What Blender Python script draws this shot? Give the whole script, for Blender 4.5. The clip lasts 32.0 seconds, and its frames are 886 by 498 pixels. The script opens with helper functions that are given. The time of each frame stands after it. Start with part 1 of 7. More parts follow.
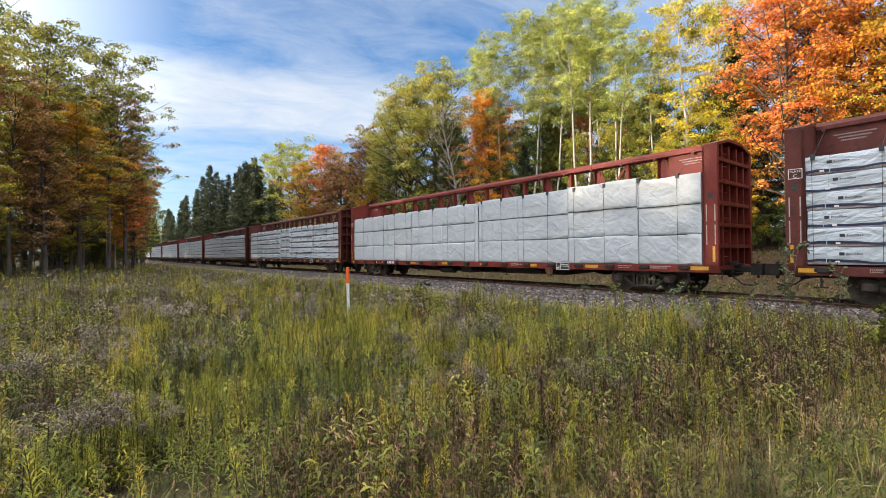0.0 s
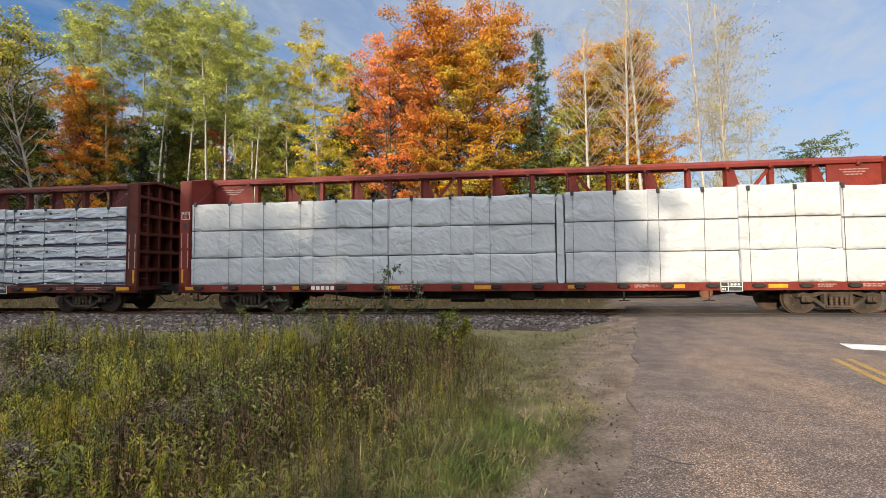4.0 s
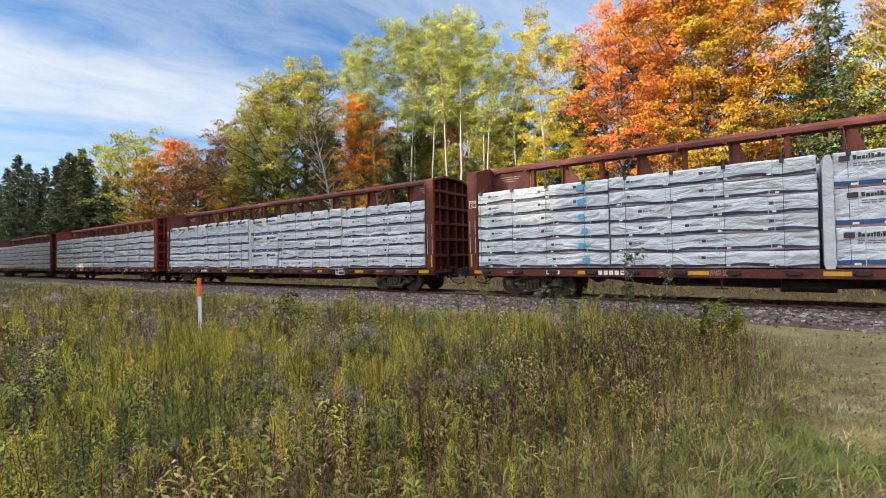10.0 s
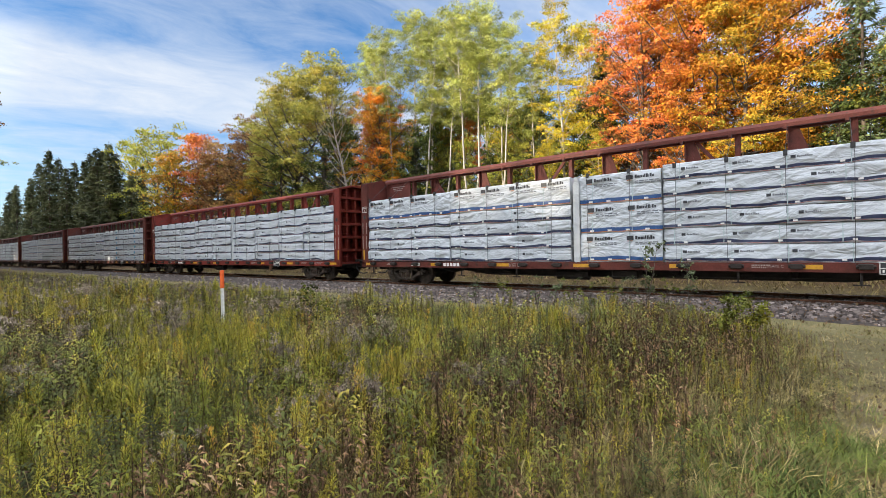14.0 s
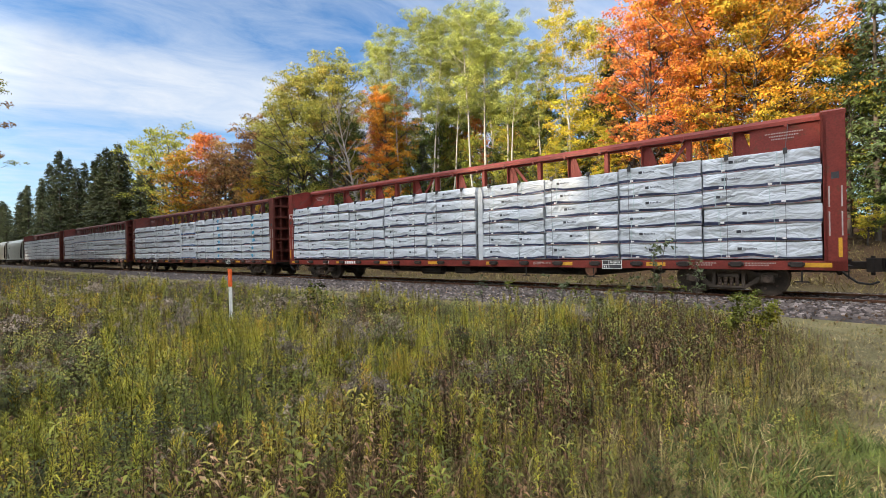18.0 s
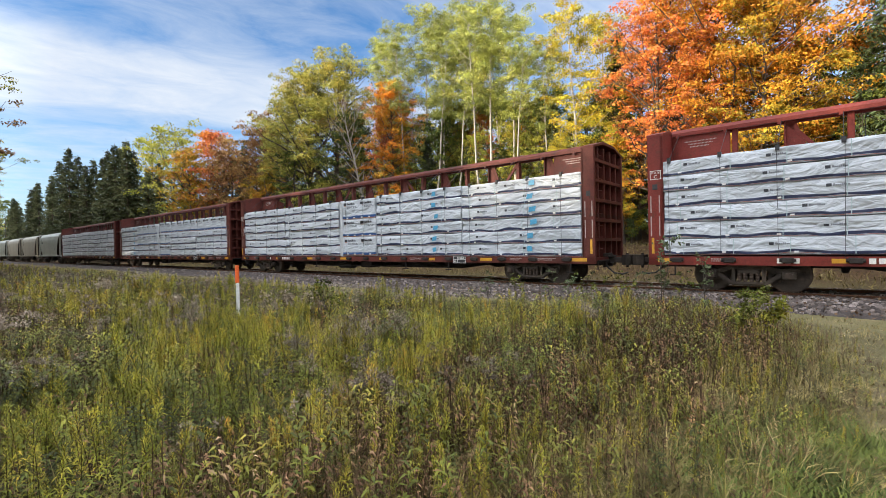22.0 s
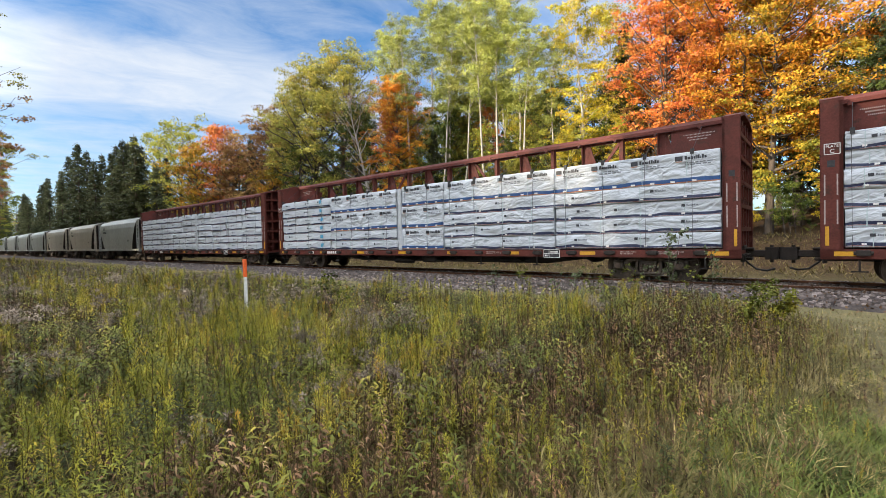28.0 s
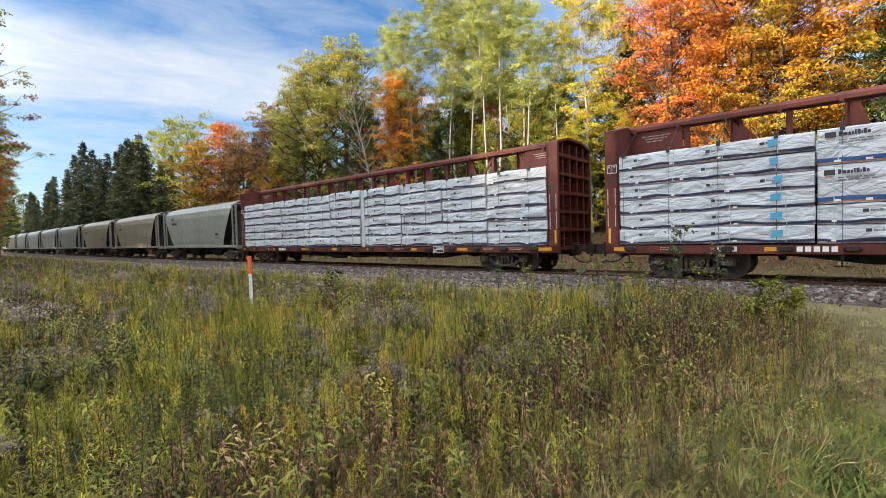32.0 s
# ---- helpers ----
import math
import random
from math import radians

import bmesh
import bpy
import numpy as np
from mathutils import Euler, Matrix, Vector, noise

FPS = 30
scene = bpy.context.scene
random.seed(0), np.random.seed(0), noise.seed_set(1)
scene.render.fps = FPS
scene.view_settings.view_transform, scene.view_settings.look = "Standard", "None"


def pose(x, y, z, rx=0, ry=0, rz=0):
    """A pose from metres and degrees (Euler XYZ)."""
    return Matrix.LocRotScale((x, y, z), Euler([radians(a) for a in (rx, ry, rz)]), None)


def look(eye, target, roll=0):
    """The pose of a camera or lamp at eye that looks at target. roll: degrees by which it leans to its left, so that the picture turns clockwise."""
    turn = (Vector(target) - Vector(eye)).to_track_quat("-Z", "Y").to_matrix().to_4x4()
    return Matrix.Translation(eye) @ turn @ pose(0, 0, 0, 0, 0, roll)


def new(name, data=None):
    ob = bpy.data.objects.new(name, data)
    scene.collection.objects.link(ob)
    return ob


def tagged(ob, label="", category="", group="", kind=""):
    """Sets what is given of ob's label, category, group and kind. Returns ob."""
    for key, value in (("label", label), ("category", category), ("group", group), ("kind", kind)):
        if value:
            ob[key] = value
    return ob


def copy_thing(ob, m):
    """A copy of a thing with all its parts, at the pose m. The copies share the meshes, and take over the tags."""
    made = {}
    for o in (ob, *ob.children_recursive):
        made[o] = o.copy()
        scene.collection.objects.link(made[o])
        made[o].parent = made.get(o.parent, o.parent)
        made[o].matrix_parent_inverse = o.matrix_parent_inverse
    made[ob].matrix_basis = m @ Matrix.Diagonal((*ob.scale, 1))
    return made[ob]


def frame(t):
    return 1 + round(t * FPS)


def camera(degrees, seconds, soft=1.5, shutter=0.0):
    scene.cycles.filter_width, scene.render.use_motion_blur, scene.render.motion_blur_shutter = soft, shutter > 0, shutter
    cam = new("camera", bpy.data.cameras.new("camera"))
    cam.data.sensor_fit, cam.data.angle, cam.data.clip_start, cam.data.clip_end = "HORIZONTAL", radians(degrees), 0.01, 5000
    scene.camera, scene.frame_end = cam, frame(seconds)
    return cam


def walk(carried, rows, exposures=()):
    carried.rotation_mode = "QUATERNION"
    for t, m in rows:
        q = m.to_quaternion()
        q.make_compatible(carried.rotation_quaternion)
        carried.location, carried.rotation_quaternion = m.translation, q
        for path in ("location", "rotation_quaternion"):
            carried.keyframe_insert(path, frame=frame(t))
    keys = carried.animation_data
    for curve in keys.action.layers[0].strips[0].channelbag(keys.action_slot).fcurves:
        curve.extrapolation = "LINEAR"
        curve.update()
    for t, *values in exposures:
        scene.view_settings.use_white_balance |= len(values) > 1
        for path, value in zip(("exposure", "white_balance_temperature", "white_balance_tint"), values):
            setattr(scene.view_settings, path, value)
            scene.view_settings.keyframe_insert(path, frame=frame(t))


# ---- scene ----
cam = camera(89.41, 32.0, soft=0.75)


def aim(x, y, z, yaw, pitch, roll):
    return pose(x, y, z, 90 + pitch, 0, yaw) @ pose(0, 0, 0, 0, 0, roll)


PATH = [
    (0, aim(-0.007, -0.027, 1.547, 51.43, 0.39, -0.70)),
    (0.5, aim(-0.018, -0.027, 1.537, 51.29, 0.50, -0.87)),
    (1, aim(-0.034, -0.027, 1.519, 49.90, 0.56, -0.98)),
    (1.5, aim(-0.059, -0.032, 1.504, 48.60, 0.79, -0.95)),
    (2, aim(-0.095, -0.043, 1.491, 47.99, 1.00, -0.71)),
    (2.5, aim(-0.146, -0.036, 1.477, 46.38, 1.42, -0.60)),
    (3, aim(-0.139, 0.008, 1.505, 35.91, 2.15, -0.19)),
    (3.5, aim(-0.055, 0.141, 1.514, 21.85, 2.31, -0.22)),
    (4, aim(0.049, 0.269, 1.534, 7.28, 2.60, -0.56)),
    (4.5, aim(0.107, 0.361, 1.514, -8.76, 2.54, -1.21)),
    (5.5, aim(0.040, 0.340, 1.530, -23.00, 2.00, -1.60)),
    (6.5, aim(-0.088, 0.274, 1.533, -13.93, 1.39, -1.85)),
    (7, aim(-0.107, 0.268, 1.544, -2.66, 1.06, -1.98)),
    (7.5, aim(-0.130, 0.262, 1.552, 10.78, 1.05, -2.01)),
    (8, aim(-0.138, 0.242, 1.567, 22.88, 1.19, -1.73)),
    (8.5, aim(-0.151, 0.227, 1.568, 29.86, 1.18, -1.53)),
    (9, aim(-0.183, 0.216, 1.567, 32.03, 1.23, -1.46)),
    (9.5, aim(-0.213, 0.207, 1.565, 33.77, 1.04, -1.23)),
    (10, aim(-0.231, 0.202, 1.562, 35.47, 0.95, -1.11)),
    (10.5, aim(-0.238, 0.199, 1.560, 36.06, 0.77, -1.02)),
    (11, aim(-0.238, 0.198, 1.560, 36.63, 0.57, -0.91)),
    (11.5, aim(-0.237, 0.199, 1.559, 37.11, 0.40, -0.85)),
    (12, aim(-0.236, 0.201, 1.558, 37.29, 0.32, -0.86)),
    (12.5, aim(-0.238, 0.202, 1.558, 37.41, 0.24, -0.91)),
    (13, aim(-0.236, 0.200, 1.559, 37.50, 0.17, -0.96)),
    (13.5, aim(-0.236, 0.197, 1.560, 37.63, 0.10, -1.09)),
    (14, aim(-0.232, 0.194, 1.562, 37.71, 0.07, -1.07)),
    (14.5, aim(-0.232, 0.193, 1.562, 37.85, 0.02, -1.12)),
    (16.5, aim(-0.229, 0.187, 1.563, 38.22, -0.01, -1.18)),
    (17, aim(-0.229, 0.186, 1.565, 38.27, -0.03, -1.21)),
    (18, aim(-0.238, 0.191, 1.562, 38.50, -0.12, -1.16)),
    (19, aim(-0.242, 0.194, 1.560, 38.69, -0.21, -1.19)),
    (20, aim(-0.235, 0.189, 1.563, 38.93, -0.25, -1.23)),
    (21, aim(-0.234, 0.189, 1.561, 39.09, -0.37, -1.19)),
    (22, aim(-0.232, 0.191, 1.559, 39.26, -0.57, -1.23)),
    (23, aim(-0.234, 0.195, 1.557, 39.37, -0.72, -1.30)),
    (24, aim(-0.234, 0.192, 1.559, 39.44, -0.89, -1.25)),
    (25, aim(-0.236, 0.194, 1.558, 39.54, -0.98, -1.21)),
    (25.5, aim(-0.237, 0.195, 1.558, 39.66, -1.03, -1.29)),
    (27.5, aim(-0.238, 0.188, 1.559, 39.97, -1.30, -1.35)),
    (28, aim(-0.238, 0.188, 1.559, 40.05, -1.36, -1.39)),
    (29, aim(-0.239, 0.192, 1.559, 40.19, -1.52, -1.45)),
    (30, aim(-0.239, 0.190, 1.559, 40.32, -1.61, -1.50)),
    (31, aim(-0.238, 0.188, 1.557, 40.45, -1.67, -1.52)),
    (32, aim(-0.241, 0.189, 1.558, 40.57, -1.80, -1.58)),
]
walk(cam, PATH, [(0, 0.95), (2.5, 0.95), (3.5, 0.67), (4.5, 0.2), (6.5, -0.16), (7.5, 0.28), (8.5, 0.8), (9.5, 0.92), (10.5, 0.95), (32, 0.95)])

# how far the train has come along the track, metres
TRAVEL = [(0, -28.23), (1, -23.90), (2, -19.57), (3, -15.22), (4, -10.87), (5, -6.50), (6, -2.13), (7, 2.26), (8, 6.66), (9, 11.08), (10, 15.51), (11, 19.95), (12, 24.42), (13, 28.89), (14, 33.39), (15, 37.91), (16, 42.44), (17, 46.99), (18, 51.56), (19, 56.15), (20, 60.76), (21, 65.39), (22, 70.04), (23, 74.72), (24, 79.41), (25, 84.12), (26, 88.86), (27, 93.61), (28, 98.39), (29, 103.19), (30, 108.01), (31, 112.85), (32, 117.71)]

# ---- world and sun ----
SUN_WAY = Vector((1.30, 2.66, -0.66)).normalized()
world = bpy.data.worlds.new("sky")
world.use_nodes = True
scene.world = world
scene.view_settings.exposure = 0.95


def node(tree, kind, **values):
    n = tree.nodes.new(kind)
    for k, v in values.items():
        if isinstance(v, bpy.types.NodeSocket):
            tree.links.new(v, n.inputs[k.replace("_", " ")])
        else:
            n.inputs[k.replace("_", " ")].default_value = v
    return n


def ramp(tree, fac, stops, interp="LINEAR"):
    n = tree.nodes.new("ShaderNodeValToRGB")
    tree.links.new(fac, n.inputs[0])
    el = n.color_ramp.elements
    n.color_ramp.interpolation = interp
    while len(el) < len(stops):
        el.new(0.5)
    for e, (p, c) in zip(el, stops):
        e.position = p
        e.color = (*c, 1) if not isinstance(c, float) else (c, c, c, 1)
    return n.outputs[0]


def math_node(tree, op, a, b=None, clamp=False):
    n = tree.nodes.new("ShaderNodeMath")
    n.operation, n.use_clamp = op, clamp
    for i, v in enumerate((a, b)):
        if v is None:
            continue
        if isinstance(v, bpy.types.NodeSocket):
            tree.links.new(v, n.inputs[i])
        else:
            n.inputs[i].default_value = v
    return n.outputs[0]


def mix_colour(tree, fac, a, b, blend="MIX"):
    n = tree.nodes.new("ShaderNodeMix")
    n.data_type, n.blend_type = "RGBA", blend
    for i, v in ((0, fac), (6, a), (7, b)):
        if isinstance(v, bpy.types.NodeSocket):
            tree.links.new(v, n.inputs[i])
        else:
            n.inputs[i].default_value = (*v, 1) if i and len(v) == 3 else v
    return n.outputs[2]


def build_sky():
    t = world.node_tree
    bg = t.nodes["Background"]
    sky = t.nodes.new("ShaderNodeTexSky")
    sky.sky_type, sky.sun_disc = "NISHITA", False
    sky.sun_elevation, sky.sun_rotation = radians(12.6), radians(206)
    sky.air_density, sky.dust_density, sky.ozone_density = 1.0, 0.6, 1.6
    co = t.nodes.new("ShaderNodeTexCoord").outputs["Generated"]
    sep = t.nodes.new("ShaderNodeSeparateXYZ")
    t.links.new(co, sep.inputs[0])
    # high cloud on a flat layer above the place, drawn out in long streaks
    up = math_node(t, "MAXIMUM", math_node(t, "ADD", sep.outputs[2], 0.10), 0.02)
    flat = t.nodes.new("ShaderNodeCombineXYZ")
    t.links.new(math_node(t, "DIVIDE", sep.outputs[0], up), flat.inputs[0])
    t.links.new(math_node(t, "DIVIDE", sep.outputs[1], up), flat.inputs[1])

    def along(way, k):
        d = t.nodes.new("ShaderNodeVectorMath")
        d.operation = "DOT_PRODUCT"
        t.links.new(flat.outputs[0], d.inputs[0])
        d.inputs[1].default_value = (way[0] * k, way[1] * k, 0)
        return d.outputs["Value"]

    across = along((-0.94, 0.34), 1.0)
    streak = t.nodes.new("ShaderNodeCombineXYZ")
    t.links.new(along((0.34, 0.94), 0.6), streak.inputs[0])
    t.links.new(across, streak.inputs[1])
    big = node(t, "ShaderNodeTexNoise", Vector=streak.outputs[0], Scale=0.9, Detail=3.0, Roughness=0.5, Distortion=0.4)
    fine = node(t, "ShaderNodeTexNoise", Vector=streak.outputs[0], Scale=4.2, Detail=9.0, Roughness=0.64, Distortion=0.5)
    # a broad bank of cloud lies across the far end of the track, a thin one on its near side
    v = math_node(t, "ADD", math_node(t, "MULTIPLY", across, 0.2), math_node(t, "MULTIPLY", math_node(t, "SUBTRACT", big.outputs[0], 0.5), 0.16))
    bank = ramp(t, math_node(t, "ADD", v, 0.2), [(0.26, 0.62), (0.40, 0.45), (0.52, 0.20), (0.585, 0.22), (0.635, 0.80), (0.73, 0.82), (0.79, 0.30), (0.92, 0.42)], "EASE")
    soft_wisps = math_node(t, "SUBTRACT", fine.outputs[0], 0.5)
    cover = math_node(t, "ADD", bank, math_node(t, "MULTIPLY", soft_wisps, 1.15), True)
    # it is thicker and brighter towards the low sun
    way = t.nodes.new("ShaderNodeVectorMath")
    way.operation = "DOT_PRODUCT"
    t.links.new(co, way.inputs[0])
    way.inputs[1].default_value = -SUN_WAY
    sunward = ramp(t, math_node(t, "MULTIPLY", math_node(t, "ADD", way.outputs["Value"], 1.0), 0.5), [(0.66, 0.0), (1.0, 1.0)])
    cover = math_node(t, "MAXIMUM", cover, math_node(t, "MULTIPLY", sunward, 2.0, True))
    # and closes overhead: an unseen, far brighter sheet added as fill light
    high = ramp(t, sep.outputs[2], [(0.48, 0.0), (0.85, 1.0)], "EASE")
    cover = math_node(t, "MAXIMUM", cover, high)
    blue = mix_colour(t, 1.0, sky.outputs[0], (0.61, 0.92, 1.26), "MULTIPLY")
    cloud = mix_colour(t, high, (3.75, 4.05, 4.5), (15.6, 15.6, 16.6))
    cloud = mix_colour(t, sunward, cloud, (13.0, 13.7, 14.6))
    t.links.new(mix_colour(t, cover, blue, cloud), bg.inputs[0])
    bg.inputs[1].default_value = 0.115


build_sky()
sun = new("sun", bpy.data.lights.new("sun", "SUN"))
sun.data.energy, sun.data.angle, sun.data.color = 5.0, radians(0.6), (1.0, 0.84, 0.62)
sun.matrix_world = look((0, 0, 60), Vector((0, 0, 60)) + SUN_WAY)


# ---- materials ----
def material(name):
    m = bpy.data.materials.new(name)
    m.use_nodes = True
    t = m.node_tree
    return m, t, t.nodes["Principled BSDF"]


def surface(name, dark, light, scale=2.0, fine=30.0, rough=0.75, bump=0.25, metal=0.0, stretch=(1, 1, 1), wear=None, wear_at=0.62, spec=0.4, dist=0.02, vary=0.0):
    """A worn surface: two tones in large patches, fine grain, and a third tone where it is worn."""
    m, t, b = material(name)
    co = t.nodes.new("ShaderNodeTexCoord").outputs["Object"]
    mp = t.nodes.new("ShaderNodeMapping")
    mp.inputs["Scale"].default_value = stretch
    t.links.new(co, mp.inputs[0])
    n1 = node(t, "ShaderNodeTexNoise", Vector=mp.outputs[0], Scale=scale, Detail=6.0, Roughness=0.6)
    n2 = node(t, "ShaderNodeTexNoise", Vector=mp.outputs[0], Scale=fine, Detail=4.0, Roughness=0.65)
    col = ramp(t, n1.outputs[0], [(0.33, dark), (0.67, light)])
    grain = ramp(t, n2.outputs[0], [(0.3, 0.72), (0.7, 1.15)])
    col = mix_colour(t, 1.0, col, grain, "MULTIPLY")
    if vary:
        oi = t.nodes.new("ShaderNodeObjectInfo")
        col = mix_colour(t, 1.0, col, ramp(t, oi.outputs["Random"], [(0.0, 1 - vary), (1.0, 1 + vary)]), "MULTIPLY")
    if wear:
        n3 = node(t, "ShaderNodeTexNoise", Vector=mp.outputs[0], Scale=scale * 3.1, Detail=8.0, Roughness=0.7)
        col = mix_colour(t, ramp(t, n3.outputs[0], [(wear_at, 0.0), (wear_at + 0.09, 0.85)]), col, wear)
    t.links.new(col, b.inputs["Base Color"])
    b.inputs["Roughness"].default_value, b.inputs["Metallic"].default_value = rough, metal
    b.inputs["Specular IOR Level"].default_value = spec
    if bump:
        bp = node(t, "ShaderNodeBump", Strength=bump, Distance=dist, Height=n2.outputs[0])
        t.links.new(bp.outputs[0], b.inputs["Normal"])
    return m


def leafy(name, stops, through_light=0.22, rough=0.6, vary=0.18, patch=0.4, swing=1.3, spec=0.16, own=0.42, turning=0.0, cells=1.3, depth=0.48):
    """Leaves: each one takes its own tone."""
    m, t, b = material(name)
    geo = t.nodes.new("ShaderNodeNewGeometry")
    oi = t.nodes.new("ShaderNodeObjectInfo")
    co = t.nodes.new("ShaderNodeTexCoord").outputs["Object"]
    n1 = node(t, "ShaderNodeTexNoise", Vector=co, Scale=patch, Detail=2.0, Roughness=0.5)
    fac = math_node(t, "ADD", math_node(t, "MULTIPLY", geo.outputs["Random Per Island"], own), math_node(t, "MULTIPLY", math_node(t, "SUBTRACT", n1.outputs[0], 0.5 - (0.5 - own / 2) / swing), swing), True)
    if turning:
        # autumn comes from the top: the leaves below this height are still greener
        sep = t.nodes.new("ShaderNodeSeparateXYZ")
        t.links.new(co, sep.inputs[0])
        low = math_node(t, "MULTIPLY", math_node(t, "SUBTRACT", turning, sep.outputs[2]), 0.5 / turning, True)
        fac = math_node(t, "ADD", fac, low, True)
    col = ramp(t, fac, stops)
    col = mix_colour(t, 1.0, col, ramp(t, oi.outputs["Random"], [(0.0, 1 - vary), (1.0, 1 + vary)]), "MULTIPLY")
    # each spray or plant has its own tone
    spray = node(t, "ShaderNodeTexVoronoi", Vector=co, Scale=cells)
    tone = t.nodes.new("ShaderNodeSeparateColor")
    t.links.new(spray.outputs["Color"], tone.inputs[0])
    col = mix_colour(t, 1.0, col, ramp(t, tone.outputs[0], [(0.0, 1 - depth), (1.0, 1 + depth)]), "MULTIPLY")
    t.links.new(col, b.inputs["Base Color"])
    b.inputs["Roughness"].default_value, b.inputs["Specular IOR Level"].default_value = rough, spec
    tr = t.nodes.new("ShaderNodeBsdfTranslucent")
    t.links.new(col, tr.inputs[0])
    mx = t.nodes.new("ShaderNodeMixShader")
    mx.inputs[0].default_value = through_light
    t.links.new(b.outputs[0], mx.inputs[1])
    t.links.new(tr.outputs[0], mx.inputs[2])
    t.links.new(mx.outputs[0], t.nodes["Material Output"].inputs[0])
    return m


def wrap_material(name, base, crease=0.8, folds=((8, 2.8, 2.4, 1.0), (-34, 2.2, 2.2, 0.8), (58, 2.0, 2.0, 0.6))):
    """Woven plastic lumber wrap: satin, creased."""
    m, t, b = material(name)
    co = t.nodes.new("ShaderNodeTexCoord").outputs["Object"]
    mp = t.nodes.new("ShaderNodeMapping")
    mp.inputs["Scale"].default_value = (0.8, 1, 1.25)
    mp.inputs["Rotation"].default_value = (0, radians(17), 0)
    t.links.new(co, mp.inputs[0])
    oi = t.nodes.new("ShaderNodeObjectInfo")
    shift = t.nodes.new("ShaderNodeVectorMath")
    t.links.new(mp.outputs[0], shift.inputs[0])
    cmb = t.nodes.new("ShaderNodeCombineXYZ")
    t.links.new(math_node(t, "MULTIPLY", oi.outputs["Random"], 37.0), cmb.inputs[0])
    t.links.new(cmb.outputs[0], shift.inputs[1])
    dirt = node(t, "ShaderNodeTexNoise", Vector=shift.outputs[0], Scale=1.3, Detail=6.0, Roughness=0.7)
    col = mix_colour(t, ramp(t, dirt.outputs[0], [(0.42, 0.0), (0.72, 0.3)]), base, tuple(c * 0.66 for c in base))

    def creases(turn, size, scale):
        # folds pulled along one direction: sharp where the noise crosses its middle
        m2 = t.nodes.new("ShaderNodeMapping")
        m2.vector_type = "TEXTURE"
        m2.inputs["Rotation"].default_value = (0, radians(turn), 0)
        m2.inputs["Scale"].default_value = (size, 1, 1)
        t.links.new(shift.outputs[0], m2.inputs[0])
        n = node(t, "ShaderNodeTexNoise", Vector=m2.outputs[0], Scale=scale, Detail=3.0, Roughness=0.5, Distortion=0.7)
        return math_node(t, "ABSOLUTE", math_node(t, "SUBTRACT", n.outputs[0], 0.5))

    soft_folds = node(t, "ShaderNodeTexNoise", Vector=shift.outputs[0], Scale=1.7, Detail=3.0, Roughness=0.5, Distortion=1.0)
    t.links.new(col, b.inputs["Base Color"])
    b.inputs["Roughness"].default_value, b.inputs["Specular IOR Level"].default_value = 0.5, 0.3
    h = math_node(t, "MULTIPLY", soft_folds.outputs[0], 0.9)
    for turn, size, scale, k in folds:
        h = math_node(t, "ADD", h, math_node(t, "MULTIPLY", creases(turn, size, scale), k))
    bp = node(t, "ShaderNodeBump", Strength=crease, Distance=0.14, Height=h)
    t.links.new(bp.outputs[0], b.inputs["Normal"])
    return m


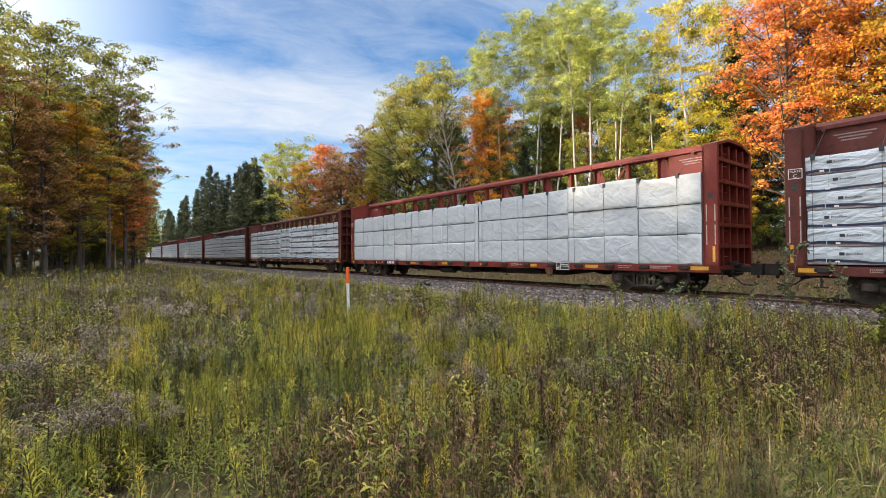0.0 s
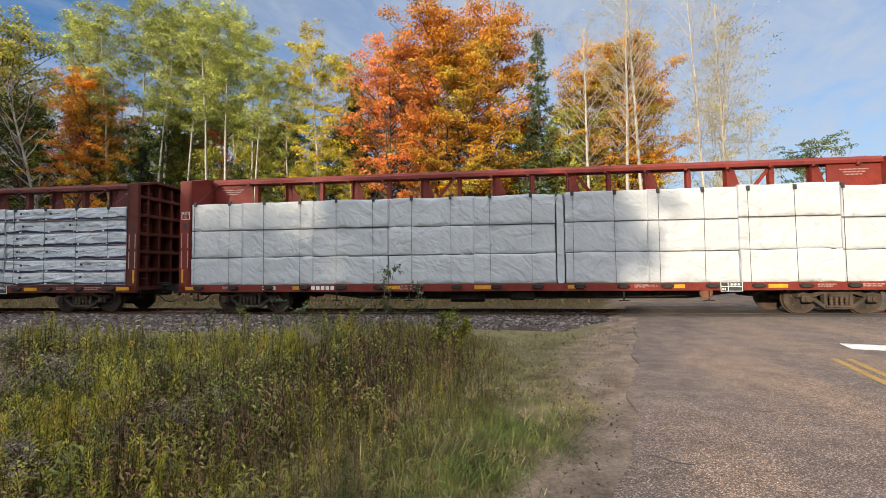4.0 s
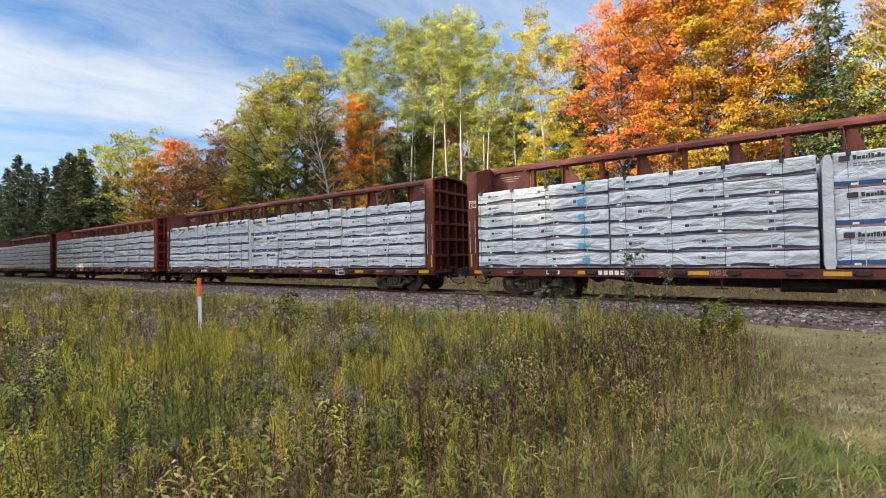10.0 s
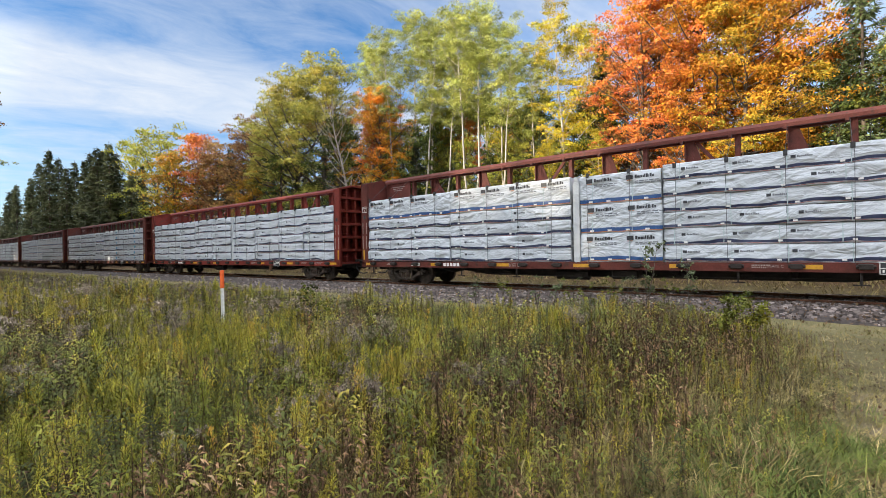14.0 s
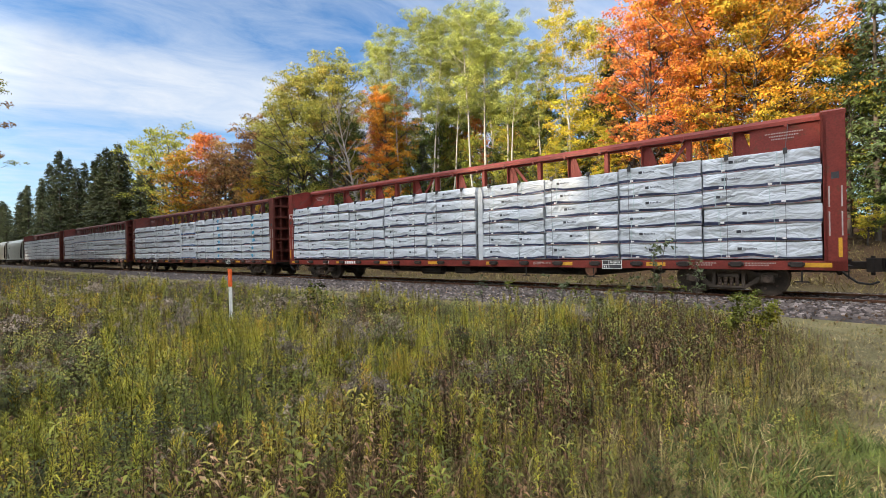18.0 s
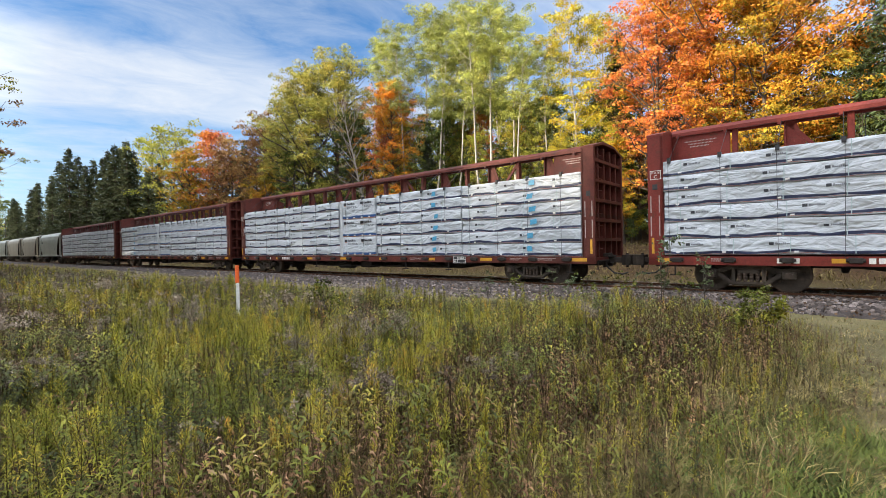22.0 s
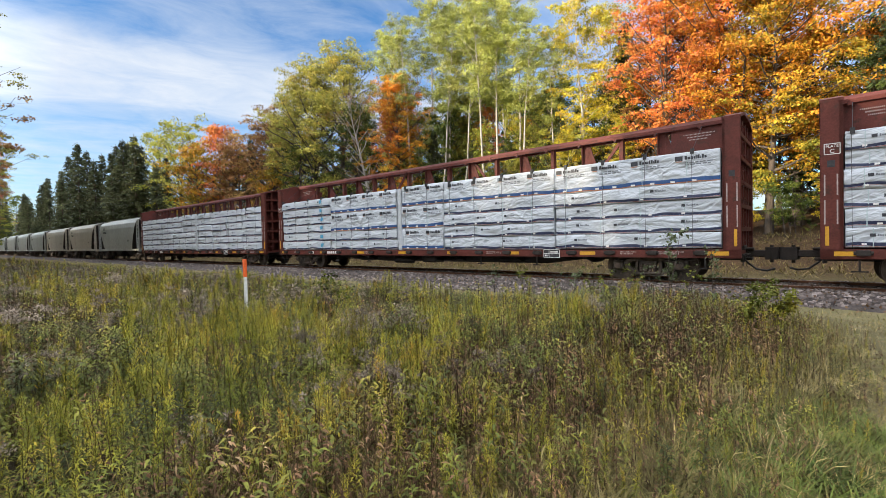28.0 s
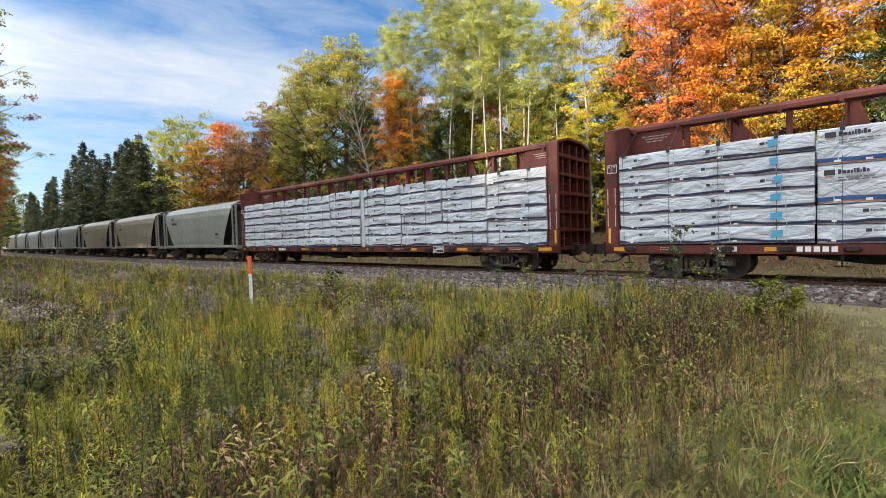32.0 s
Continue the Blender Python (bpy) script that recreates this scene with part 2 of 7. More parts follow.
M = {
    "red": surface("oxide_red_paint", (0.13, 0.021, 0.016), (0.205, 0.033, 0.023), 1.3, 26, 0.55, 0.12, wear=(0.10, 0.035, 0.02), wear_at=0.57, spec=0.22),
    "brown": surface("brown_red_paint", (0.075, 0.021, 0.016), (0.132, 0.034, 0.025), 1.2, 26, 0.6, 0.14, wear=(0.05, 0.024, 0.017), wear_at=0.56, spec=0.2),
    # near black: grime, with the shade under and between parts in its tone
    "grime_shade": surface("grimy_shaded_steel", (0.010, 0.008, 0.007), (0.03, 0.022, 0.018), 3.0, 40, 0.8, 0.3, wear=(0.09, 0.05, 0.03), wear_at=0.66),
    "wheel": surface("wheel_steel", (0.045, 0.03, 0.022), (0.11, 0.075, 0.055), 4.0, 50, 0.65, 0.2, metal=0.25),
    "bright": surface("polished_tread", (0.32, 0.28, 0.25), (0.5, 0.46, 0.42), 3.0, 60, 0.35, 0.1, metal=1.0),
    "rail": surface("rusty_rail", (0.075, 0.030, 0.016), (0.17, 0.075, 0.038), 2.0, 40, 0.85, 0.3),
    "wrap": wrap_material("white_wrap", (0.455, 0.475, 0.495), 0.5, ((84, 3.2, 2.4, 1.0), (58, 2.6, 2.2, 0.6), (-52, 2.4, 2.0, 0.5))),
    "teal": surface("pale_teal_band", (0.36, 0.46, 0.47), (0.44, 0.53, 0.54), 6, 40, 0.4, 0.0),
    "faded": surface("faded_stencil", (0.30, 0.24, 0.22), (0.42, 0.35, 0.33), 5, 60, 0.6, 0.0),
    "wrap_print": wrap_material("printed_wrap", (0.475, 0.505, 0.54), 1.0),
    "navy": surface("navy_print", (0.016, 0.022, 0.055), (0.035, 0.045, 0.10), 6, 40, 0.4, 0.2),
    "blue": surface("blue_print", (0.022, 0.07, 0.20), (0.03, 0.09, 0.25), 6, 40, 0.4, 0.1),
    "skyblue": surface("light_blue_patch", (0.06, 0.28, 0.46), (0.09, 0.36, 0.56), 6, 40, 0.45, 0.1),
    "ochre": surface("ochre_print", (0.38, 0.14, 0.07), (0.50, 0.22, 0.10), 6, 40, 0.5, 0.1),
    "pink": surface("faded_red_print", (0.30, 0.10, 0.10), (0.42, 0.17, 0.16), 6, 40, 0.5, 0.1),
    "dust": surface("dusty_cast_steel", (0.026, 0.020, 0.016), (0.085, 0.064, 0.048), 2.5, 34, 0.85, 0.3, wear=(0.12, 0.085, 0.06), wear_at=0.62),
    "ink": surface("dark_ink", (0.02, 0.022, 0.03), (0.04, 0.042, 0.05), 8, 40, 0.5, 0.0),
    "ink_grey": surface("grey_ink", (0.12, 0.13, 0.15), (0.18, 0.19, 0.21), 8, 40, 0.5, 0.0),
    "seam": surface("dark_seam", (0.02, 0.02, 0.022), (0.05, 0.05, 0.055), 6, 40, 0.7, 0.0),
    "strap": surface("dark_cable", (0.018, 0.018, 0.02), (0.04, 0.04, 0.042), 8, 40, 0.6, 0.0),
    "white": surface("white_paint", (0.62, 0.61, 0.58), (0.80, 0.79, 0.76), 5, 60, 0.55, 0.05),
    "yellow": surface("yellow_reflector", (0.46, 0.22, 0.012), (0.60, 0.31, 0.02), 5, 60, 0.45, 0.05),
    "hopper": surface("weathered_grey_paint", (0.22, 0.23, 0.20), (0.31, 0.32, 0.285), 0.5, 8, 0.36, 0.1, stretch=(1, 1, 0.35), wear=(0.15, 0.125, 0.095), wear_at=0.64),
    "hopper_tan": surface("weathered_tan_paint", (0.26, 0.235, 0.18), (0.36, 0.325, 0.255), 0.5, 8, 0.36, 0.1, stretch=(1, 1, 0.35), wear=(0.20, 0.14, 0.09), wear_at=0.6),
    "sign_white": surface("sign_sheeting_white", (0.72, 0.72, 0.70), (0.82, 0.82, 0.80), 5, 60, 0.4, 0.0),
    "sign_red": surface("sign_sheeting_red", (0.52, 0.012, 0.016), (0.62, 0.02, 0.022), 5, 60, 0.4, 0.0),
    "sign_blue": surface("sign_sheeting_blue", (0.02, 0.07, 0.34), (0.03, 0.09, 0.40), 5, 60, 0.4, 0.0),
    "galv": surface("galvanised_steel", (0.35, 0.36, 0.36), (0.5, 0.51, 0.51), 5, 60, 0.5, 0.1, metal=0.4),
    "orange": surface("orange_marker_plastic", (0.72, 0.10, 0.015), (0.84, 0.14, 0.02), 5, 60, 0.45, 0.05),
    "road_white": surface("worn_white_line", (0.42, 0.41, 0.39), (0.72, 0.71, 0.68), 6, 50, 0.8, 0.2, wear=(0.16, 0.15, 0.14), wear_at=0.63),
    "road_yellow": surface("worn_yellow_line", (0.25, 0.145, 0.03), (0.37, 0.22, 0.045), 6, 50, 0.8, 0.2, wear=(0.15, 0.12, 0.09), wear_at=0.53),
    "tie": surface("creosoted_tie", (0.022, 0.016, 0.012), (0.07, 0.045, 0.03), 2.0, 30, 0.9, 0.5, stretch=(1, 0.2, 1), vary=0.3),
    "ballast": surface("ballast_bed", (0.04, 0.033, 0.030), (0.085, 0.069, 0.063), 3.0, 18, 0.95, 0.9, dist=0.05),
    "bark": surface("grey_brown_bark", (0.045, 0.036, 0.028), (0.13, 0.105, 0.085), 3.0, 14, 0.9, 0.7, stretch=(1, 1, 0.25), dist=0.04),
    "birch": surface("pale_birch_bark", (0.30, 0.27, 0.23), (0.48, 0.44, 0.385), 2.0, 9, 0.8, 0.4, stretch=(1, 1, 2.5), wear=(0.10, 0.085, 0.07), wear_at=0.60),
    "plank": surface("crossing_timber", (0.06, 0.048, 0.04), (0.12, 0.10, 0.085), 2.0, 24, 0.9, 0.4, vary=0.2),
}


def stone_material():
    m, t, b = material("crushed_stone")
    geo = t.nodes.new("ShaderNodeNewGeometry")
    col = ramp(t, geo.outputs["Random Per Island"], [(0.0, (0.03, 0.023, 0.021)), (0.4, (0.085, 0.068, 0.061)), (0.8, (0.165, 0.135, 0.122)), (1.0, (0.33, 0.28, 0.26))])
    t.links.new(col, b.inputs["Base Color"])
    b.inputs["Roughness"].default_value = 0.92
    return m


def asphalt_material():
    """Old chip-seal: stones of many tones in a brown-grey binder, with darker patched stretches."""
    m, t, b = material("old_asphalt")
    co = t.nodes.new("ShaderNodeTexCoord").outputs["Object"]
    chips = node(t, "ShaderNodeTexVoronoi", Vector=co, Scale=84.0)
    tone = t.nodes.new("ShaderNodeSeparateColor")
    t.links.new(chips.outputs["Color"], tone.inputs[0])
    col = ramp(t, tone.outputs[0], [(0.0, (0.082, 0.058, 0.046)), (0.45, (0.235, 0.165, 0.124)), (0.8, (0.375, 0.268, 0.202)), (1.0, (0.54, 0.41, 0.315))])
    col = mix_colour(t, ramp(t, chips.outputs["Distance"], [(0.25, 0.0), (0.6, 0.75)]), col, (0.055, 0.047, 0.042))
    along = t.nodes.new("ShaderNodeMapping")
    along.inputs["Rotation"].default_value = (0, 0, radians(16.3))
    along.inputs["Scale"].default_value = (1.5, 0.3, 1)
    t.links.new(co, along.inputs[0])
    n0 = node(t, "ShaderNodeTexNoise", Vector=along.outputs[0], Scale=0.45, Detail=5.0, Roughness=0.55)
    n1 = node(t, "ShaderNodeTexNoise", Vector=co, Scale=2.6, Detail=6.0, Roughness=0.65)
    col = mix_colour(t, 1.0, col, ramp(t, n0.outputs[0], [(0.36, (0.80, 0.83, 0.89)), (0.5, (0.98, 0.97, 0.97)), (0.62, (1.22, 1.15, 1.06))]), "MULTIPLY")
    col = mix_colour(t, 1.0, col, ramp(t, n1.outputs[0], [(0.34, 0.75), (0.66, 1.2)]), "MULTIPLY")
    t.links.new(col, b.inputs["Base Color"])
    b.inputs["Roughness"].default_value, b.inputs["Specular IOR Level"].default_value = 0.85, 0.3
    bp = node(t, "ShaderNodeBump", Strength=0.9, Distance=0.012, Height=chips.outputs["Distance"])
    bp.invert = True
    t.links.new(bp.outputs[0], b.inputs["Normal"])
    return m


M["asphalt"] = asphalt_material()
M["stone"] = stone_material()


def ground_material():
    """Soil and litter: near-black soil in the field, dry grass by the track, sand beside the road, leaf litter in the
    wood.
    """
    m, t, b = material("ground_cover")
    co = t.nodes.new("ShaderNodeTexCoord").outputs["Object"]
    sep = t.nodes.new("ShaderNodeSeparateXYZ")
    t.links.new(co, sep.inputs[0])
    n0 = node(t, "ShaderNodeTexNoise", Vector=co, Scale=0.35, Detail=5.0, Roughness=0.6)
    n1 = node(t, "ShaderNodeTexNoise", Vector=co, Scale=2.2, Detail=8.0, Roughness=0.65)
    n2 = node(t, "ShaderNodeTexNoise", Vector=co, Scale=26.0, Detail=6.0, Roughness=0.7)
    vor = node(t, "ShaderNodeTexVoronoi", Vector=co, Scale=11.0)
    # darkened soil: part of the shade between the weeds is in this colour
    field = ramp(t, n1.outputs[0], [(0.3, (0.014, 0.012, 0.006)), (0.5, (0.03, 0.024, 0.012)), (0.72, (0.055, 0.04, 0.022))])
    dry = ramp(t, n1.outputs[0], [(0.3, (0.19, 0.15, 0.08)), (0.55, (0.18, 0.165, 0.075)), (0.75, (0.28, 0.225, 0.13))])
    sand = ramp(t, n1.outputs[0], [(0.32, (0.13, 0.096, 0.068)), (0.5, (0.225, 0.168, 0.122)), (0.68, (0.32, 0.245, 0.185))])
    litter = mix_colour(t, 0.55, ramp(t, n1.outputs[0], [(0.3, (0.06, 0.036, 0.019)), (0.7, (0.16, 0.10, 0.048))]), ramp(t, vor.outputs["Distance"], [(0.1, (0.17, 0.10, 0.045)), (0.6, (0.04, 0.026, 0.014))]))
    # across the road: metres right of its left edge, minus wobble
    wob = math_node(t, "MULTIPLY", math_node(t, "SUBTRACT", n1.outputs[0], 0.5), 1.3)
    across = math_node(t, "ADD", math_node(t, "SUBTRACT", sep.outputs[0], math_node(t, "MULTIPLY", sep.outputs[1], 0.293)), wob)
    by_road = ramp(t, math_node(t, "MULTIPLY", math_node(t, "ADD", across, 4.0), 0.1), [(0.24, 0.0), (0.31, 1.0), (0.96, 1.0), (1.0, 0.35)])
    ywob = math_node(t, "ADD", sep.outputs[1], math_node(t, "MULTIPLY", wob, 1.2))
    by_track = ramp(t, math_node(t, "MULTIPLY", ywob, 0.02), [(0.195, 0.0), (0.225, 0.9), (0.38, 0.9), (0.42, 0.2)])
    in_wood = ramp(t, math_node(t, "MULTIPLY", ywob, 0.02), [(0.37, 0.0), (0.43, 1.0)])
    left_wood = ramp(t, math_node(t, "MULTIPLY", math_node(t, "ADD", sep.outputs[0], 100), 0.01), [(0.32, 1.0), (0.42, 0.0)])
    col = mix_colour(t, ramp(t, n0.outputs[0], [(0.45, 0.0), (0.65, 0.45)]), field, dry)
    verge = ramp(t, math_node(t, "MULTIPLY", math_node(t, "ADD", across, 6.0), 0.1), [(0.22, 0.0), (0.30, 0.55)])
    col = mix_colour(t, verge, col, dry)
    col = mix_colour(t, by_track, col, dry)
    col = mix_colour(t, in_wood, col, litter)
    col = mix_colour(t, math_node(t, "MULTIPLY", left_wood, 0.6), col, litter)
    col = mix_colour(t, by_road, col, sand)
    col = mix_colour(t, 1.0, col, ramp(t, n2.outputs[0], [(0.3, 0.6), (0.7, 1.25)]), "MULTIPLY")
    t.links.new(col, b.inputs["Base Color"])
    b.inputs["Roughness"].default_value, b.inputs["Specular IOR Level"].default_value = 0.95, 0.2
    bp = node(t, "ShaderNodeBump", Strength=0.9, Distance=0.05, Height=n2.outputs[0])
    t.links.new(bp.outputs[0], b.inputs["Normal"])
    return m


M["ground"] = ground_material()


# ---- geometry helpers ----
class Geo:
    """Gathers faces for one mesh; each face names a material slot."""

    def __init__(self):
        self.v, self.f, self.m = [], [], []

    def add(self, verts, faces, slot=0):
        o = len(self.v)
        self.v += [tuple(p) for p in verts]
        self.f += [tuple(i + o for i in f) for f in faces]
        self.m += [slot] * len(faces)
        return self

    def box(self, x0, x1, y0, y1, z0, z1, slot=0, ch=0.0):
        lo, hi = (x0, y0, z0), (x1, y1, z1)
        mid = [(a + b) / 2 for a, b in zip(lo, hi)]
        if ch <= 0:
            vs = [(x, y, z) for x in (x0, x1) for y in (y0, y1) for z in (z0, z1)]
            return self.add(vs, [(0, 1, 3, 2), (4, 6, 7, 5), (0, 4, 5, 1), (2, 3, 7, 6), (0, 2, 6, 4), (1, 5, 7, 3)], slot)
        ch = min(ch, 0.45 * min(h - l for l, h in zip(lo, hi)))
        vs, index = [], {}
        for s in [(a, b, c) for a in (0, 1) for b in (0, 1) for c in (0, 1)]:
            for ax in range(3):
                index[(s, ax)] = len(vs)
                vs.append(tuple((lo, hi)[s[k]][k] + (0 if k == ax else (ch if s[k] == 0 else -ch)) for k in range(3)))
        faces = []
        for ax in range(3):
            b, c = [k for k in range(3) if k != ax]
            for sd in (0, 1):
                ring = []
                for sb, sc in ((0, 0), (1, 0), (1, 1), (0, 1)):
                    s = [0, 0, 0]
                    s[ax], s[b], s[c] = sd, sb, sc
                    ring.append(index[(tuple(s), ax)])
                faces.append(ring)
            for sb in (0, 1):
                for sc in (0, 1):
                    s0, s1 = [0, 0, 0], [0, 0, 0]
                    s0[b], s0[c], s1[b], s1[c], s1[ax] = sb, sc, sb, sc, 1
                    s0, s1 = tuple(s0), tuple(s1)
                    faces.append([index[(s0, b)], index[(s1, b)], index[(s1, c)], index[(s0, c)]])
        for s in [(a, b, c) for a in (0, 1) for b in (0, 1) for c in (0, 1)]:
            faces.append([index[(s, k)] for k in range(3)])
        out = []
        for f in faces:
            p = [Vector(vs[i]) for i in f]
            n = (p[1] - p[0]).cross(p[2] - p[0])
            out.append(f if n.dot(sum(p, Vector()) / len(p) - Vector(mid)) > 0 else f[::-1])
        return self.add(vs, out, slot)

    def tube(self, pts, radii, n=8, slot=0, cap=True):
        pts = [Vector(p) for p in pts]
        vs, fs = [], []
        for i, p in enumerate(pts):
            d = (pts[min(i + 1, len(pts) - 1)] - pts[max(i - 1, 0)]).normalized()
            a = d.cross(Vector((0, 0, 1)) if abs(d.z) < 0.9 else Vector((1, 0, 0))).normalized()
            b = d.cross(a)
            r = radii[i] if isinstance(radii, (list, tuple)) else radii
            vs += [p + (a * math.cos(2 * math.pi * k / n) + b * math.sin(2 * math.pi * k / n)) * r for k in range(n)]
        for i in range(len(pts) - 1):
            for k in range(n):
                fs.append((i * n + k, i * n + (k + 1) % n, (i + 1) * n + (k + 1) % n, (i + 1) * n + k))
        if cap:
            fs.append(tuple(range(n)))
            fs.append(tuple(range((len(pts) - 1) * n, len(pts) * n))[::-1])
        return self.add(vs, fs, slot)

    def prism(self, outline, axis, a, b, slot=0):
        """An outline (in the two axes other than axis) pushed from a to b along axis."""
        n = len(outline)
        put = {0: lambda p, h: (h, p[0], p[1]), 1: lambda p, h: (p[0], h, p[1]), 2: lambda p, h: (p[0], p[1], h)}[axis]
        vs = [put(p, a) for p in outline] + [put(p, b) for p in outline]
        fs = [tuple(range(n))[::-1], tuple(range(n, 2 * n))] + [(k, (k + 1) % n, n + (k + 1) % n, n + k) for k in range(n)]
        return self.add(vs, fs, slot)

    def disc(self, cx, cz, y0, y1, r0, n=20, slot=0, hole=0.0):
        """A wheel-like disc about an axis along y."""
        ring = [(cx + r0 * math.cos(2 * math.pi * k / n), cz + r0 * math.sin(2 * math.pi * k / n)) for k in range(n)]
        return self.prism(ring, 1, y0, y1, slot)

    def mesh(self, name, mats, smooth=False, fix=True):
        me = bpy.data.meshes.new(name)
        me.from_pydata(self.v, [], self.f)
        for m in mats:
            me.materials.append(m)
        me.polygons.foreach_set("material_index", self.m)
        if fix:
            bm = bmesh.new()
            bm.from_mesh(me)
            bmesh.ops.recalc_face_normals(bm, faces=bm.faces)
            bm.to_mesh(me)
            bm.free()
        if smooth:
            me.polygons.foreach_set("use_smooth", [True] * len(me.polygons))
        me.update()
        return me


def part(name, geo, mats, parent=None, label="", at=None, smooth=False):
    """One mesh object, under a thing or a part if one is given. geo: a Geo or a finished mesh."""
    me = geo if isinstance(geo, bpy.types.Mesh) else geo.mesh(name, mats if isinstance(mats, (list, tuple)) else [mats], smooth)
    ob = new(name, me)
    ob.parent = parent
    if at is not None:
        ob.matrix_basis = at
    return tagged(ob, label) if label else ob


def thing(name, label, category, group="", at=None):
    ob = new(name)
    ob.empty_display_size = 0.2
    if at is not None:
        ob.matrix_basis = at
    return tagged(ob, label, category, group)


def quad_mesh(name, verts, quads, mats, slots=None, smooth=False):
    """A large mesh of four-sided faces from arrays."""
    me = bpy.data.meshes.new(name)
    verts, quads = np.asarray(verts, np.float32), np.asarray(quads, np.int32)
    me.vertices.add(len(verts))
    me.vertices.foreach_set("co", verts.ravel())
    me.loops.add(quads.size)
    me.loops.foreach_set("vertex_index", quads.ravel())
    me.polygons.add(len(quads))
    me.polygons.foreach_set("loop_start", np.arange(0, quads.size, 4, dtype=np.int32))
    for m in mats:
        me.materials.append(m)
    if slots is not None:
        me.polygons.foreach_set("material_index", np.asarray(slots, np.int32))
    if smooth:
        me.polygons.foreach_set("use_smooth", np.ones(len(quads), bool))
    me.update(calc_edges=True)
    return me


# ---- the ground, the track bed and the road ----
TRACK_Y, RAIL_Z = 15.74, 0.11
ROAD_SLOPE = 0.293


def step(a, b, x):
    k = np.clip((x - a) / (b - a), 0, 1)
    return k * k * (3 - 2 * k)


def road_mid(y):
    return 3.05 + ROAD_SLOPE * y


def ground_z(x, y):
    x, y = np.asarray(x, float), np.asarray(y, float)
    off = x - road_mid(y)
    bank = step(20.5, 27, y) * 1.25 + step(26, 38, y) * 1.5
    bank = bank * (1 - step(-9, -3.5, off)) + 0.25 * step(19, 40, y)
    ditch = -0.16 * step(9.5, 12.5, y) * (1 - step(19, 21, y))
    lumps = 0.05 * np.sin(x * 0.7 + 1.3 * np.sin(y * 0.5)) * np.sin(y * 0.9 + x * 0.21) * (1 - step(-5, -3, -np.abs(off)))
    near = 1 - step(3.4, 5.2, np.abs(off))
    crown = near * (step(9.0, 13.2, y) * (1 - step(18.4, 24, y)) * (0.10 + 0.16) + 0.004)
    return bank + ditch + lumps * (1 - near) + crown


def axis_steps(lo, hi, dense_lo, dense_hi, fine):
    a = list(np.arange(dense_lo, dense_hi + 0.01, fine))
    gap, p = fine, dense_lo
    while p > lo:
        gap *= 1.22
        p -= gap
        a.insert(0, p)
    gap, p = fine, dense_hi
    while p < hi:
        gap *= 1.22
        p += gap
        a.append(p)
    return np.array(a)


def build_ground():
    xs, ys = axis_steps(-1500, 1500, -60, 30, 0.6), axis_steps(-900, 1500, -12, 42, 0.5)
    gx, gy = np.meshgrid(xs, ys)
    v = np.stack([gx, gy, ground_z(gx, gy)], -1).reshape(-1, 3)
    nx, ny = len(xs), len(ys)
    i = (np.arange(ny - 1)[:, None] * nx + np.arange(nx - 1)[None]).ravel()
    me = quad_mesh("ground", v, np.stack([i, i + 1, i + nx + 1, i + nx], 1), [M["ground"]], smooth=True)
    tagged(new("ground", me), "weedy turf, dry grass and leaf litter beside a railway", "ground", kind="structure")


build_ground()


def strip(name, left, right, ys, lift, mat, label, kind="structure", parent=None, thick=0.05, ragged=0.0):
    """A sheet along the road between two offsets from its middle."""
    g, n = Geo(), len(ys)
    for y in ys:
        for o in (left, right):
            x = road_mid(y) + o + (ragged * (math.sin(y * 2.3 + o) + math.sin(y * 5.1 + 2 * o) * 0.6))
            top = road_z(y) + lift
            g.v += [(x, y, top), (x, y, top - thick)]
    for k in range(n - 1):
        a = 4 * k
        g.f += [(a, a + 2, a + 6, a + 4), (a + 1, a + 5, a + 7, a + 3), (a, a + 4, a + 5, a + 1), (a + 2, a + 3, a + 7, a + 6)]
        g.m += [0] * 4
    ob = part(name, g, mat, parent)
    return tagged(ob, label, "", kind=kind) if kind else ob


def road_z(y):
    return float(0.02 + 0.085 * (step(8.5, 13.0, y) * (1 - step(18.6, 25, y))) + 0.25 * step(19, 40, y))


ROAD_HALF = 3.2
near_ys = [-160, -80, -40, -20, -10, -5] + [0.25 * k for k in range(-16, 57)]
far_ys = [17.6 + 0.5 * k for k in range(18)] + [30, 40, 60, 90, 140, 220]
road_near = strip("road", -ROAD_HALF, ROAD_HALF, near_ys, 0, M["asphalt"], "worn grey-brown two-lane asphalt road with patches", thick=0.10, ragged=0.055)
road_far = strip("road", -ROAD_HALF, ROAD_HALF, far_ys, 0, M["asphalt"], "worn asphalt road beyond the crossing", thick=0.10)
strip("crossing_panel", -3.6, 3.6, [14.0, 14.4, 14.9], 0.004, M["plank"], "dark timber panel at the level crossing", thick=0.12)
strip("crossing_panel", -3.6, 3.6, [15.14, 15.74, 16.34], 0.004, M["plank"], "dark timber panel between the rails", thick=0.12)
strip("crossing_panel", -3.6, 3.6, [16.58, 17.1, 17.6], 0.004, M["plank"], "dark timber panel at the level crossing", thick=0.12)
for side in (-0.16, 0.06):
    strip("yellow_line", side, side + 0.11, [y for y in near_ys if y <= 8.0] + [8.35], 0.005, M["road_yellow"], "worn yellow centre line painted on the road", thick=0.004)


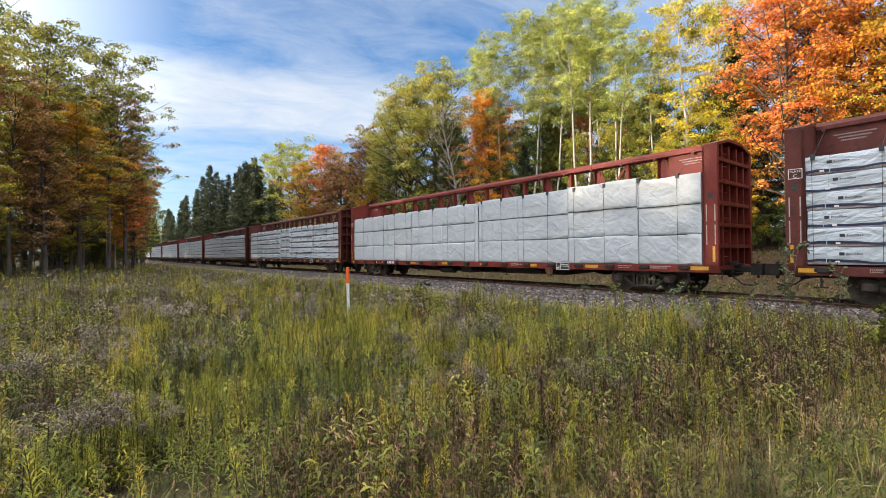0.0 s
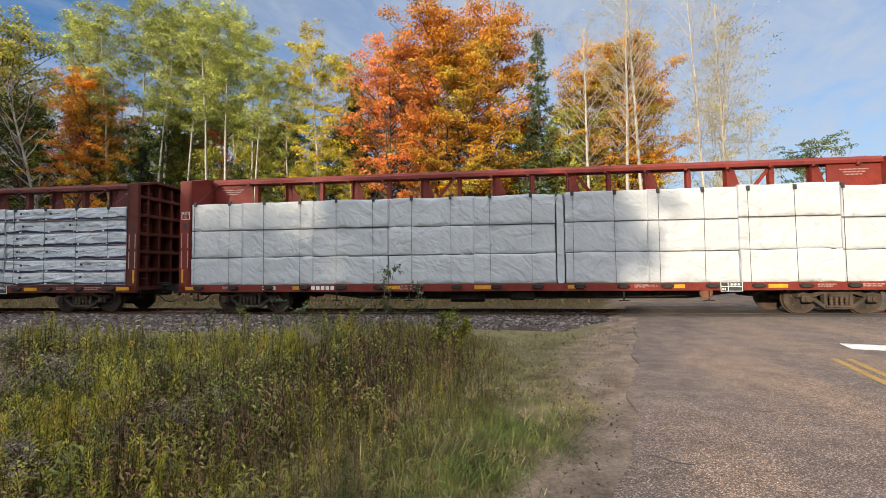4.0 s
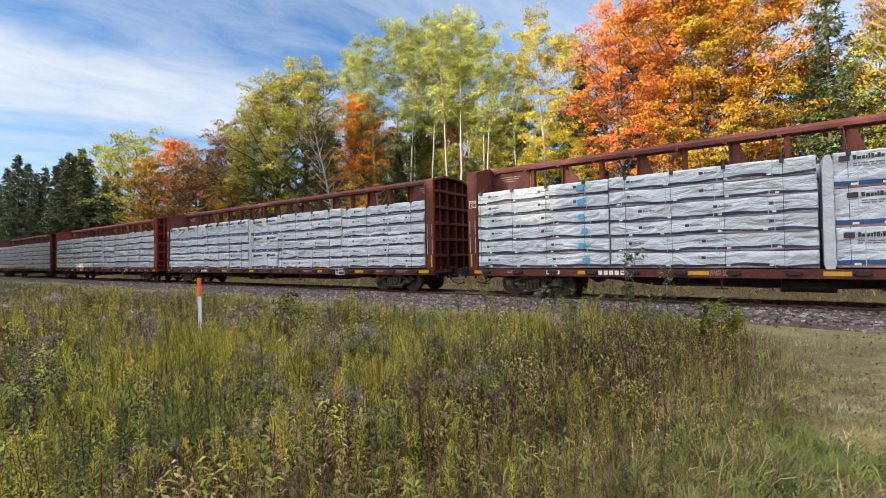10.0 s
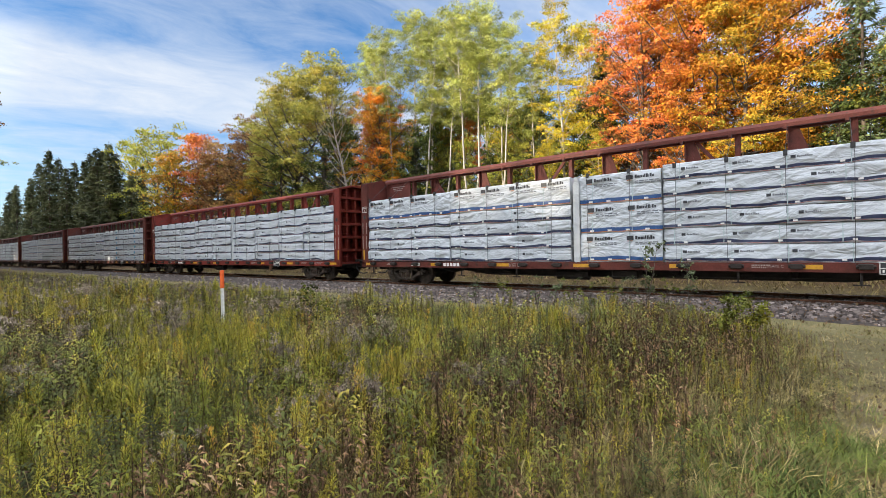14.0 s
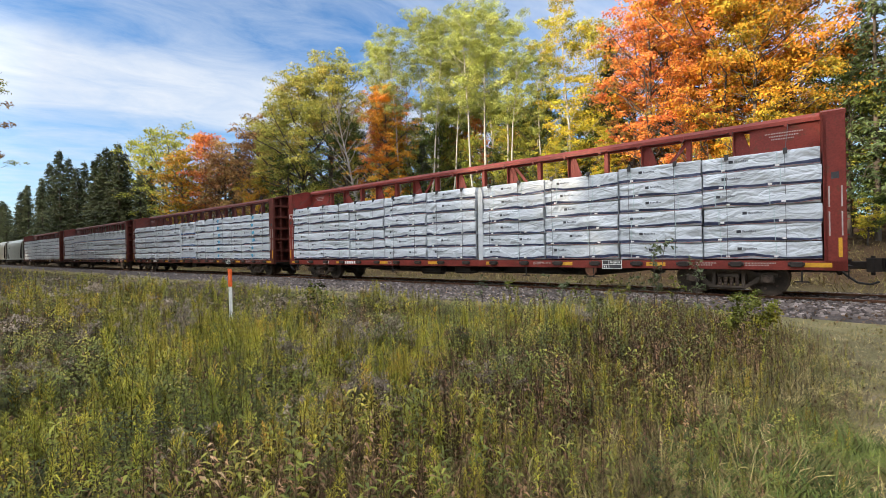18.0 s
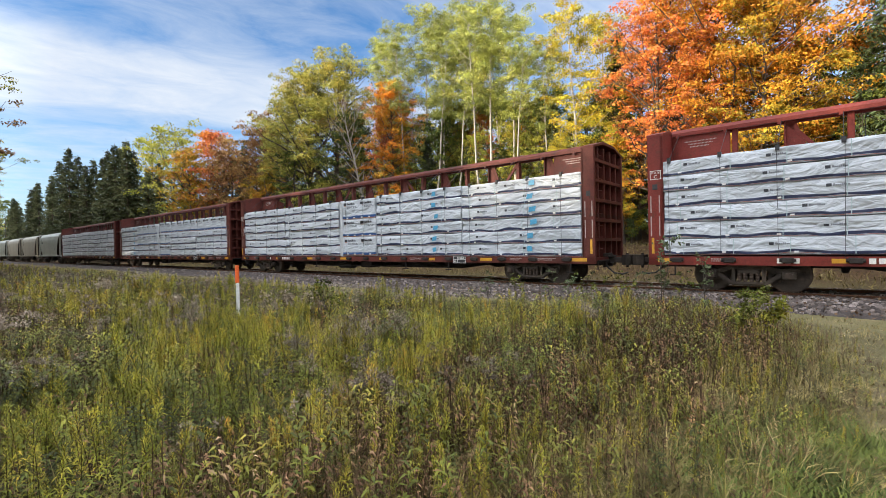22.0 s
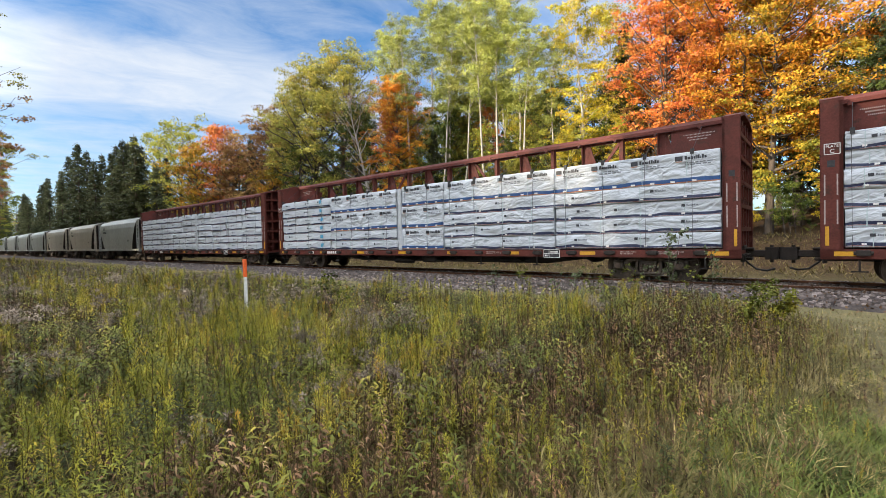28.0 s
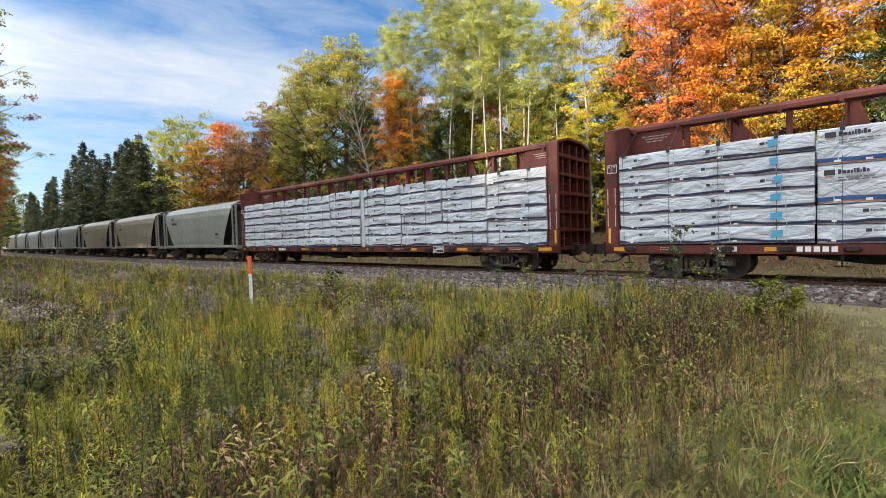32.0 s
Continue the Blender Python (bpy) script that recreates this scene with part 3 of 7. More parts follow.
def stop_line():
    g = Geo()
    across, along = Vector((0.959, -0.281, 0)), Vector((0.281, 0.959, 0))
    c = Vector((road_mid(9.55) + 0.55, 9.55, 0))
    quad = [c - along * 0.28, c - along * 0.28 + across * 2.85, c + along * 0.28 + across * 2.85, c + along * 0.28]
    g.add([(p.x, p.y, road_z(p.y) + dz) for dz in (0.006, 0.001) for p in quad], [(0, 1, 2, 3), (7, 6, 5, 4)] + [(k, 4 + k, 4 + (k + 1) % 4, (k + 1) % 4) for k in range(4)])
    tagged(part("stop_line", g, M["road_white"]), "worn white stop line painted across one lane", "stop line", kind="structure")


stop_line()


def build_cracks():
    """Sealed and open cracks wandering over the asphalt."""
    rng = random.Random(11)
    for cx, cy, ln, way in ((2.0, 5.83, 0.34, 0.1), (1.15, 4.1, 0.4, 0.3), (2.6, 5.3, 0.3, 0.2), (2.8, 10.5, 1.2, 0.4), (5.9, 11.2, 1.4, 0.1), (3.4, 11.4, 1.0, 0.3)):
        g, x, y, a = Geo(), cx, cy, way
        pts = []
        for k in range(9):
            pts.append((x, y, 0.004 + 0.008 * rng.random()))
            a += rng.uniform(-0.5, 0.5)
            x, y = x + math.cos(a) * ln / 8, y + math.sin(a) * ln / 8
        vs = []
        for x, y, w in pts:
            z = road_z(y) + 0.003
            vs += [(x - w, y - w, z), (x + w, y + w, z)]
        g.add(vs, [(2 * k, 2 * k + 1, 2 * k + 3, 2 * k + 2) for k in range(8)])
        tagged(part("crack", g, M["seam"]), "dark crack in the asphalt", "crack", kind="structure")


build_cracks()


def build_track():
    bed = Geo()
    outline = [(-3.1, -0.34), (-2.2, -0.13), (-1.6, -0.06), (1.6, -0.06), (2.2, -0.13), (3.1, -0.34)]
    xs = list(np.arange(-320, 121, 2.0))
    rng = np.random.RandomState(3)
    for lo, hi in ((-320, 3.6), (11.2, 120)):
        run = [lo] + [x for x in xs if lo < x < hi] + [hi]
        o = len(bed.v)
        for x in run:
            bed.v += [(x, TRACK_Y + p + rng.uniform(-0.05, 0.05), RAIL_Z + q - 0.02 + rng.uniform(-0.015, 0.015)) for p, q in outline]
        for k in range(len(run) - 1):
            a = o + 6 * k
            bed.f += [(a + j, a + j + 1, a + j + 7, a + j + 6) for j in range(5)]
            bed.m += [0] * 5
    tagged(part("ballast", bed, M["ballast"]), "grey crushed-stone ballast bed of a railway", "ballast", kind="structure")
    track = thing("railway_track", "rusty steel rails on weathered timber ties", "railway track")
    tagged(track, kind="structure")
    prof = [(-0.07, -0.17), (0.07, -0.17), (0.07, -0.155), (0.012, -0.13), (0.012, -0.045), (0.036, -0.035), (0.036, -0.004), (0.03, 0), (-0.03, 0), (-0.036, -0.004), (-0.036, -0.035), (-0.012, -0.045), (-0.012, -0.13), (-0.07, -0.155)]
    for side in (-0.755, 0.755):
        g = Geo().prism([(TRACK_Y + side + a, RAIL_Z + b) for a, b in prof], 0, -320, 120)
        for k, f in enumerate(g.f):
            if all(abs(g.v[i][2] - RAIL_Z) < 0.001 for i in f):
                g.m[k] = 1
        part("rail", g, [M["rail"], M["bright"]], track)
    tie = Geo().box(-0.115, 0.115, -1.3, 1.3, -0.2, 0, 0, 0.012).mesh("tie", [M["tie"]])
    rng = random.Random(5)
    for k in range(250):
        x = -112 + 0.55 * k
        if 3.4 < x < 11.4:
            continue
        part("tie", tie, None, track, at=pose(x + rng.uniform(-0.03, 0.03), TRACK_Y + rng.uniform(-0.05, 0.05), RAIL_Z - 0.165 + rng.uniform(-0.006, 0.01), 0, 0, rng.uniform(-1.2, 1.2)))


build_track()


def build_stones():
    """Loose ballast stones on the near shoulder and between the ties."""
    rng = np.random.RandomState(8)
    n = 15000
    x = -np.abs(rng.exponential(16.0, n)) + 3.2
    y = TRACK_Y + np.where(rng.rand(n) < 0.8, rng.uniform(-4.1, -0.9, n), rng.uniform(-0.6, 2.6, n))
    keep = (x > -70) & ((x < -6) | (y > TRACK_Y - 2.7 + 0.25 * np.sin(3 * x)))
    x, y = x[keep], y[keep]
    n = len(x)
    d = np.abs(y - TRACK_Y)
    z = RAIL_Z - 0.08 - np.interp(d, [0, 1.6, 2.2, 3.1, 5], [0, 0, 0.07, 0.27, 0.27])
    z = np.maximum(z, ground_z(x, y) + 0.005)
    r = rng.uniform(0.022, 0.055, n)
    base = np.array([(-1, -1, -.7), (1, -1, -.7), (1, 1, -.7), (-1, 1, -.7), (-.7, -.8, .8), (.8, -.6, .7), (.6, .8, .9), (-.8, .6, .6)])
    v = base[None] * r[:, None, None] * rng.uniform(0.6, 1.3, (n, 8, 3))
    a = rng.uniform(0, 6.28, n)
    c, s = np.cos(a)[:, None], np.sin(a)[:, None]
    v = np.stack([v[..., 0] * c - v[..., 1] * s + x[:, None], v[..., 0] * s + v[..., 1] * c + y[:, None], v[..., 2] + z[:, None]], -1)
    q = np.array([(0, 1, 5, 4), (1, 2, 6, 5), (2, 3, 7, 6), (3, 0, 4, 7), (4, 5, 6, 7)])
    q = (q[None] + 8 * np.arange(n)[:, None, None]).reshape(-1, 4)
    tagged(new("gravel", quad_mesh("gravel", v.reshape(-1, 3), q, [M["stone"]])), "loose grey and mauve crushed stones on the track shoulder", "gravel", kind="stuff")


build_stones()

# ---- the train ----
# A car's own space: x along the track from its left bulkhead, y across (the near side is negative), z up from the rail.
PITCH, CAR_LEN, HALF_W = 24.651, 23.05, 1.40
DECK, LOAD_TOP, BULK = 0.965, 3.74, 0.42
WHEEL_R = 0.457
TRUCK_X = (2.42, CAR_LEN - 2.42)
moving, wheelsets = [], []


def stencil(name, g, mat, parent, label, at=None):
    return tagged(part(name, g, mat, parent, label, at), kind="stuff")


def bars(g, x, z, w, h, y, n, slot=0, gap=0.45, thick=0.004, fine=True):
    """A row of n plain upright bars in place of characters, on a face that looks along -y."""
    n = 2 * n if n > 3 and fine else n
    pitch = w / n
    for k in range(n):
        g.box(x + k * pitch, x + k * pitch + pitch * (1 - gap), y - thick, y, z, z + h, slot)
    return g


def wheelset_mesh():
    g = Geo().tube([(0, -1.02, 0), (0, 1.02, 0)], 0.075, 10, 0)
    for s in (-1, 1):
        y = s * 0.755
        a, b = sorted((y - s * 0.04, y + s * 0.075))
        g.disc(0, 0, a, b, WHEEL_R, 28, 1)
        fl = sorted((y - s * 0.07, y - s * 0.04))
        g.disc(0, 0, fl[0], fl[1], WHEEL_R + 0.027, 28, 1)
        face = y + s * 0.076
        g.disc(0, 0, *sorted((face, face + s * 0.012)), WHEEL_R * 0.93, 28, 0)
        g.disc(0, 0, *sorted((face + s * 0.012, face + s * 0.05)), 0.15, 16, 0)
        for k in range(6):
            a = k * math.pi / 3
            c, d = 0.27 * math.cos(a), 0.27 * math.sin(a)
            g.disc(c, d, *sorted((face + s * 0.012, face + s * 0.018)), 0.035, 8, 1)
    return g.mesh("wheelset", [M["dust"], M["wheel"]])


WHEELSET = wheelset_mesh()


def truck_frame_mesh():
    g = Geo()
    for s in (-1, 1):
        y0, y1 = sorted((s * 0.93, s * 1.10))
        g.prism([(-1.08, 0.50), (-1.08, 0.60), (-0.92, 0.65), (-0.70, 0.61), (-0.42, 0.72), (0.42, 0.72), (0.70, 0.61), (0.92, 0.65), (1.08, 0.60), (1.08, 0.50), (0.92, 0.53), (0.70, 0.49), (0.40, 0.60), (-0.40, 0.60), (-0.70, 0.49), (-0.92, 0.53)], 1, y0, y1, 0)
        g.prism([(-0.74, 0.50), (-0.66, 0.38), (-0.36, 0.17), (0.36, 0.17), (0.66, 0.38), (0.74, 0.50), (0.62, 0.49), (0.34, 0.26), (-0.34, 0.26), (-0.62, 0.49)], 1, y0, y1, 0)
        for x in (-0.34, 0.34):
            g.box(x - 0.045, x + 0.045, y0, y1, 0.24, 0.62, 0, 0.01)
        g.box(-0.25, 0.25, *sorted((s * 0.95, s * 1.15)), 0.50, 0.61, 0, 0.02)
        for x in (-0.865, 0.865):
            g.box(x - 0.15, x + 0.15, *sorted((s * 1.08, s * 1.19)), 0.36, 0.58, 0, 0.03)
            g.disc(x, 0.457, *sorted((s * 1.18, s * 1.235)), 0.085, 12, 1)
        for x in (-0.2, -0.07, 0.07, 0.2):
            g.tube([(x, s * 1.10, 0.27 + 0.04 * k) for k in range(9)], [0.055 if k % 2 else 0.042 for k in range(9)], 8, 1)
        g.box(-0.36, 0.36, *sorted((s * 1.04, s * 1.16)), 0.21, 0.27, 0, 0.01)
    g.box(-0.26, 0.26, -1.05, 1.05, 0.52, 0.78, 0, 0.03)
    g.box(-0.9, 0.9, -0.08, 0.08, 0.5, 0.58, 0)
    return g.mesh("side_frame", [M["dust"], M["wheel"]])


TRUCK = truck_frame_mesh()


def coupler_mesh():
    g = Geo().box(-0.02, 0.60, -0.085, 0.085, 0.71, 0.90, 0, 0.02)
    g.box(-0.04, 0.06, -0.36, 0.36, 0.56, 1.04, 0, 0.02)
    g.box(0.06, 0.22, -0.2, 0.2, 0.62, 0.70, 0, 0.02)
    g.box(0.06, 0.26, -0.17, 0.17, 0.90, 0.97, 0, 0.02)
    g.prism([(0.52, -0.15), (0.66, -0.2), (0.80, -0.12), (0.82, 0.0), (0.94, 0.06), (0.92, 0.16), (0.80, 0.21), (0.58, 0.15)], 2, 0.64, 0.98, 0)
    g.tube([(0.66, 0.0, 0.55), (0.66, 0.0, 1.04)], 0.045, 8, 0)
    g.box(0.1, 0.2, -1.2, -0.3, 0.80, 0.83, 0)
    g.tube([(0.1, -1.2, 0.82), (0.12, -1.24, 0.7), (0.12, -1.24, 0.52)], 0.014, 6, 0)
    return g.mesh("coupler", [M["grime_shade"]])


COUPLER = coupler_mesh()
HOSE = Geo().tube([(0, -0.32, 0.72), (0.14, -0.34, 0.55), (0.34, -0.34, 0.38), (0.58, -0.3, 0.34), (0.74, -0.2, 0.40)], 0.028, 8, 0).mesh("air_hose", [M["strap"]], smooth=True)


def add_running_gear(car, length, trucks, ends):
    for x in trucks:
        truck = part("truck", TRUCK, None, car, "grimy cast-steel freight truck", at=pose(x, 0, 0))
        for dx in (-0.865, 0.865):
            w = part("wheelset", WHEELSET, None, truck, at=pose(dx, 0, WHEEL_R))
            wheelsets.append((w, dx))
    part("coupler", COUPLER, None, car, "rusty knuckle coupler", at=pose(ends[1], 0, 0))
    part("coupler", COUPLER, None, car, "rusty knuckle coupler", at=pose(ends[0], 0, 0, 0, 0, 180))
    part("air_hose", HOSE, None, car, at=pose(ends[1], 0, 0))
    part("air_hose", HOSE, None, car, at=pose(ends[0], 0, 0, 0, 0, 180))


def bulkhead_meshes(paint):
    """The end wall in its pieces: outer face at x = 0, load side at x = BULK."""
    out = [(-HALF_W, 0.80), (HALF_W, 0.80), (HALF_W, 4.50), (0.55, 4.72), (-0.55, 4.72), (-HALF_W, 4.50)]
    made = {"sheet": Geo().prism(out, 0, BULK - 0.07, BULK - 0.004)}
    cap = [(-HALF_W - 0.01, 4.46), (-HALF_W - 0.01, 4.535), (-0.55, 4.755), (0.55, 4.755), (HALF_W + 0.01, 4.535), (HALF_W + 0.01, 4.46), (0.55, 4.67), (-0.55, 4.67)]
    made["cap"] = Geo().prism(cap, 0, -0.01, BULK + 0.012)
    made["corner_post"] = Geo().box(0, BULK, -0.065, 0.065, 0.72, 4.50, 0, 0.012)
    made["upright"] = Geo().box(0.06, BULK - 0.07, -0.05, 0.05, 0.8, 4.56, 0, 0.006)
    made["rib"] = Geo().box(0.03, BULK - 0.075, -1.268, 1.268, -0.055, 0.055, 0, 0.006)
    made["rung"] = Geo().tube([(0.03, -0.17, 0), (-0.05, -0.17, 0), (-0.05, 0.17, 0), (0.03, 0.17, 0)], 0.012, 5)
    return {k: g.mesh(k, [paint]) for k, g in made.items()}


def top_chord_mesh(paint):
    g = Geo()
    sec = [(-0.27, 4.60), (-0.27, 4.70), (-0.20, 4.80), (0.20, 4.80), (0.27, 4.70), (0.27, 4.60), (0.19, 4.60), (0.19, 4.66), (-0.19, 4.66), (-0.19, 4.60)]
    g.prism(sec, 0, BULK, CAR_LEN - BULK, 0)
    for x in np.arange(0.58, CAR_LEN - 1, 1.255):
        g.box(x - 0.04, x + 0.04, -0.285, -0.255, 4.54, 4.68, 0)
    return g.mesh("top_chord", [paint])


def side_sill_mesh(paint):
    g = Geo()
    g.prism([(-HALF_W, 0.73), (-HALF_W + 0.12, 0.73), (-HALF_W + 0.12, 0.76), (-HALF_W + 0.02, 0.76), (-HALF_W + 0.02, 0.935), (-HALF_W + 0.12, 0.935), (-HALF_W + 0.12, 0.963), (-HALF_W, 0.963)], 0, 0.0, CAR_LEN, 0)
    return g.mesh("side_sill", [paint])


def build_chassis(paint_name):
    paint = M[paint_name]
    car = thing("centerbeam_flatcar", "red centerbeam flatcar", "railway car")
    part("deck", Geo().box(BULK, CAR_LEN - BULK, -1.36, 1.36, 0.88, 0.955, 0), paint, car)
    sill = side_sill_mesh(paint)
    part("side_sill", sill, None, car)
    part("side_sill", sill, None, car, at=pose(CAR_LEN, 0, 0, 0, 0, 180))
    g = Geo()
    g.box(0.1, CAR_LEN - 0.1, -0.32, 0.32, 0.62, 0.88, 0)
    g.prism([(4.6, 0.62), (6.2, 0.42), (CAR_LEN - 6.2, 0.42), (CAR_LEN - 4.6, 0.62)], 1, -0.22, 0.22, 0)
    part("center_sill", g, M["grime_shade"], car, "grimy steel centre sill under the deck")
    cross = Geo().prism([(-1.34, 0.88), (1.34, 0.88), (1.34, 0.76), (0.32, 0.5), (-0.32, 0.5), (-1.34, 0.76)], 0, -0.06, 0.06).mesh("crossbearer", [M["grime_shade"]])
    for x in np.arange(4.4, CAR_LEN - 4, 2.85):
        part("crossbearer", cross, None, car, at=pose(float(x), 0, 0))
    bulk = bulkhead_meshes(paint)
    for x, turn in ((0, 0), (CAR_LEN, 180)):
        b = part("bulkhead", bulk["sheet"], None, car, "ribbed steel end bulkhead", at=pose(x, 0, 0, 0, 0, turn))
        side = -1 if turn == 0 else 1
        part("cap", bulk["cap"], None, b)
        for y in (-HALF_W + 0.065, HALF_W - 0.065):
            part("corner_post", bulk["corner_post"], None, b, at=pose(0, y, 0))
        for y in (-0.86, -0.3, 0.3, 0.86):
            part("upright", bulk["upright"], None, b, at=pose(0, y, 0))
        for z in (0.86, 1.5, 2.15, 2.8, 3.45, 4.1):
            part("rib", bulk["rib"], None, b, at=pose(0, 0, z))
        for z in np.arange(1.2, 4.3, 0.38):
            part("rung", bulk["rung"], None, b, at=pose(0, side * 1.03, float(z)))
        yy = -HALF_W if turn == 0 else HALF_W
        k = 1 if turn == 0 else -1
        for zz, hh, mm in ((1.05, 0.46, "yellow"), (1.56, 0.58, "faded"), (2.25, 0.5, "faded")):
            for xx in (0.07, 0.30) if mm == "faded" else (0.09,):
                w = 0.028 if mm == "faded" else 0.07
                part("reflector", Geo().box(xx, xx + w, *sorted((yy, yy - k * 0.005)), zz, zz + hh), M[mm], b, "worn %s strip on the post" % ("pale" if mm == "faded" else "yellow"))
        part("socket", Geo().box(0.13, 0.27, *sorted((yy, yy - k * 0.006)), 2.92, 3.08), M["seam"], b, "dark socket hole in the post")
        if turn == 0:
            g = Geo()
            for a in ((0.07, 0.37, 3.22, 3.235), (0.07, 0.37, 3.465, 3.48), (0.07, 0.085, 3.22, 3.48), (0.355, 0.37, 3.22, 3.48)):
                g.box(a[0], a[1], yy - 0.005, yy, a[2], a[3])
            part("plate_border", g, M["white"], b, "white stencilled border")
            for word, size, zz in (("PLATE", 0.085, 3.385), ("C", 0.13, 3.255)):
                part("lettering", text_mesh(word, size, M["white"]), None, b, at=pose(0.22, yy - 0.004, zz, 90, 0, 0))
    part("top_chord", top_chord_mesh(paint), None, car)
    slim = Geo().box(-0.07, 0.07, -0.10, 0.10, 0.95, 4.62, 0, 0.01).mesh("post", [paint])
    g = Geo().box(-0.11, 0.11, -0.03, 0.03, 0.95, 4.62, 0)
    g.box(-0.11, -0.08, -0.14, 0.14, 0.95, 4.62, 0)
    g.prism([(0.11, 4.62), (0.14, 4.62), (0.24, 4.3), (0.36, 3.95), (0.42, 3.4), (0.11, 3.4)], 1, -0.02, 0.02, 0)
    wide = g.mesh("post", [paint])
    for k in range(1, 17):
        part("post", slim if k % 2 else wide, None, car, at=pose(0.8 + 1.25 * k, 0, 0))
    brace = Geo().box(-1.45, 1.45, -0.03, 0.03, -0.05, 0.05, 0).mesh("brace", [paint])
    for x, lean in ((4.2, 52), (8.4, -52), (14.4, 52), (18.6, -52)):
        part("brace", brace, None, car, at=pose(x, 0, 3.4, 0, lean, 0))
    for x0, x1 in ((BULK, 1.95), (CAR_LEN - 1.95, CAR_LEN - BULK)):
        p = part("end_panel", Geo().box(x0, x1, -0.16, -0.11, 0.95, 4.60), paint, car)
        g = Geo()
        bars(g, x0 + 0.35, 4.40, 0.85, 0.034, -0.161, 12)
        bars(g, x0 + 0.45, 4.32, 0.65, 0.034, -0.161, 9)
        bars(g, x0 + 0.5, 4.24, 0.5, 0.034, -0.161, 7)
        stencil("stencil", g, M["faded"], p, "white stencilled rows, not legible")
    add_running_gear(car, CAR_LEN, TRUCK_X, (0.1, CAR_LEN - 0.1))
    winch = Geo().box(-0.13, 0.13, -0.09, 0.02, -0.07, 0.07, 0, 0.02).tube([(-0.17, -0.04, 0), (0.17, -0.04, 0)], 0.045, 8, 0).mesh("winch", [M["grime_shade"]])
    strap = Geo().box(-0.0045, 0.0045, -0.004, 0.004, DECK - 0.05, LOAD_TOP, 0).mesh("strap", [M["strap"]])
    cornerp = Geo().prism([(-0.05, -0.10), (0.07, 0.03), (0.07, 0.05), (-0.05, 0.05)], 0, -0.045, 0.045).mesh("strap_corner", [M["strap"]])
    cable = Geo().tube([(0, -1.33, LOAD_TOP + 0.02), (0.05, -0.28, 4.60)], 0.007, 4, 0).mesh("cable", [M["strap"]])
    rng = random.Random(21)
    for k in range(18):
        x = 0.58 + k * 1.255
        for turn in (0, 180):
            xx = x if turn == 0 else CAR_LEN - x
            m = pose(xx, 0, 0, 0, 0, turn)
            part("winch", winch, None, car, at=m @ pose(0.18, -HALF_W, 0.87))
            part("strap", strap, None, car, at=m @ pose(0, -HALF_W - 0.018, 0, 0, rng.uniform(-0.5, 0.5), 0))
            part("strap_corner", cornerp, None, car, at=m @ pose(0, -HALF_W + 0.02, LOAD_TOP + 0.0))
            part("cable", cable, None, car, at=m @ pose(0, 0, 0))
    patch = Geo().box(0, 0.52, -0.005, 0, 0, 0.11).mesh("reflector", [M["yellow"]])
    for x in (0.25, 4.1, 7.2, 10.1, 12.95, 15.8, 18.6, CAR_LEN - 0.8):
        part("reflector", patch, None, car, "yellow reflective patch on the sill", at=pose(x, -HALF_W, 0.80))
    g = Geo()
    for a in ((0, 0.6, 0, 0.015), (0, 0.6, 0.265, 0.28), (0, 0.015, 0, 0.28), (0.585, 0.6, 0, 0.28), (0.2, 0.215, 0, 0.28), (0, 0.6, 0.13, 0.145)):
        g.box(a[0], a[1], -0.006, 0, a[2], a[3])
    bars(g, 0.25, 0.17, 0.3, 0.06, 0, 4)
    bars(g, 0.05, 0.04, 0.12, 0.06, 0, 2)
    stencil("data_panel", g, M["white"], car, "white ruled data panel, not legible", at=pose(17.3, -HALF_W - 0.012, 0.70))
    part("data_panel", Geo().box(0, 0.6, -0.004, 0.008, 0, 0.28), M["seam"], car, "black backing plate", at=pose(17.3, -HALF_W - 0.006, 0.70))
    g = Geo()
    for x, w, n in ((1.6, 0.5, 5), (14.9, 0.4, 4), (19.9, 0.5, 5), (21.0, 0.7, 9)):
        bars(g, x, 0.88, w, 0.032, -HALF_W, n + 2)
        bars(g, x, 0.825, w * 0.8, 0.032, -HALF_W, n)
    stencil("stencil", g, M["faded"], car, "small worn white stencilled rows, not legible")
    for word, x, z in (("LD LMT 225300", 8.0, 0.872), ("LT WT  60700", 8.0, 0.79), ("PLATE C", 15.4, 0.84)):
        part("lettering", text_mesh(word, 0.088, M["faded"]), None, car, "white stencilled lettering on the sill", at=pose(x, -HALF_W - 0.004, z, 90, 0, 0))
    if paint_name == "red":
        g = Geo().tube([(16.92 + 0.17 * math.cos(a), -HALF_W + 0.04, 0.66 + 0.17 * math.sin(a)) for a in np.arange(0, 6.4, 0.42)], 0.02, 6)
        g.disc(16.92, 0.66, -HALF_W + 0.03, -HALF_W + 0.06, 0.15, 16)
        part("brake_wheel", g, M["rail"], car, "rusty hand-brake wheel under the sill")
    g = Geo()
    bars(g, 3.05, 0.79, 0.50, 0.13, -HALF_W, 3, gap=0.28)
    bars(g, 4.75, 0.79, 0.82, 0.13, -HALF_W, 5, gap=0.28, fine=False)
    stencil("reporting_mark", g, M["white"], car, "white car marks as plain bars on the sill", at=pose(0, -0.002, 0))
    rod = Geo().tube([(6.0, -1.0, 0.55), (9.0, -1.05, 0.47), (12.0, -1.05, 0.5), (16.5, -1.0, 0.55)], 0.016, 6)
    part("brake_rod", rod, M["grime_shade"], car)
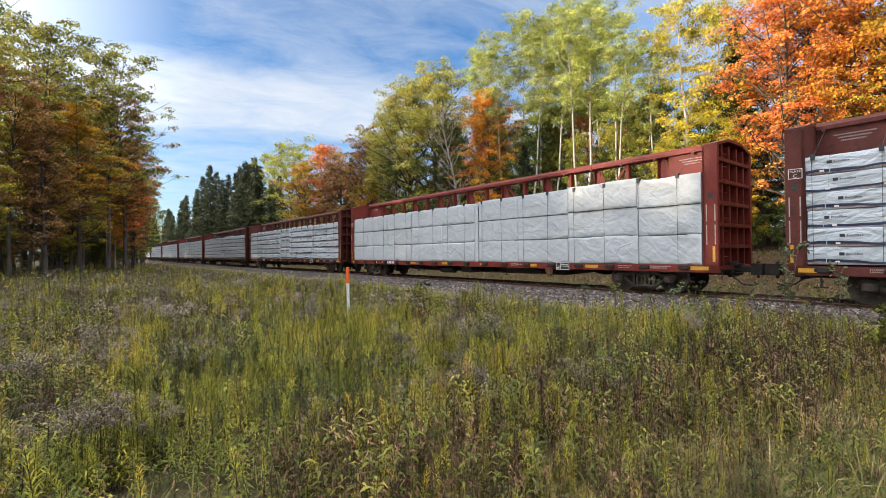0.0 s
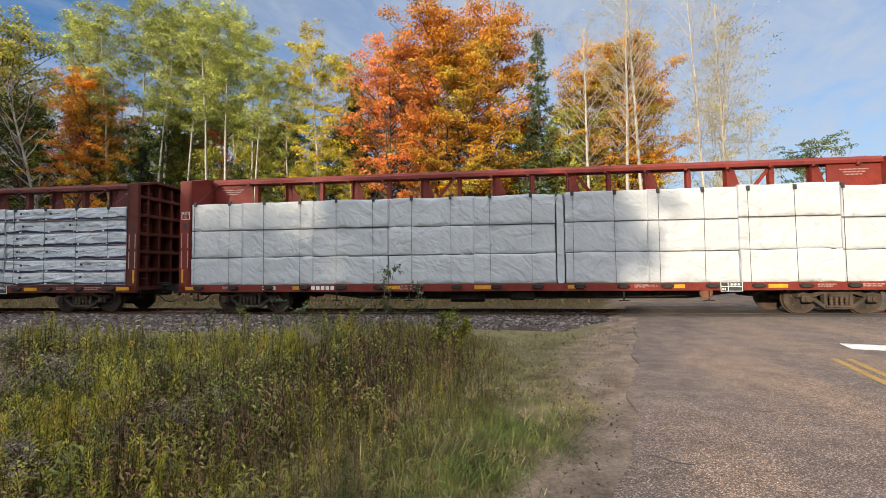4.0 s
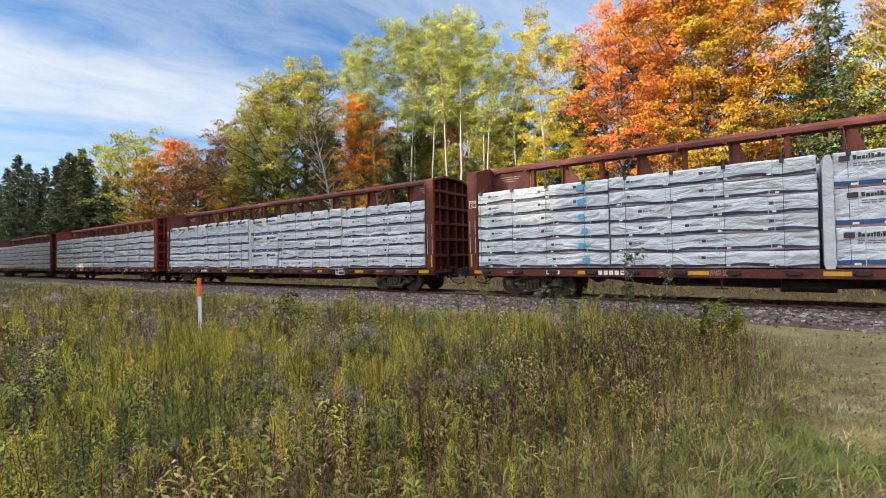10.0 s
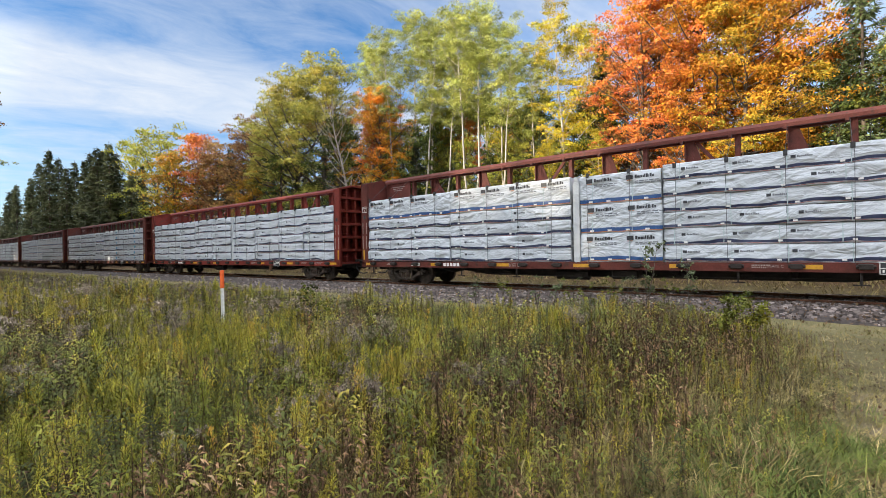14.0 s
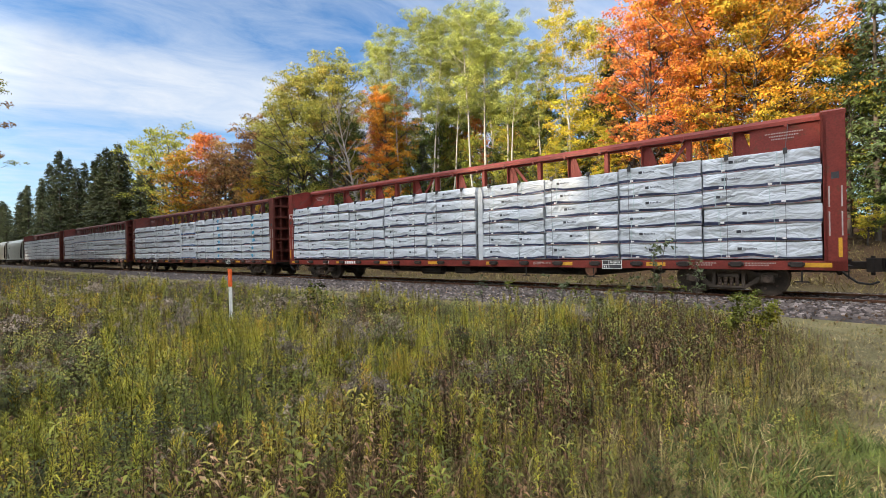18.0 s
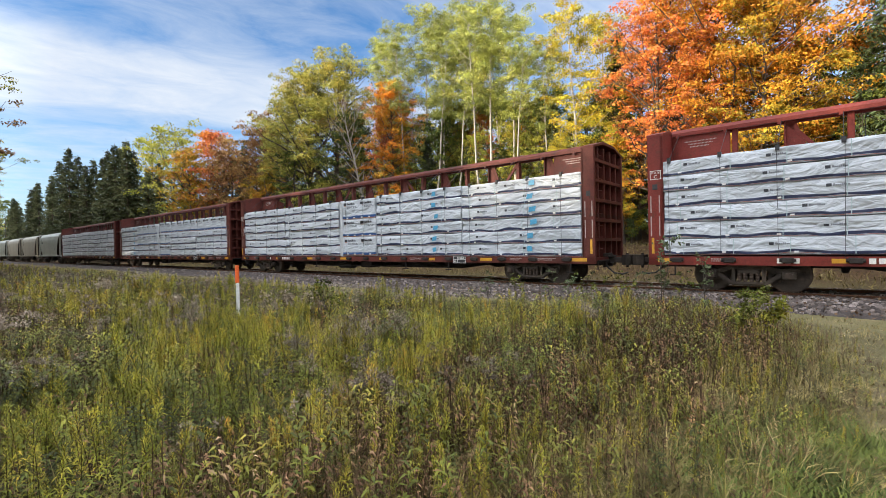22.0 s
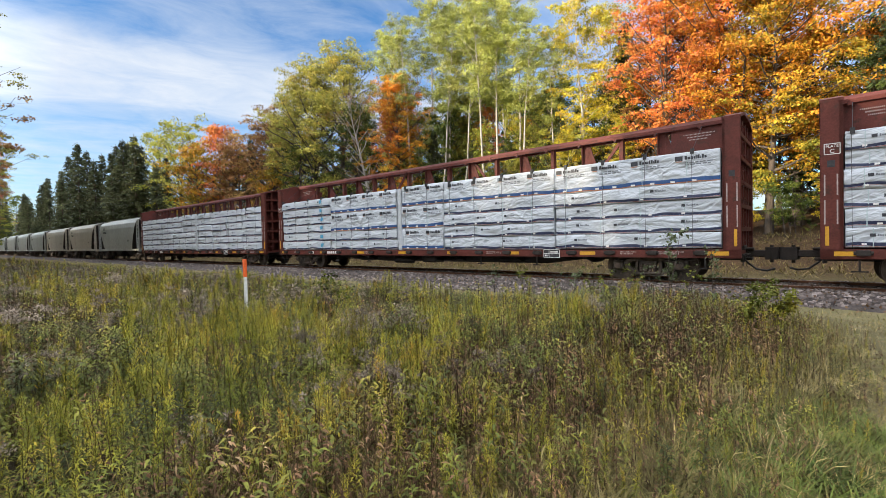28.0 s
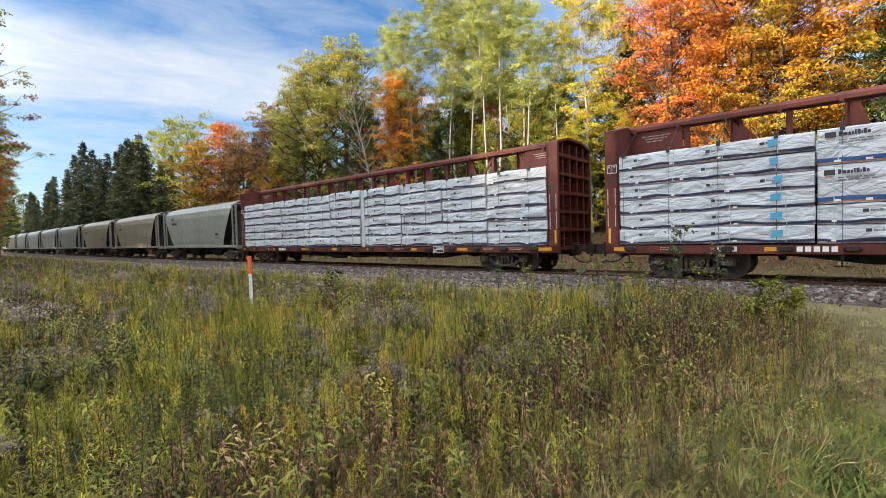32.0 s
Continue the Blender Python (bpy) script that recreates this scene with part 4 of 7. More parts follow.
    part("brake_valve", Geo().box(11.2, 12.0, -1.05, -0.4, 0.42, 0.72, 0, 0.05), M["grime_shade"], car, "grimy brake valve box")
    part("air_reservoir", Geo().tube([(9.3, -0.75, 0.52), (10.4, -0.75, 0.52)], 0.17, 12), M["grime_shade"], car, "grimy air reservoir")
    hanger = Geo().box(-0.02, 0.02, -0.02, 0.02, 0.42, 0.76).box(-0.15, 0.15, -0.02, 0.02, 0.42, 0.45).mesh("stirrup", [M["grime_shade"]])
    for x in (0.7, 5.6, 8.0, 14.6, 17.0, 22.2):
        part("stirrup", hanger, None, car, at=pose(x, -HALF_W + 0.05, 0))
    return car


def text_mesh(word, size, mat):
    """Lettering as a mesh, in the built-in font, facing +z before it is turned."""
    cu = bpy.data.curves.new("lettering", "FONT")
    cu.body, cu.size, cu.align_x, cu.extrude = word, size, "CENTER", 0.002
    ob = new("lettering", cu)
    me = bpy.data.meshes.new_from_object(ob.evaluated_get(bpy.context.evaluated_depsgraph_get()))
    bpy.data.objects.remove(ob)
    me.materials.clear()
    me.materials.append(mat)
    return me


bundle_cache = {}


def bundle_mesh(length, height, style, variant):
    """A wrapped lumber bundle; near face at y = 0 (looking along -y), left lower corner at the origin."""
    key = (round(length, 2), round(height, 2), style, variant)
    if key in bundle_cache:
        return bundle_cache[key]
    rng = random.Random(repr(key))
    depth, nx = 1.16, max(4, int(length / (0.065 if style == "plain" else 0.11)))
    if style == "plain":
        rows = [0, 0.04, 0.2, 0.4, 0.6, 0.8, 0.96, 1.0]
        slots = [0] * 7
    elif style == "panel":
        rows = [0, 0.03, 0.065, 0.185, 0.36, 0.6, 0.8, 0.96, 1.0]
        slots = [0, 3, 2, 0, 0, 0, 0, 0]
    else:
        rows = [0, 0.045, 0.075, 0.09, 0.24, 0.36, 0.52, 0.66, 0.82, 0.97, 1.0]
        slots = [0, 8, 0, 1, 0, 0, 0, 0, 0, 0]
    g, ph = Geo(), rng.uniform(0, 100)
    amp = {"plain": 0.016, "panel": 0.028, "siding": 0.034}[style]
    pleats, at = [], rng.uniform(0.25, 0.7)
    while style == "plain" and at < length - 0.15:
        pleats.append((at, rng.uniform(0.006, 0.022), rng.uniform(-0.05, 0.05)))
        at += rng.choice((0.42, 0.61, 0.61, 0.8, 1.2))

    def face_y(x, z):
        d = noise.noise(Vector((x * 1.3 + ph + z * 1.2, z * 2.6, variant))) * amp * 1.3 + noise.noise(Vector((x * 3.4 - z * 3.0, z * 5.0 + ph, 3))) * amp * 0.7
        roll = (0.008 if style == "plain" else 0.022) * (2 - min(1.0, z / 0.04) - min(1.0, (height - z) / 0.04))
        for p, deep, slant in pleats:
            d += deep * math.exp(-((x - p - slant * z) / 0.045) ** 2)
        return d + roll

    sag = [(noise.noise(Vector((k * length / nx * 0.9 + ph, 7, variant))) * 0.075 + noise.noise(Vector((k * length / nx * 2.6 + ph, 17, variant))) * 0.03) * height / 0.46 for k in range(nx + 1)]
    for k in range(nx + 1):
        x = length * k / nx
        for j, r in enumerate(rows):
            z = r * height
            wav = sag[k] * (1.0 if 0 < j < len(rows) - 1 else 0.2) * (0.3 if style == "panel" else 1.0)
            if style == "siding" and j == 4:
                wav += noise.noise(Vector((x * 1.1 + ph, 3, variant))) * 0.045
            g.v.append((x, face_y(x, z), max(0.002 + 0.004 * j, min(height + 0.012 - 0.004 * (len(rows) - 1 - j), z + wav)) if j else 0.002))
    nr = len(rows)
    for k in range(nx):
        for j in range(nr - 1):
            a = k * nr + j
            g.f.append((a, a + nr, a + nr + 1, a + 1))
            g.m.append(slots[j])
    # the remaining faces close the block
    o = len(g.v)
    g.v += [(0, depth, 0.002), (length, depth, 0.002), (length, depth, height), (0, depth, height)]
    top = [k * nr + nr - 1 for k in range(nx + 1)]
    bot = [k * nr for k in range(nx + 1)]
    left, right = list(range(nr)), list(range(nx * nr, (nx + 1) * nr))
    g.f += [tuple(top + [o + 2, o + 3]), tuple(bot[::-1] + [o, o + 1]), tuple(left[::-1] + [o + 3, o]), tuple(right + [o + 2, o + 1]), (o, o + 3, o + 2, o + 1)]
    g.m += [0] * 5
    # printed marks, 4 mm proud of the wrap
    def mark(x0, x1, z0, z1, slot):
        y = min(face_y(x, z) for x in (x0, x1, (x0 + x1) / 2) for z in (z0, z1)) - 0.006
        g.add([(x0, y, z0), (x1, y, z0), (x1, y, z1), (x0, y, z1)], [(0, 1, 2, 3)], slot)
    if style != "plain":
        x = rng.uniform(0.25, 0.5)
        while x < length - 0.1:
            for j in range(4):
                mark(x, x + 0.018, height * (0.03 + 0.24 * j), height * (0.03 + 0.24 * (j + 1)), 7)
            x += 1.2
    if style == "siding":
        x = rng.uniform(0.3, 0.9)
        while x < length - 0.9:
            z = height * rng.uniform(0.52, 0.60)
            mark(x, x + 0.10, z, z + 0.075, 4)
            for k in range(8):
                mark(x + 0.13 + k * 0.038, x + 0.13 + k * 0.038 + 0.03, z + 0.015, z + (0.066 if k in (0, 4, 5) else 0.05), 5)
            x += rng.choice((1.22, 1.22, 1.9, 2.44))
        for k in range(int(length / 1.2)):
            xx = 0.4 + k * 1.2 + rng.uniform(-0.2, 0.2)
            mark(xx, xx + 0.09, height * 0.12, height * 0.22, 6)
    elif style == "panel":
        x = rng.uniform(0.05, 0.25)
        while x < length - 0.95:
            z = height * 0.74
            mark(x, x + 0.20, z, z + 0.13, 4)
            mark(x + 0.02, x + 0.18, z - 0.035, z - 0.012, 3)
            xx = x + 0.25
            for k in range(9):
                w = (0.062, 0.075, 0.05, 0.034, 0.034, 0.055, 0.022, 0.055, 0.05)[k]
                mark(xx, xx + w, z + 0.02, z + (0.125 if k in (0, 4, 5, 7) else 0.092), 4)
                xx += w + 0.013
            for r in range(2):
                xx = x + 0.25
                for k in range(5):
                    w = rng.uniform(0.07, 0.15)
                    mark(xx, xx + w, z - 0.085 - r * 0.055, z - 0.058 - r * 0.055, 5)
                    xx += w + 0.03
            x += 1.22
        for k in range(int(length / 0.55)):
            mark(0.3 + k * 0.55, 0.42 + k * 0.55, height * 0.06, height * 0.12, 6)
    me = g.mesh("lumber_pack", [M["wrap" if style == "plain" else "wrap_print"], M["navy"], M["blue"], M["ochre"], M["ink"], M["ink_grey"], M["white"], M["teal"], M["pink"]], fix=False)
    me.polygons.foreach_set("use_smooth", [len(p.vertices) == 4 for p in me.polygons])
    bundle_cache[key] = me
    return me


COLS = [(0.44, 5.10), (5.14, 10.04), (10.36, 12.78), (12.82, 17.72), (17.76, 22.60)]
COLS_SHORT = [(0.44, 5.10), (5.14, 7.52), (7.56, 10.02), (10.06, 12.52), (12.84, 15.34), (15.38, 17.80), (17.84, 20.06), (20.10, 22.60)]
COLS_PLAIN = [(0.44, 2.30), (2.30, 4.80), (4.80, 7.34), (7.34, 10.10), (10.10, 12.62), (12.90, 15.32), (15.32, 17.86), (17.86, 20.60), (20.60, 22.60)]
SEAM = Geo().box(0, 1, -0.004, 0.004, 0, 0.022).mesh("seam", [M["seam"]])
airbag = Geo()
airbag.prism([(0.02, 0.0), (0.19, 0.0), (0.21, 0.12), (0.20, 2.55), (0.15, 2.75), (0.06, 2.75), (0.0, 2.5), (-0.01, 0.12)], 1, -0.02, 0.9, 0)
AIRBAG = airbag.mesh("dunnage_bag", [M["wrap"]])


def load_car(car, columns, mid, style, tiers, big_rows=(), tops=None, seed=1, blue_at=()):
    """Stacks bundles on both sides of the centre beam. mid: the column stacked in three tall tiers; big_rows: (column, row) in tall panel wrap."""
    rng = random.Random(seed)
    for side in (0, 180):
        base = pose(0, 0, 0) if side == 0 else pose(CAR_LEN, 0, 0, 0, 0, 180)
        for c, (x0, x1) in enumerate(columns):
            full = LOAD_TOP - DECK + (tops or {}).get(c, 0.0) - 0.01
            if style == "plain":
                heights = [full / 3] * 3
            elif c == mid:
                heights = [full / 3] * 3
            else:
                heights = [full / tiers] * tiers
                if (c, tiers - 1) in big_rows:
                    heights = [full * 0.68 / (tiers - 2)] * (tiers - 2) + [full * 0.32]
                if (c, tiers - 2) in big_rows:
                    heights = [full * 0.18] * 2 + [full * 0.32] * 2
            if style != "plain":
                # the stacks were set down by hand: no two stand quite alike
                heights = [h * rng.uniform(0.94, 1.06) for h in heights]
                lift = rng.uniform(0.0, 0.045)
                heights = [round(h * (full - lift) / sum(heights) / 0.015) * 0.015 for h in heights]
            else:
                lift = 0.0
            z = DECK + lift
            for r, h in enumerate(heights):
                st = style
                if style != "plain" and h > 0.7:
                    st = "panel"
                push = rng.uniform(-0.03, 0.03) if style != "plain" else rng.uniform(-0.018, 0.018)
                me = bundle_mesh(x1 - x0, h - (0.009 if style != "plain" else 0.006), st, rng.randrange(3))
                part("lumber_pack", me, None, car, "", at=base @ pose(x0 + rng.uniform(-0.015, 0.015), -HALF_W + 0.015 + push, z, 0, rng.uniform(-0.22, 0.22) if style != "plain" else 0, 0))
                if style == "plain" and r:
                    s = part("seam", SEAM, None, car, "", at=base @ pose(x0 + 0.01, -HALF_W + 0.012 + push, z - 0.012, 0, rng.uniform(-0.25, 0.25), 0))
                    s.scale = (x1 - x0 - 0.02, 1, 1)
                z += h
        gap = 10.10 if style != "plain" and len(columns) < 7 else 12.60
        part("dunnage_bag", AIRBAG, None, car, "white inflated paper dunnage bag", at=base @ pose(gap + (0.06 if style == "plain" else 0.04), -HALF_W + 0.012, DECK))
        if side == 0:
            for bx in blue_at:
                h = (LOAD_TOP - DECK) / tiers
                for r in range(tiers):
                    w, lean = rng.uniform(0.17, 0.26), rng.uniform(-0.03, 0.05)
                    g = Geo().prism([(0, 0), (w, 0.02), (w + lean, h * 0.42), (lean, h * 0.38)], 1, -0.006, 0)
                    part("blue_tag", g, M["skyblue"], car, "light blue taped patch on the wrap", at=base @ pose(bx + rng.uniform(-0.08, 0.08), -HALF_W - 0.035, DECK + r * h + h * 0.38, 0, rng.uniform(-6, 6), 0))


def build_train():
    red, brown = build_chassis("red"), build_chassis("brown")
    made = {}

    def car(k, proto, label, **load):
        used = made.setdefault(proto, False)
        if used:
            c = copy_thing(proto, pose(0, 0, 0))
            for o in c.children_recursive:
                if o.name.startswith("wheelset"):
                    wheelsets.append((o, o.location.x))
        else:
            c, made[proto] = proto, True
        moving.append((c, -PITCH * k))
        todo.append((c, label, load))

    todo = []
    car(-2, brown, "brown centerbeam flatcar loaded with printed white lumber bundles", columns=COLS, mid=2, style="siding", tiers=6, seed=3)
    car(-1, brown, "brown-red centerbeam flatcar loaded with navy-banded white bundles", columns=COLS, mid=2, style="siding", tiers=6, seed=4)
    car(0, red, "bright red centerbeam flatcar loaded with plain white wrapped lumber", columns=COLS_PLAIN, mid=-1, style="plain", tiers=3, tops={8: 0.0, 5: 0.04, 6: 0.05, 7: 0.10}, seed=5)
    car(1, brown, "dull red centerbeam flatcar loaded with printed white siding bundles", columns=COLS, mid=2, style="siding", tiers=6, seed=6, tops={2: 0.02, 3: 0.04, 1: 0.03}, blue_at=(4.2,))
    car(2, brown, "brown centerbeam flatcar with tall printed panels among white bundles", columns=COLS, mid=2, style="siding", tiers=6, big_rows=((0, 5), (1, 5)), seed=7, tops={3: 0.05, 1: 0.03})
    car(3, red, "red centerbeam flatcar loaded with short white wrapped bundles", columns=COLS_SHORT, mid=-1, style="siding", tiers=6, seed=8, tops={2: 0.04, 3: 0.05, 6: 0.04})
    car(4, brown, "brown centerbeam flatcar, printed bundles with light blue patches", columns=COLS, mid=2, style="siding", tiers=6, seed=9, tops={3: 0.04}, blue_at=(16.3, 20.7))
    car(5, brown, "brown-red centerbeam flatcar, white bundles with a column of tall panels", columns=COLS, mid=2, style="siding", tiers=6, seed=10, big_rows=((1, 4), (1, 5), (3, 5), (4, 5)), tops={2: 0.05, 3: 0.04}, blue_at=(4.25,))
    car(6, brown, "brown centerbeam flatcar with short white wrapped bundles, last of its kind", columns=COLS_SHORT, mid=-1, style="siding", tiers=6, seed=11, tops={3: 0.04, 5: 0.03})
    for c, label, load in todo:
        tagged(c, label, "railway car", "freight train")
        load_car(c, **load)


build_train()

# covered hoppers behind the flatcars
HOP_LEN, HOP_PITCH = 14.1, 15.45


def build_hopper(paint):
    p = M[paint]
    car = thing("covered_hopper", "weathered grey covered hopper car", "railway car", "freight train")
    # body: a rounded tub, long above and short below
    prof = [(-0.9, 1.05), (-1.38, 1.10), (-1.45, 1.5), (-1.50, 2.4), (-1.50, 3.3), (-1.42, 3.75), (-1.2, 4.05), (-0.7, 4.24), (0.7, 4.24), (1.2, 4.05), (1.42, 3.75), (1.50, 3.3), (1.50, 2.4), (1.45, 1.5), (1.38, 1.10), (0.9, 1.05)]
    g = Geo()

    def end(z):
        return 0.75 + max(0.0, (3.6 - z)) * 0.62 if z < 3.6 else 0.75

    n = len(prof)
    for k in range(3):
        for y, z in prof:
            e = end(z)
            g.v.append(((e, HOP_LEN / 2, HOP_LEN - e)[k], y, z))
    for k in range(2):
        for j in range(n):
            g.f.append((k * n + j, k * n + (j + 1) % n, (k + 1) * n + (j + 1) % n, (k + 1) * n + j))
    g.m += [0] * len(g.f)
    # end slopes take the dark slot, which paints in their shade
    g.f += [tuple(range(n))[::-1], tuple(range(2 * n, 3 * n))]
    g.m += [1, 1]
    part("body", g, [p, M["grime_shade"]], car)
    # dark plates fill the end triangles, in place of the shade there
    for s in (0, 1):
        x0, x1, x2 = (0.25, 0.72, 2.2) if s == 0 else (HOP_LEN - 0.25, HOP_LEN - 0.72, HOP_LEN - 2.2)
        part("end_frame", Geo().prism([(x0, 1.1), (x2, 1.1), (x1, 3.5), (x0, 3.5)], 1, -1.0, 1.0), M["grime_shade"], car, "dark plate standing in for the shaded end recess")
    part("side_sill", Geo().box(0.1, HOP_LEN - 0.1, -1.46, -1.34, 0.98, 1.16, 0, 0.01), p, car)
    part("side_sill", Geo().box(0.1, HOP_LEN - 0.1, 1.34, 1.46, 0.98, 1.16, 0, 0.01), p, car)
    part("center_sill", Geo().box(0, HOP_LEN, -0.3, 0.3, 0.62, 0.98), M["grime_shade"], car)
    roof = Geo().box(0.55, HOP_LEN - 0.55, -0.42, 0.42, 4.30, 4.34)
    for x in np.arange(0.8, HOP_LEN - 0.6, 0.9):
        roof.box(x, x + 0.05, -0.40, 0.40, 4.22, 4.30)
    part("roof_walk", roof, M["galv"], car, "galvanised grating walkway along the roof")
    for x in (2.4, 4.7, 7.05, 9.4, 11.7):
        part("hatch", Geo().tube([(x, 0, 4.22), (x, 0, 4.36), (x, 0, 4.40)], [0.36, 0.36, 0.2], 14), p, car)
    for x in (0.12, HOP_LEN - 0.12):
        s = 1 if x < 1 else -1
        for y in (-1.40, 1.40):
            part("corner_post", Geo().box(x - 0.05, x + 0.05, y - 0.05, y + 0.05, 1.0, 4.0), p, car)
            part("corner_post", Geo().box(x + s * 0.55 - 0.04, x + s * 0.55 + 0.04, y - 0.04, y + 0.04, 1.0, 3.9), p, car)
            rung = Geo().tube([(0, 0, 0), (s * 0.55, 0, 0)], 0.014, 5).mesh("rung", [p])
            for z in np.arange(0.7, 4.0, 0.36):
                part("rung", rung, None, car, at=pose(x, y, float(z)))
        part("end_beam", Geo().box(x - 0.08, x + 0.08, -1.45, 1.45, 0.9, 1.14), p, car)
        part("end_rail", Geo().tube([(x, -1.4, 4.0), (x, 1.4, 4.0)], 0.025, 6), p, car)
    # outlets are coloured dark for the shade below the body
    for x in (4.9, 9.2):
        part("outlet", Geo().prism([(x - 1.5, 1.06), (x + 1.5, 1.06), (x + 0.35, 0.36), (x - 0.35, 0.36)], 1, -0.75, 0.75), M["grime_shade"], car, "sloping outlet hopper, its shade put into a dark colour")
    g = Geo()
    bars(g, 2.3, 3.25, 0.7, 0.22, -1.51, 3)
    bars(g, 2.3, 2.85, 1.1, 0.22, -1.51, 5)
    stencil("reporting_mark", g, M["ink"], car, "dark car marks as plain bars")
    stencil("stencil", bars(Geo(), 10.8, 1.9, 0.5, 0.16, -1.52, 3), M["ink"], car, "small dark stencilled marks, not legible")
    add_running_gear(car, HOP_LEN, (1.75, HOP_LEN - 1.75), (0.05, HOP_LEN - 0.05))
    return car


def build_hoppers():
    grey, tan = build_hopper("hopper"), build_hopper("hopper_tan")
    first = -PITCH * 6 - 0.62 - HOP_LEN
    order = [grey, tan, tan, grey, grey, grey, grey, tan, grey]
    seen_before = set()
    for k, proto in enumerate(order):
        c = proto
        if proto in seen_before:
            c = copy_thing(proto, pose(0, 0, 0))
            for o in c.children_recursive:
                if o.name.startswith("wheelset"):
                    wheelsets.append((o, o.location.x))
        seen_before.add(proto)
        tagged(c, "weathered %s covered hopper with a roof walkway and ladders" % ("tan" if proto is tan else "pale grey"))
        moving.append((c, first - HOP_PITCH * k))


build_hoppers()


def motions():
    """The train rolls towards +x; its wheels turn with it."""
    for car, back in moving:
        walk(car, [(t, pose(s + back, TRACK_Y, RAIL_Z)) for t, s in TRAVEL])
    ts = [t for t, _ in TRAVEL]
    ss = [s for _, s in TRAVEL]
    beat = [0.125 * k for k in range(257)]
    turn = [math.degrees((float(np.interp(t, ts, ss)) - ss[0]) / WHEEL_R) for t in beat]
    for w, dx in wheelsets:
        walk(w, [(t, pose(dx, 0, WHEEL_R, 0, a % 360, 0)) for t, a in zip(beat, turn)])

# ---- the crossing sign and the marker post ----
def build_sign():
    face_turn = -16.3
    s = thing("crossing_sign", "railroad crossbuck over a red and white yield sign on a post", "road sign", at=pose(12.95, 11.68, float(ground_z(12.95, 11.68)), 0, 0, face_turn))
    part("post", Geo().box(-0.06, 0.06, -0.02, 0.06, -0.3, 3.02, 0, 0.008), M["galv"], s, "grey square steel sign post")
    for lean in (-45, 45):
        b = part("crossbuck_blade", Geo().box(-0.61, 0.61, -0.006, 0.0, -0.115, 0.115, 0, 0.002), M["sign_white"], s, "white crossbuck blade", at=pose(0, -0.03 if lean > 0 else -0.04, 2.60, 0, lean, 0))
        words = (("RAIL", -0.36), ("ROAD", 0.36)) if lean > 0 else (("CROSSING", 0.0),)
        for word, x in words:
            part("lettering", text_mesh(word, 0.20 if lean > 0 else 0.205, M["ink"]), None, b, at=pose(x, -0.009, -0.07, 90, 0, 0))
    y = part("yield_sign", Geo().prism([(-0.42, 2.03), (0.42, 2.03), (0.45, 1.98), (0.03, 1.32), (-0.03, 1.32), (-0.45, 1.98)], 1, -0.03, -0.024), M["sign_white"], s)
    part("red_border", Geo().prism([(-0.40, 2.01), (0.40, 2.01), (0.42, 1.975), (0.025, 1.345), (-0.025, 1.345), (-0.42, 1.975)], 1, -0.034, -0.031), M["sign_red"], y, "red yield triangle")
    part("white_field", Geo().prism([(-0.20, 1.88), (0.20, 1.88), (0.0, 1.56)], 1, -0.038, -0.035), M["sign_white"], y)
    part("lettering", text_mesh("YIELD", 0.085, M["sign_red"]), None, y, at=pose(0, -0.041, 1.795, 90, 0, 0))
    p = part("notice_plate", Geo().box(-0.16, 0.16, -0.03, -0.024, 1.07, 1.28), M["sign_blue"], s, "small blue notice plate")
    g = Geo()
    for k in range(3):
        bars(g, -0.13, 1.11 + 0.05 * k, 0.26, 0.025, -0.031, 7)
    part("notice_rows", g, M["sign_white"], p, "white rows, not legible")


build_sign()


def build_marker():
    az, d = radians(63.6), 10.4
    x, y = -d * math.sin(az), d * math.cos(az)
    m = thing("marker_post", "white utility marker post with an orange top", "marker post", at=pose(x, y, float(ground_z(x, y)), 1.0, 0.5, 20))
    part("post", Geo().prism([(-0.045, 0.0), (-0.02, -0.025), (0.02, -0.025), (0.045, 0.0), (0.02, 0.02), (-0.02, 0.02)], 2, -0.2, 0.86), M["white"], m)
    part("sleeve", Geo().prism([(-0.052, 0.0), (-0.024, -0.032), (0.024, -0.032), (0.052, 0.0), (0.024, 0.027), (-0.024, 0.027)], 2, 0.84, 1.20), M["orange"], m, "orange plastic sleeve")


build_marker()

